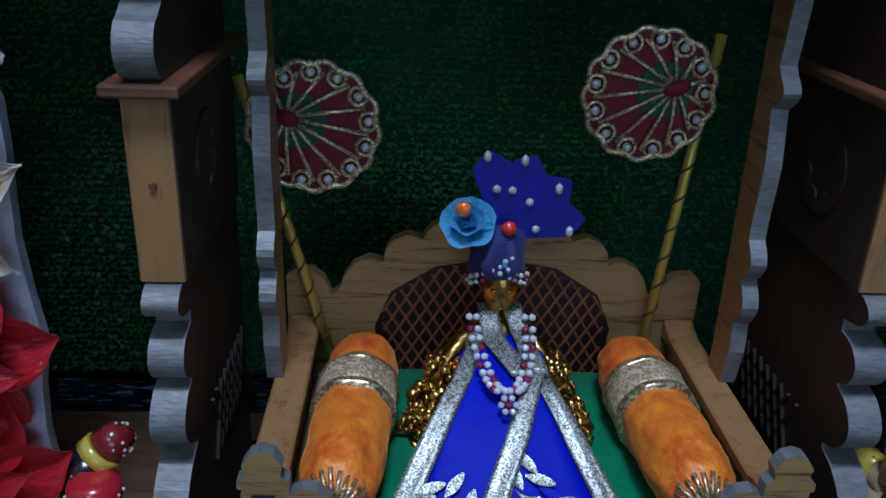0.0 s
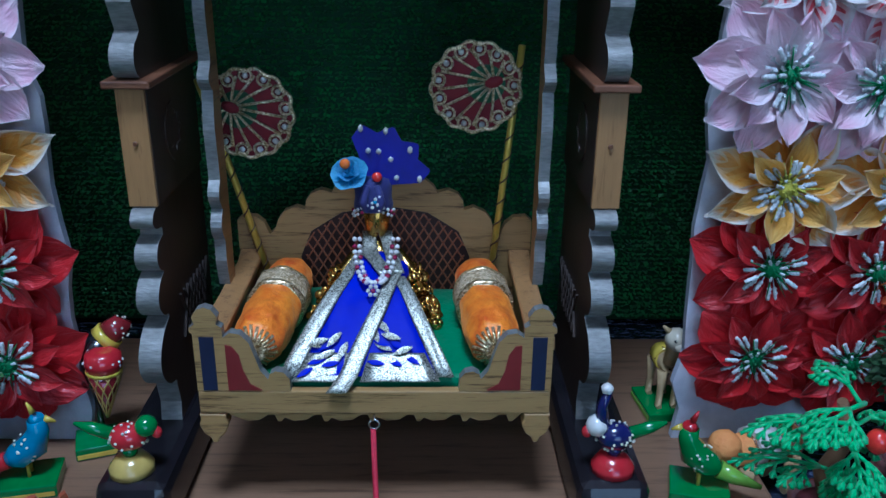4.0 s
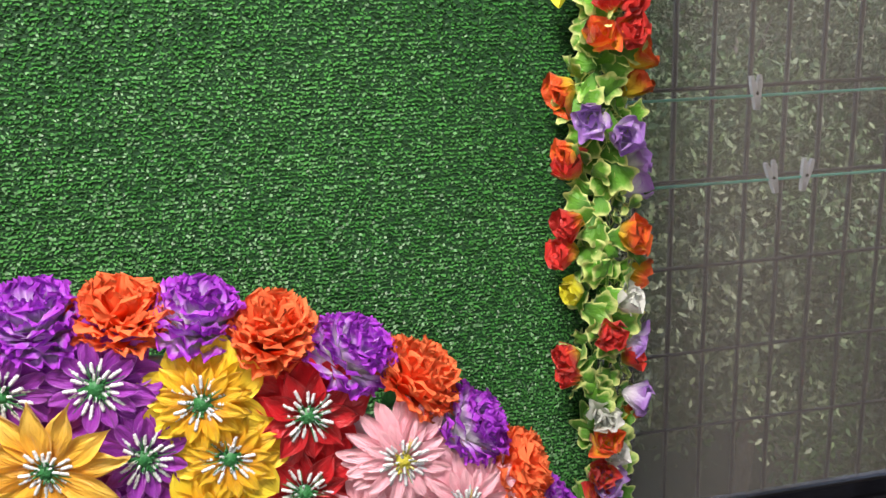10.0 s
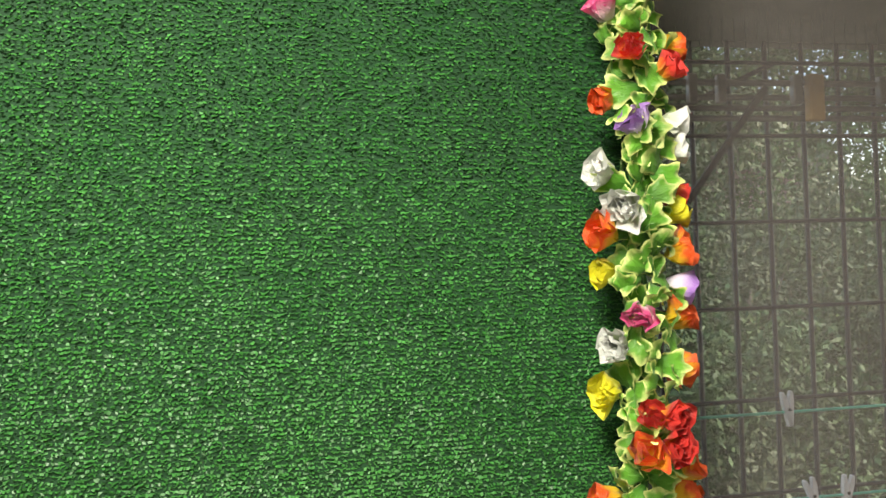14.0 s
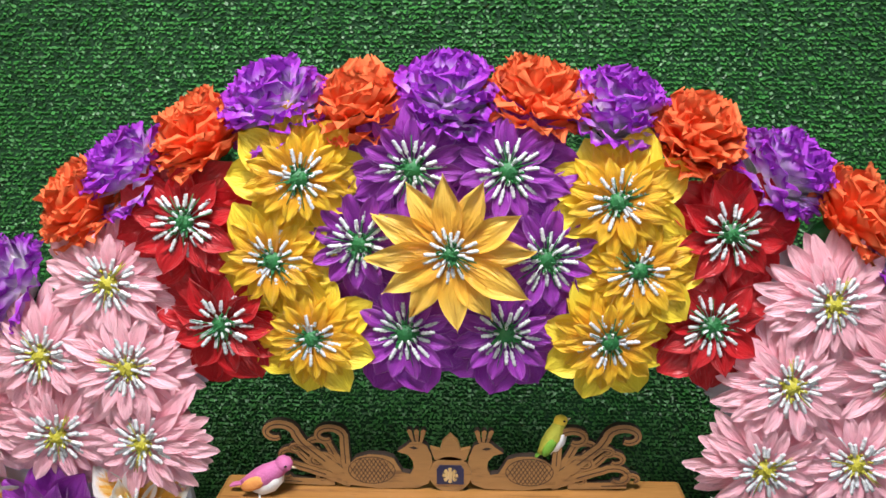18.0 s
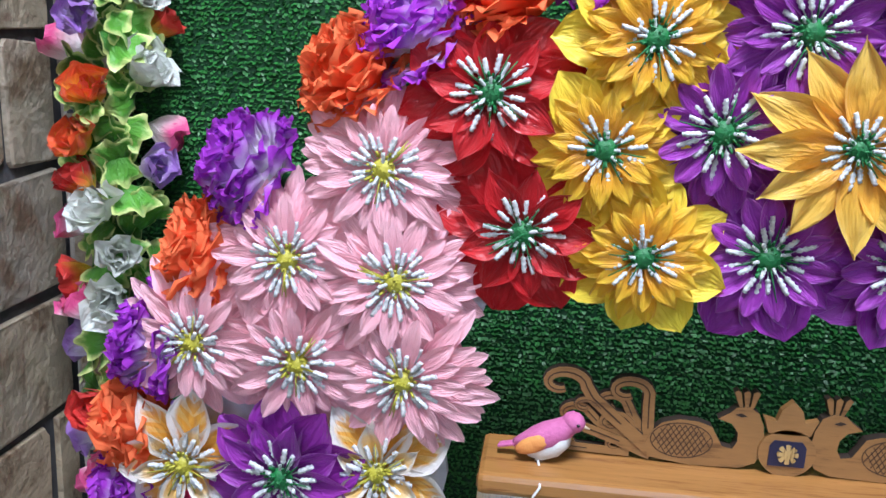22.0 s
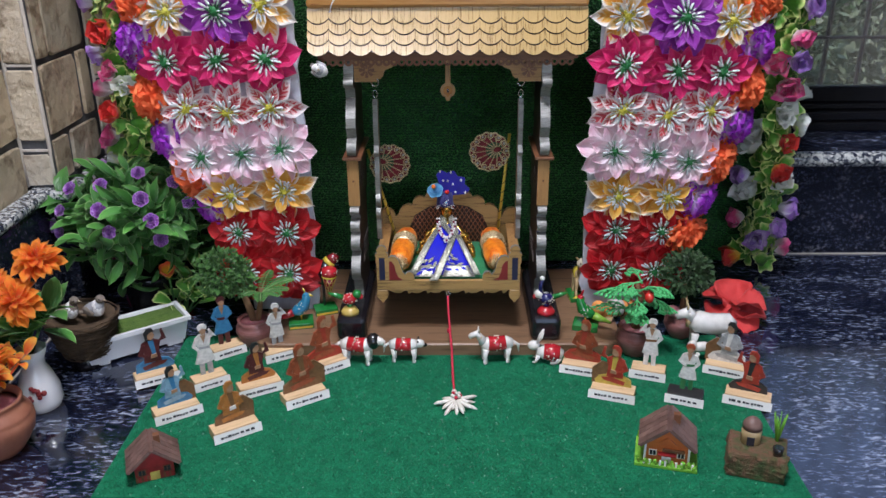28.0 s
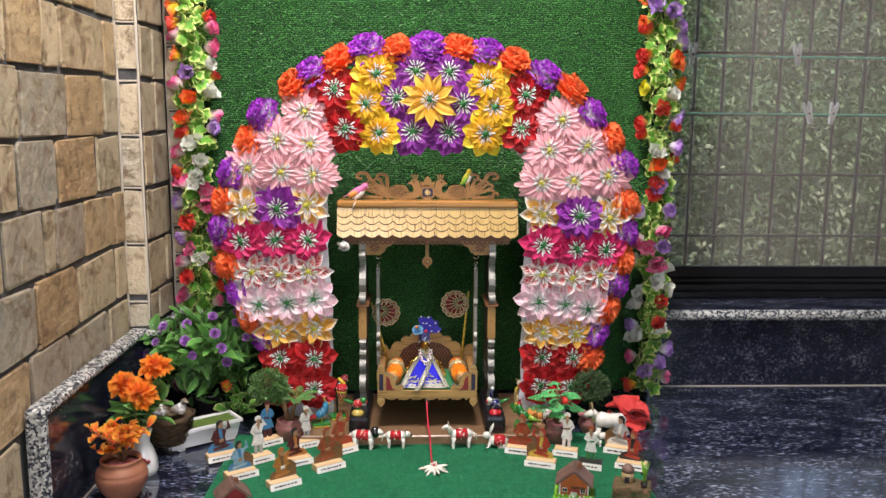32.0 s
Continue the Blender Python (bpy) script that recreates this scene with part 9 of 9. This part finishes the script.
def pompon(parent, m, mesh, rings, name="bloom"):
    """A full round bloom: a bud with rings of petals as its own pieces."""
    b = part(name, ball(0.006, (0, 0, 0.005)), MARIGOLD, parent)
    b.matrix_basis = m
    for ring, (n, el, s) in enumerate(rings):
        for i in range(n):
            share("petal", mesh, b, pose(0, 0, 0.002 + 0.0022 * ring, 0, 0, 360 * i / n + 17 * ring + rm_.uniform(-9, 9)) @ pose(0, 0.002, 0, el + rm_.uniform(-16, 16), rm_.uniform(-25, 25), 0) @ Matrix.Scale(s * rm_.uniform(0.72, 1.15), 4))


rm_ = random.Random(19)
RINGS = ((15, -10, 1.5), (15, 6, 1.4), (13, 22, 1.25), (11, 40, 1.05), (8, 62, 0.85))
for x, y, z, t in ((0.026, 0.010, 0.120, 14), (-0.022, -0.012, 0.094, 24), (0.010, -0.022, 0.084, 34)):
    pompon(bouquet, pose(x, y, z, t + 12, x * 300, 0), MARI, RINGS)
BIGLEAF = leaf_mesh("leaf", 0.050, 0.024, LEAFDARK)
sprays(bouquet, BIGLEAF, 8, (0, 0, 0), 0.046, 0.100, 33, (0, 0), (0.8, 1.25), 0.5, "leaf", STEM, 5)

# ---- large leafy plant with violet roses ----
plant = thing("potted_plant", pose(-0.466, 0.070, 0.0), "bushy green artificial plant with violet roses in dark pot", "plant")
part("pot", lathe([(0.030, 0), (0.034, 0.004), (0.042, 0.06), (0.044, 0.066), (0.040, 0.067), (0.038, 0.058)], 28), BLACKPLASTIC, plant)
LEAFP = leaf_mesh("leaf", 0.043, 0.0205, LEAFDARK, "leaf", 0.004, 0.010, 0.012)
sprays(plant, LEAFP, 48, (0.0, 0.0, 0.062), 0.124, 0.205, 41, (0.0, -0.020), (0.9, 1.35), 0.45, "leaf", STEM, 7)
inner = bmesh.new()
ri_ = random.Random(77)
for k in range(420):
    d = Vector((ri_.gauss(0, 1), ri_.gauss(0, 1), ri_.gauss(0, 1) * 0.8 + 0.25)).normalized()
    p = Vector((0, -0.016, 0.150)) + Vector((d.x * 0.105, d.y * 0.095, d.z * 0.092)) * ri_.uniform(0.45, 1.0)
    m = Matrix.Translation(p) @ d.to_track_quat("Z", "Y").to_matrix().to_4x4() @ pose(0, 0, 0, 0, 0, ri_.uniform(0, 360)) @ pose(0, 0, 0, ri_.uniform(0, 60), ri_.uniform(-25, 25), 0) @ Matrix.Scale(ri_.uniform(0.6, 0.95), 4)
    merge(inner, petal(0.044, 0.016, 0.0, 0.010, 0.010, 0.005, "point", 0.001, 3, 4), m)
tagged(part("inner_foliage", inner, LEAFDARK, plant), kind="stuff")
rb2 = bmesh.new()
for ring, (n, L, el, h) in enumerate(((6, 0.0125, 25, 0.0), (5, 0.0105, 50, 0.001), (4, 0.008, 70, 0.002), (3, 0.006, 84, 0.0025))):
    for i in range(n):
        merge(rb2, petal(L, L * 1.1, 0.0005, 0, 0, 0.003, "round", 0.0, 4, 4), pose(0, 0, h, 0, 0, 360 * i / n + 25 * ring) @ pose(0, 0.0005, 0, el))
rose_ob = part("rose", rb2, VIOLETROSE, plant, "small violet rose")
rr = random.Random(8)
first = True
for k in range(18):
    a, e_ = -165 + (k * 113) % 190 + rr.uniform(-8, 8), math.degrees(math.asin(min(0.97, (k + 0.5) / 18 * 0.97)))
    d = Vector((math.cos(radians(a)) * math.cos(radians(e_)), math.sin(radians(a)) * math.cos(radians(e_)), math.sin(radians(e_))))
    p = Vector((0, -0.012, 0.150)) + Vector((d.x * 0.118, d.y * 0.105, d.z * 0.100))
    m = Matrix.Translation(p) @ (d + Vector((0.1, -0.9, 0.5))).to_track_quat("Z", "Y").to_matrix().to_4x4() @ Matrix.Scale(rr.uniform(0.72, 0.98), 4)
    if first:
        rose_ob.matrix_basis, first = m, False
    else:
        share("rose", rose_ob.data, plant, m)
# white planter with moss, and a twig nest with two birds
planter = thing("white_planter", pose(-0.452, -0.062, 0.0, 0, 0, 36), "white rectangular planter with moss standing on granite", "planter")
pl = bmesh.new()
lv = [(0.066, 0.022, 0.006), (0.072, 0.027, 0.036), (0.076, 0.031, 0.038), (0.076, 0.031, 0.044), (0.071, 0.026, 0.044), (0.069, 0.024, 0.036)]
ringsv = [[pl.verts.new((sx * a, sy * b, z)) for sx, sy in ((-1, -1), (1, -1), (1, 1), (-1, 1))] for a, b, z in lv]
for p_, q_ in zip(ringsv, ringsv[1:]):
    for i in range(4):
        pl.faces.new((p_[i], p_[(i + 1) % 4], q_[(i + 1) % 4], q_[i]))
pl.faces.new(ringsv[0][::-1])
pl.faces.new(ringsv[-1])
bmesh.ops.recalc_face_normals(pl, faces=pl.faces[:])
part("box", pl, PORCELAIN, planter)
for sx in (-1, 1):
    part("foot", box(sx * 0.052 - 0.012, sx * 0.052 + 0.012, -0.022, 0.022, 0, 0.008, 0.002), PORCELAIN, planter)
ms = box(-0.069, 0.069, -0.024, 0.024, 0.036, 0.0405)
bmesh.ops.subdivide_edges(ms, edges=ms.edges[:], cuts=6, use_grid_fill=True)
for v in ms.verts:
    if v.co.z > 0.040:
        v.co.z += 0.003 * noise.noise(v.co * 200)
part("moss", ms, pbr("green_moss", (0.05, 0.11, 0.015), (0.11, 0.18, 0.03), 160, 0.9, bump=1.0, bscale=400, dist=0.003), planter, "green moss filling")
nest = thing("twig_nest", pose(-0.503, -0.098, 0.0), "brown twig nest on a dark foot", "nest")
part("foot", lathe([(0.026, 0), (0.022, 0.008), (0.026, 0.020)], 18), BLACKPLASTIC, nest)
rr = random.Random(17)
NESTMAT = pbr("dry_grass", (0.10, 0.06, 0.030), (0.045, 0.028, 0.016), 90, 0.85)
nb = bmesh.new()
for k in range(260):
    a0, el = rr.uniform(0, 6.28), rr.uniform(0.0, 1.0)
    r, z = 0.027 + 0.021 * el ** 0.7 + rr.uniform(-0.003, 0.003), 0.017 + 0.058 * el
    tube([(r * math.cos(a0 + q * 0.35) * (1 + 0.03 * rr.uniform(-1, 1)), r * math.sin(a0 + q * 0.35), z + rr.uniform(-0.0025, 0.0025)) for q in range(5)], 0.0009, 4, nb)
tagged(part("twig_mass", nb, NESTMAT, nest), kind="stuff")
part("bowl", lathe([(0.024, 0.017), (0.037, 0.040), (0.044, 0.073), (0.036, 0.070), (0.010, 0.062)], 20), NESTMAT, nest)
bird("nest_bird", pose(-0.518, -0.104, 0.068, 0, 0, -8) @ Matrix.Scale(1.15, 4), BROWNFLUFF, GREYFLUFF, BROWNFLUFF, "small grey-brown bird sitting in the nest", "nest birds", legs=False)
bird("nest_bird", pose(-0.484, -0.096, 0.068, 0, 0, -20) @ Matrix.Scale(1.15, 4), GREYFLUFF, BROWNFLUFF, BROWNFLUFF, "small grey-brown bird sitting in the nest", "nest birds", legs=False)
tulip = thing("tulip_spray", pose(-0.425, 0.045, 0.0), "low spray with red-yellow tulip bud and pale leaves", "plant")
part("stem", tube([(0, 0, 0), (0.006, -0.02, 0.05), (0.010, -0.035, 0.082)], 0.0014, 6), STEM, tulip)
bb = bmesh.new()
for i in range(5):
    merge(bb, petal(0.026, 0.021, 0, 0, 0, 0.009, "round", 0.002, 4, 5), pose(0, 0, 0, 0, 0, 72 * i) @ pose(0, 0.002, 0, 66))
part("bud", bb, BUDS["orange"], tulip).matrix_basis = pose(0.010, -0.035, 0.082, 35, 10, 0)
VLEAF = leaf_mesh("leaf", 0.036, 0.030, LEAF_G, "round", 0.005)
sprays(tulip, VLEAF, 9, (0.015, 0, 0.0), 0.050, 0.095, 51, (0.02, -0.01), (0.5, 0.8), 0.5, "leaf", STEM, 4)

# ---- small pot trees ----
LEAFTINY = petal_mat("tiny_green_leaf", (0.045, 0.17, 0.035), (0.17, 0.40, 0.10), rough=0.28, rand=0.6)
LEAFPALE = petal_mat("bright_green_frond", (0.10, 0.58, 0.20), (0.22, 0.80, 0.36), rough=0.35, rand=0.4)
LEAFMOSS = petal_mat("dark_red_green_foliage", (0.03, 0.09, 0.025), (0.07, 0.15, 0.05), rough=0.6, rand=0.6)
POTPINK = pbr("pinkish_brown_glaze", (0.30, 0.13, 0.12), (0.20, 0.08, 0.07), 60, 0.3, bump=0.2, stretch=(1, 1, 5))


def pot_tree(x, y, r, label, pot_h=0.040):
    e = thing("pot_tree", pose(x, y, 0.0046), label, "pot plant", "pot trees on the mat")
    part("pot", lathe([(r * 0.62, 0), (r * 0.72, 0.003), (r * 1.02, pot_h * 0.55), (r * 0.98, pot_h * 0.75), (r * 0.84, pot_h * 0.85), (r * 0.92, pot_h), (r * 0.80, pot_h), (r * 0.74, pot_h * 0.9)], 26, cap=False), POTPINK, e)
    part("sand", lathe([(r * 0.78, pot_h * 0.92), (0.002, pot_h * 0.97)], 20), PINKSAND, e, "pink sand")
    return e


def tuft_ball(e, c, r, n, mesh_args, seed, squash=(1, 1, 0.85), name="foliage"):
    rr = random.Random(seed)
    b = bmesh.new()
    L, W, mt = mesh_args
    for k in range(n):
        d = Vector((rr.gauss(0, 1), rr.gauss(0, 1), rr.gauss(0, 1))).normalized()
        q = rr.uniform(0.55, 1.02)
        p = Vector((c[0] + d.x * r * q * squash[0], c[1] + d.y * r * q * squash[1], c[2] + d.z * r * q * squash[2]))
        m = Matrix.Translation(p) @ d.to_track_quat("Y", "Z").to_matrix().to_4x4() @ pose(0, 0, 0, rr.uniform(-40, 40), rr.uniform(-90, 90), 0) @ Matrix.Scale(rr.uniform(0.7, 1.25), 4)
        merge(b, petal(L, W, 0, 0.001, 0.002, 0.001, "leaf", 0, 2, 3), m)
    tagged(part(name, b, mt, e), kind="stuff")


t1 = pot_tree(-0.278, -0.052, 0.027, "small pot tree with fine leaves and fern in pink pot")
part("trunk", tube([(0, 0, 0.036), (-0.006, 0, 0.058), (-0.014, 0.005, 0.080), (-0.034, 0.015, 0.100)], [0.006, 0.005, 0.0042, 0.003], 8), TWIG, t1)
part("trunk", tube([(0.004, 0, 0.036), (0.010, 0, 0.060), (0.012, 0.006, 0.085)], [0.005, 0.004, 0.003], 8), TWIG, t1)
tuft_ball(t1, (-0.042, 0.012, 0.106), 0.037, 1150, (0.0066, 0.0050, LEAFTINY), 3)
tuft_ball(t1, (-0.018, 0.015, 0.088), 0.022, 260, (0.0066, 0.0050, LEAFTINY), 4)


def fern(e, origin, length, a, lift, mt, n=11, w=0.020, bend=0.4):
    """A frond: a midrib with paired narrow leaflets."""
    b = bmesh.new()
    d = Vector((math.cos(a), math.sin(a), 0))
    side = Vector((-d.y, d.x, 0))
    o = Vector(origin)
    pts = [o + d * length * u + Vector((0, 0, lift * u - bend * length * u * u)) for u in [k / 10 for k in range(11)]]
    tube(pts, 0.0006, 4, b)
    for k in range(1, n):
        u = k / n
        p = o + d * length * u + Vector((0, 0, lift * u - bend * length * u * u))
        for s in (-1, 1):
            l = w * math.sin(math.pi * (0.15 + 0.8 * u)) ** 0.7
            fwd = (side * s + d * 0.5).normalized()
            m = Matrix.Translation(p) @ fwd.to_track_quat("Y", "Z").to_matrix().to_4x4()
            merge(b, petal(l, 0.0042, 0, 0.0, 0.001, 0.0008, "leaf", 0, 2, 3), m)
    part("frond", b, mt, e)


for k in range(7):
    fern(t1, (0.012, 0.004, 0.078), 0.044 + 0.004 * (k % 3), radians(-110 + 32 * k), 0.034 - 0.006 * (k % 2), LEAFDARK, n=14, w=0.012)
t2 = pot_tree(0.262, -0.078, 0.027, "bonsai with flat bright green fronds in brown pot")
part("trunk", tube([(0, 0, 0.036), (-0.008, 0.004, 0.060), (0.006, 0.008, 0.082), (-0.004, 0.006, 0.105)], [0.0065, 0.0055, 0.005, 0.003], 8), TWIG, t2)
part("fruit", ball(0.008, (0.012, -0.008, 0.088), (0.8, 0.8, 1)), REDGEM, t2, "dark red berry")


def coral_frond(e, origin, length, a, lift, seed):
    """A flat plastic frond that forks again and again into blunt tips."""
    rr = random.Random(seed)
    b = bmesh.new()

    def grow(p, ang, l, depth, z):
        q = p + Vector((math.cos(ang), math.sin(ang), 0)) * l + Vector((0, 0, z))
        tube([p, q], [0.0008 + 0.0002 * depth, 0.0013 if depth == 0 else 0.0008 + 0.0001 * depth], 5, b)
        if depth > 0:
            for s in (-1, 0, 1):
                grow(q, ang + s * 0.62 + rr.uniform(-0.12, 0.12), l * (0.54 if s else 0.80), depth - 1, z * 0.6 - 0.0016)

    grow(Vector(origin), a, length, 4, lift)
    part("frond", b, LEAFPALE, e, "flat bright green plastic frond")


rf = random.Random(71)
for k in range(12):
    hgt = 0.066 + 0.0042 * k + rf.uniform(-0.004, 0.004)
    coral_frond(t2, (rf.uniform(-0.010, 0.012), rf.uniform(-0.010, 0.006), hgt), rf.uniform(0.010, 0.021), radians(-200 + 137 * k + rf.uniform(-20, 20)), rf.uniform(-0.006, 0.007), 60 + k)
t3 = pot_tree(0.338, -0.028, 0.024, "round dark green pot bush in brown pot", 0.034)
part("trunk", tube([(0, 0, 0.030), (0.002, 0, 0.080)], [0.005, 0.004], 8), TWIG, t3)
tuft_ball(t3, (0.0, 0.0, 0.100), 0.035, 1100, (0.0068, 0.0046, LEAFMOSS), 9)
part("pink_stone", ball(0.009, (-0.018, -0.014, 0.046), (1.2, 1, 0.9)), PINKSAND, t3)

# ---- red cloth bow beside the arch ----
REDCLOTH = pbr("red_felt_cloth", (0.60, 0.040, 0.036), (0.48, 0.026, 0.026), 60, 0.75, bump=0.6, sheen=0.1)
bow = thing("red_cloth_bow", pose(0.425, 0.02, 0.0) @ Matrix.Diagonal((1.0, 0.9, 0.80, 1.0)), "folded bright red cloth bow lying on the counter", "cloth")
for k, (a, L, W, z, up) in enumerate(((-20, 0.052, 0.056, 0.022, 4), (30, 0.050, 0.050, 0.034, 28), (80, 0.050, 0.056, 0.034, 58), (140, 0.046, 0.056, 0.030, 40), (-70, 0.046, 0.056, 0.014, -6), (200, 0.040, 0.050, 0.022, 12), (-45, 0.050, 0.044, 0.040, 20))):
    t = petal(L, W, 0.0, 0.010, 0.020, 0.012, "round", 0.008, 8, 8)
    for v in t.verts:
        v.co.z += 0.006 * math.sin(v.co.x * 230 + k) * (v.co.y / L) + 0.003 * noise.noise(v.co * 70 + Vector((k, 0, 0)))
    r_ = bmesh.ops.extrude_face_region(t, geom=t.faces[:])
    bmesh.ops.translate(t, vec=(0, 0, 0.0012), verts=[v for v in r_["geom"] if isinstance(v, bmesh.types.BMVert)])
    part("fold", t, REDCLOTH, bow, smooth=True).matrix_basis = pose(0, 0, z, 0, 0, a - 90) @ pose(0, 0, 0, up, 0, 0)
part("knot", ball(0.014, (0, 0, 0.020), (1.2, 1.0, 1.4)), REDCLOTH, bow)
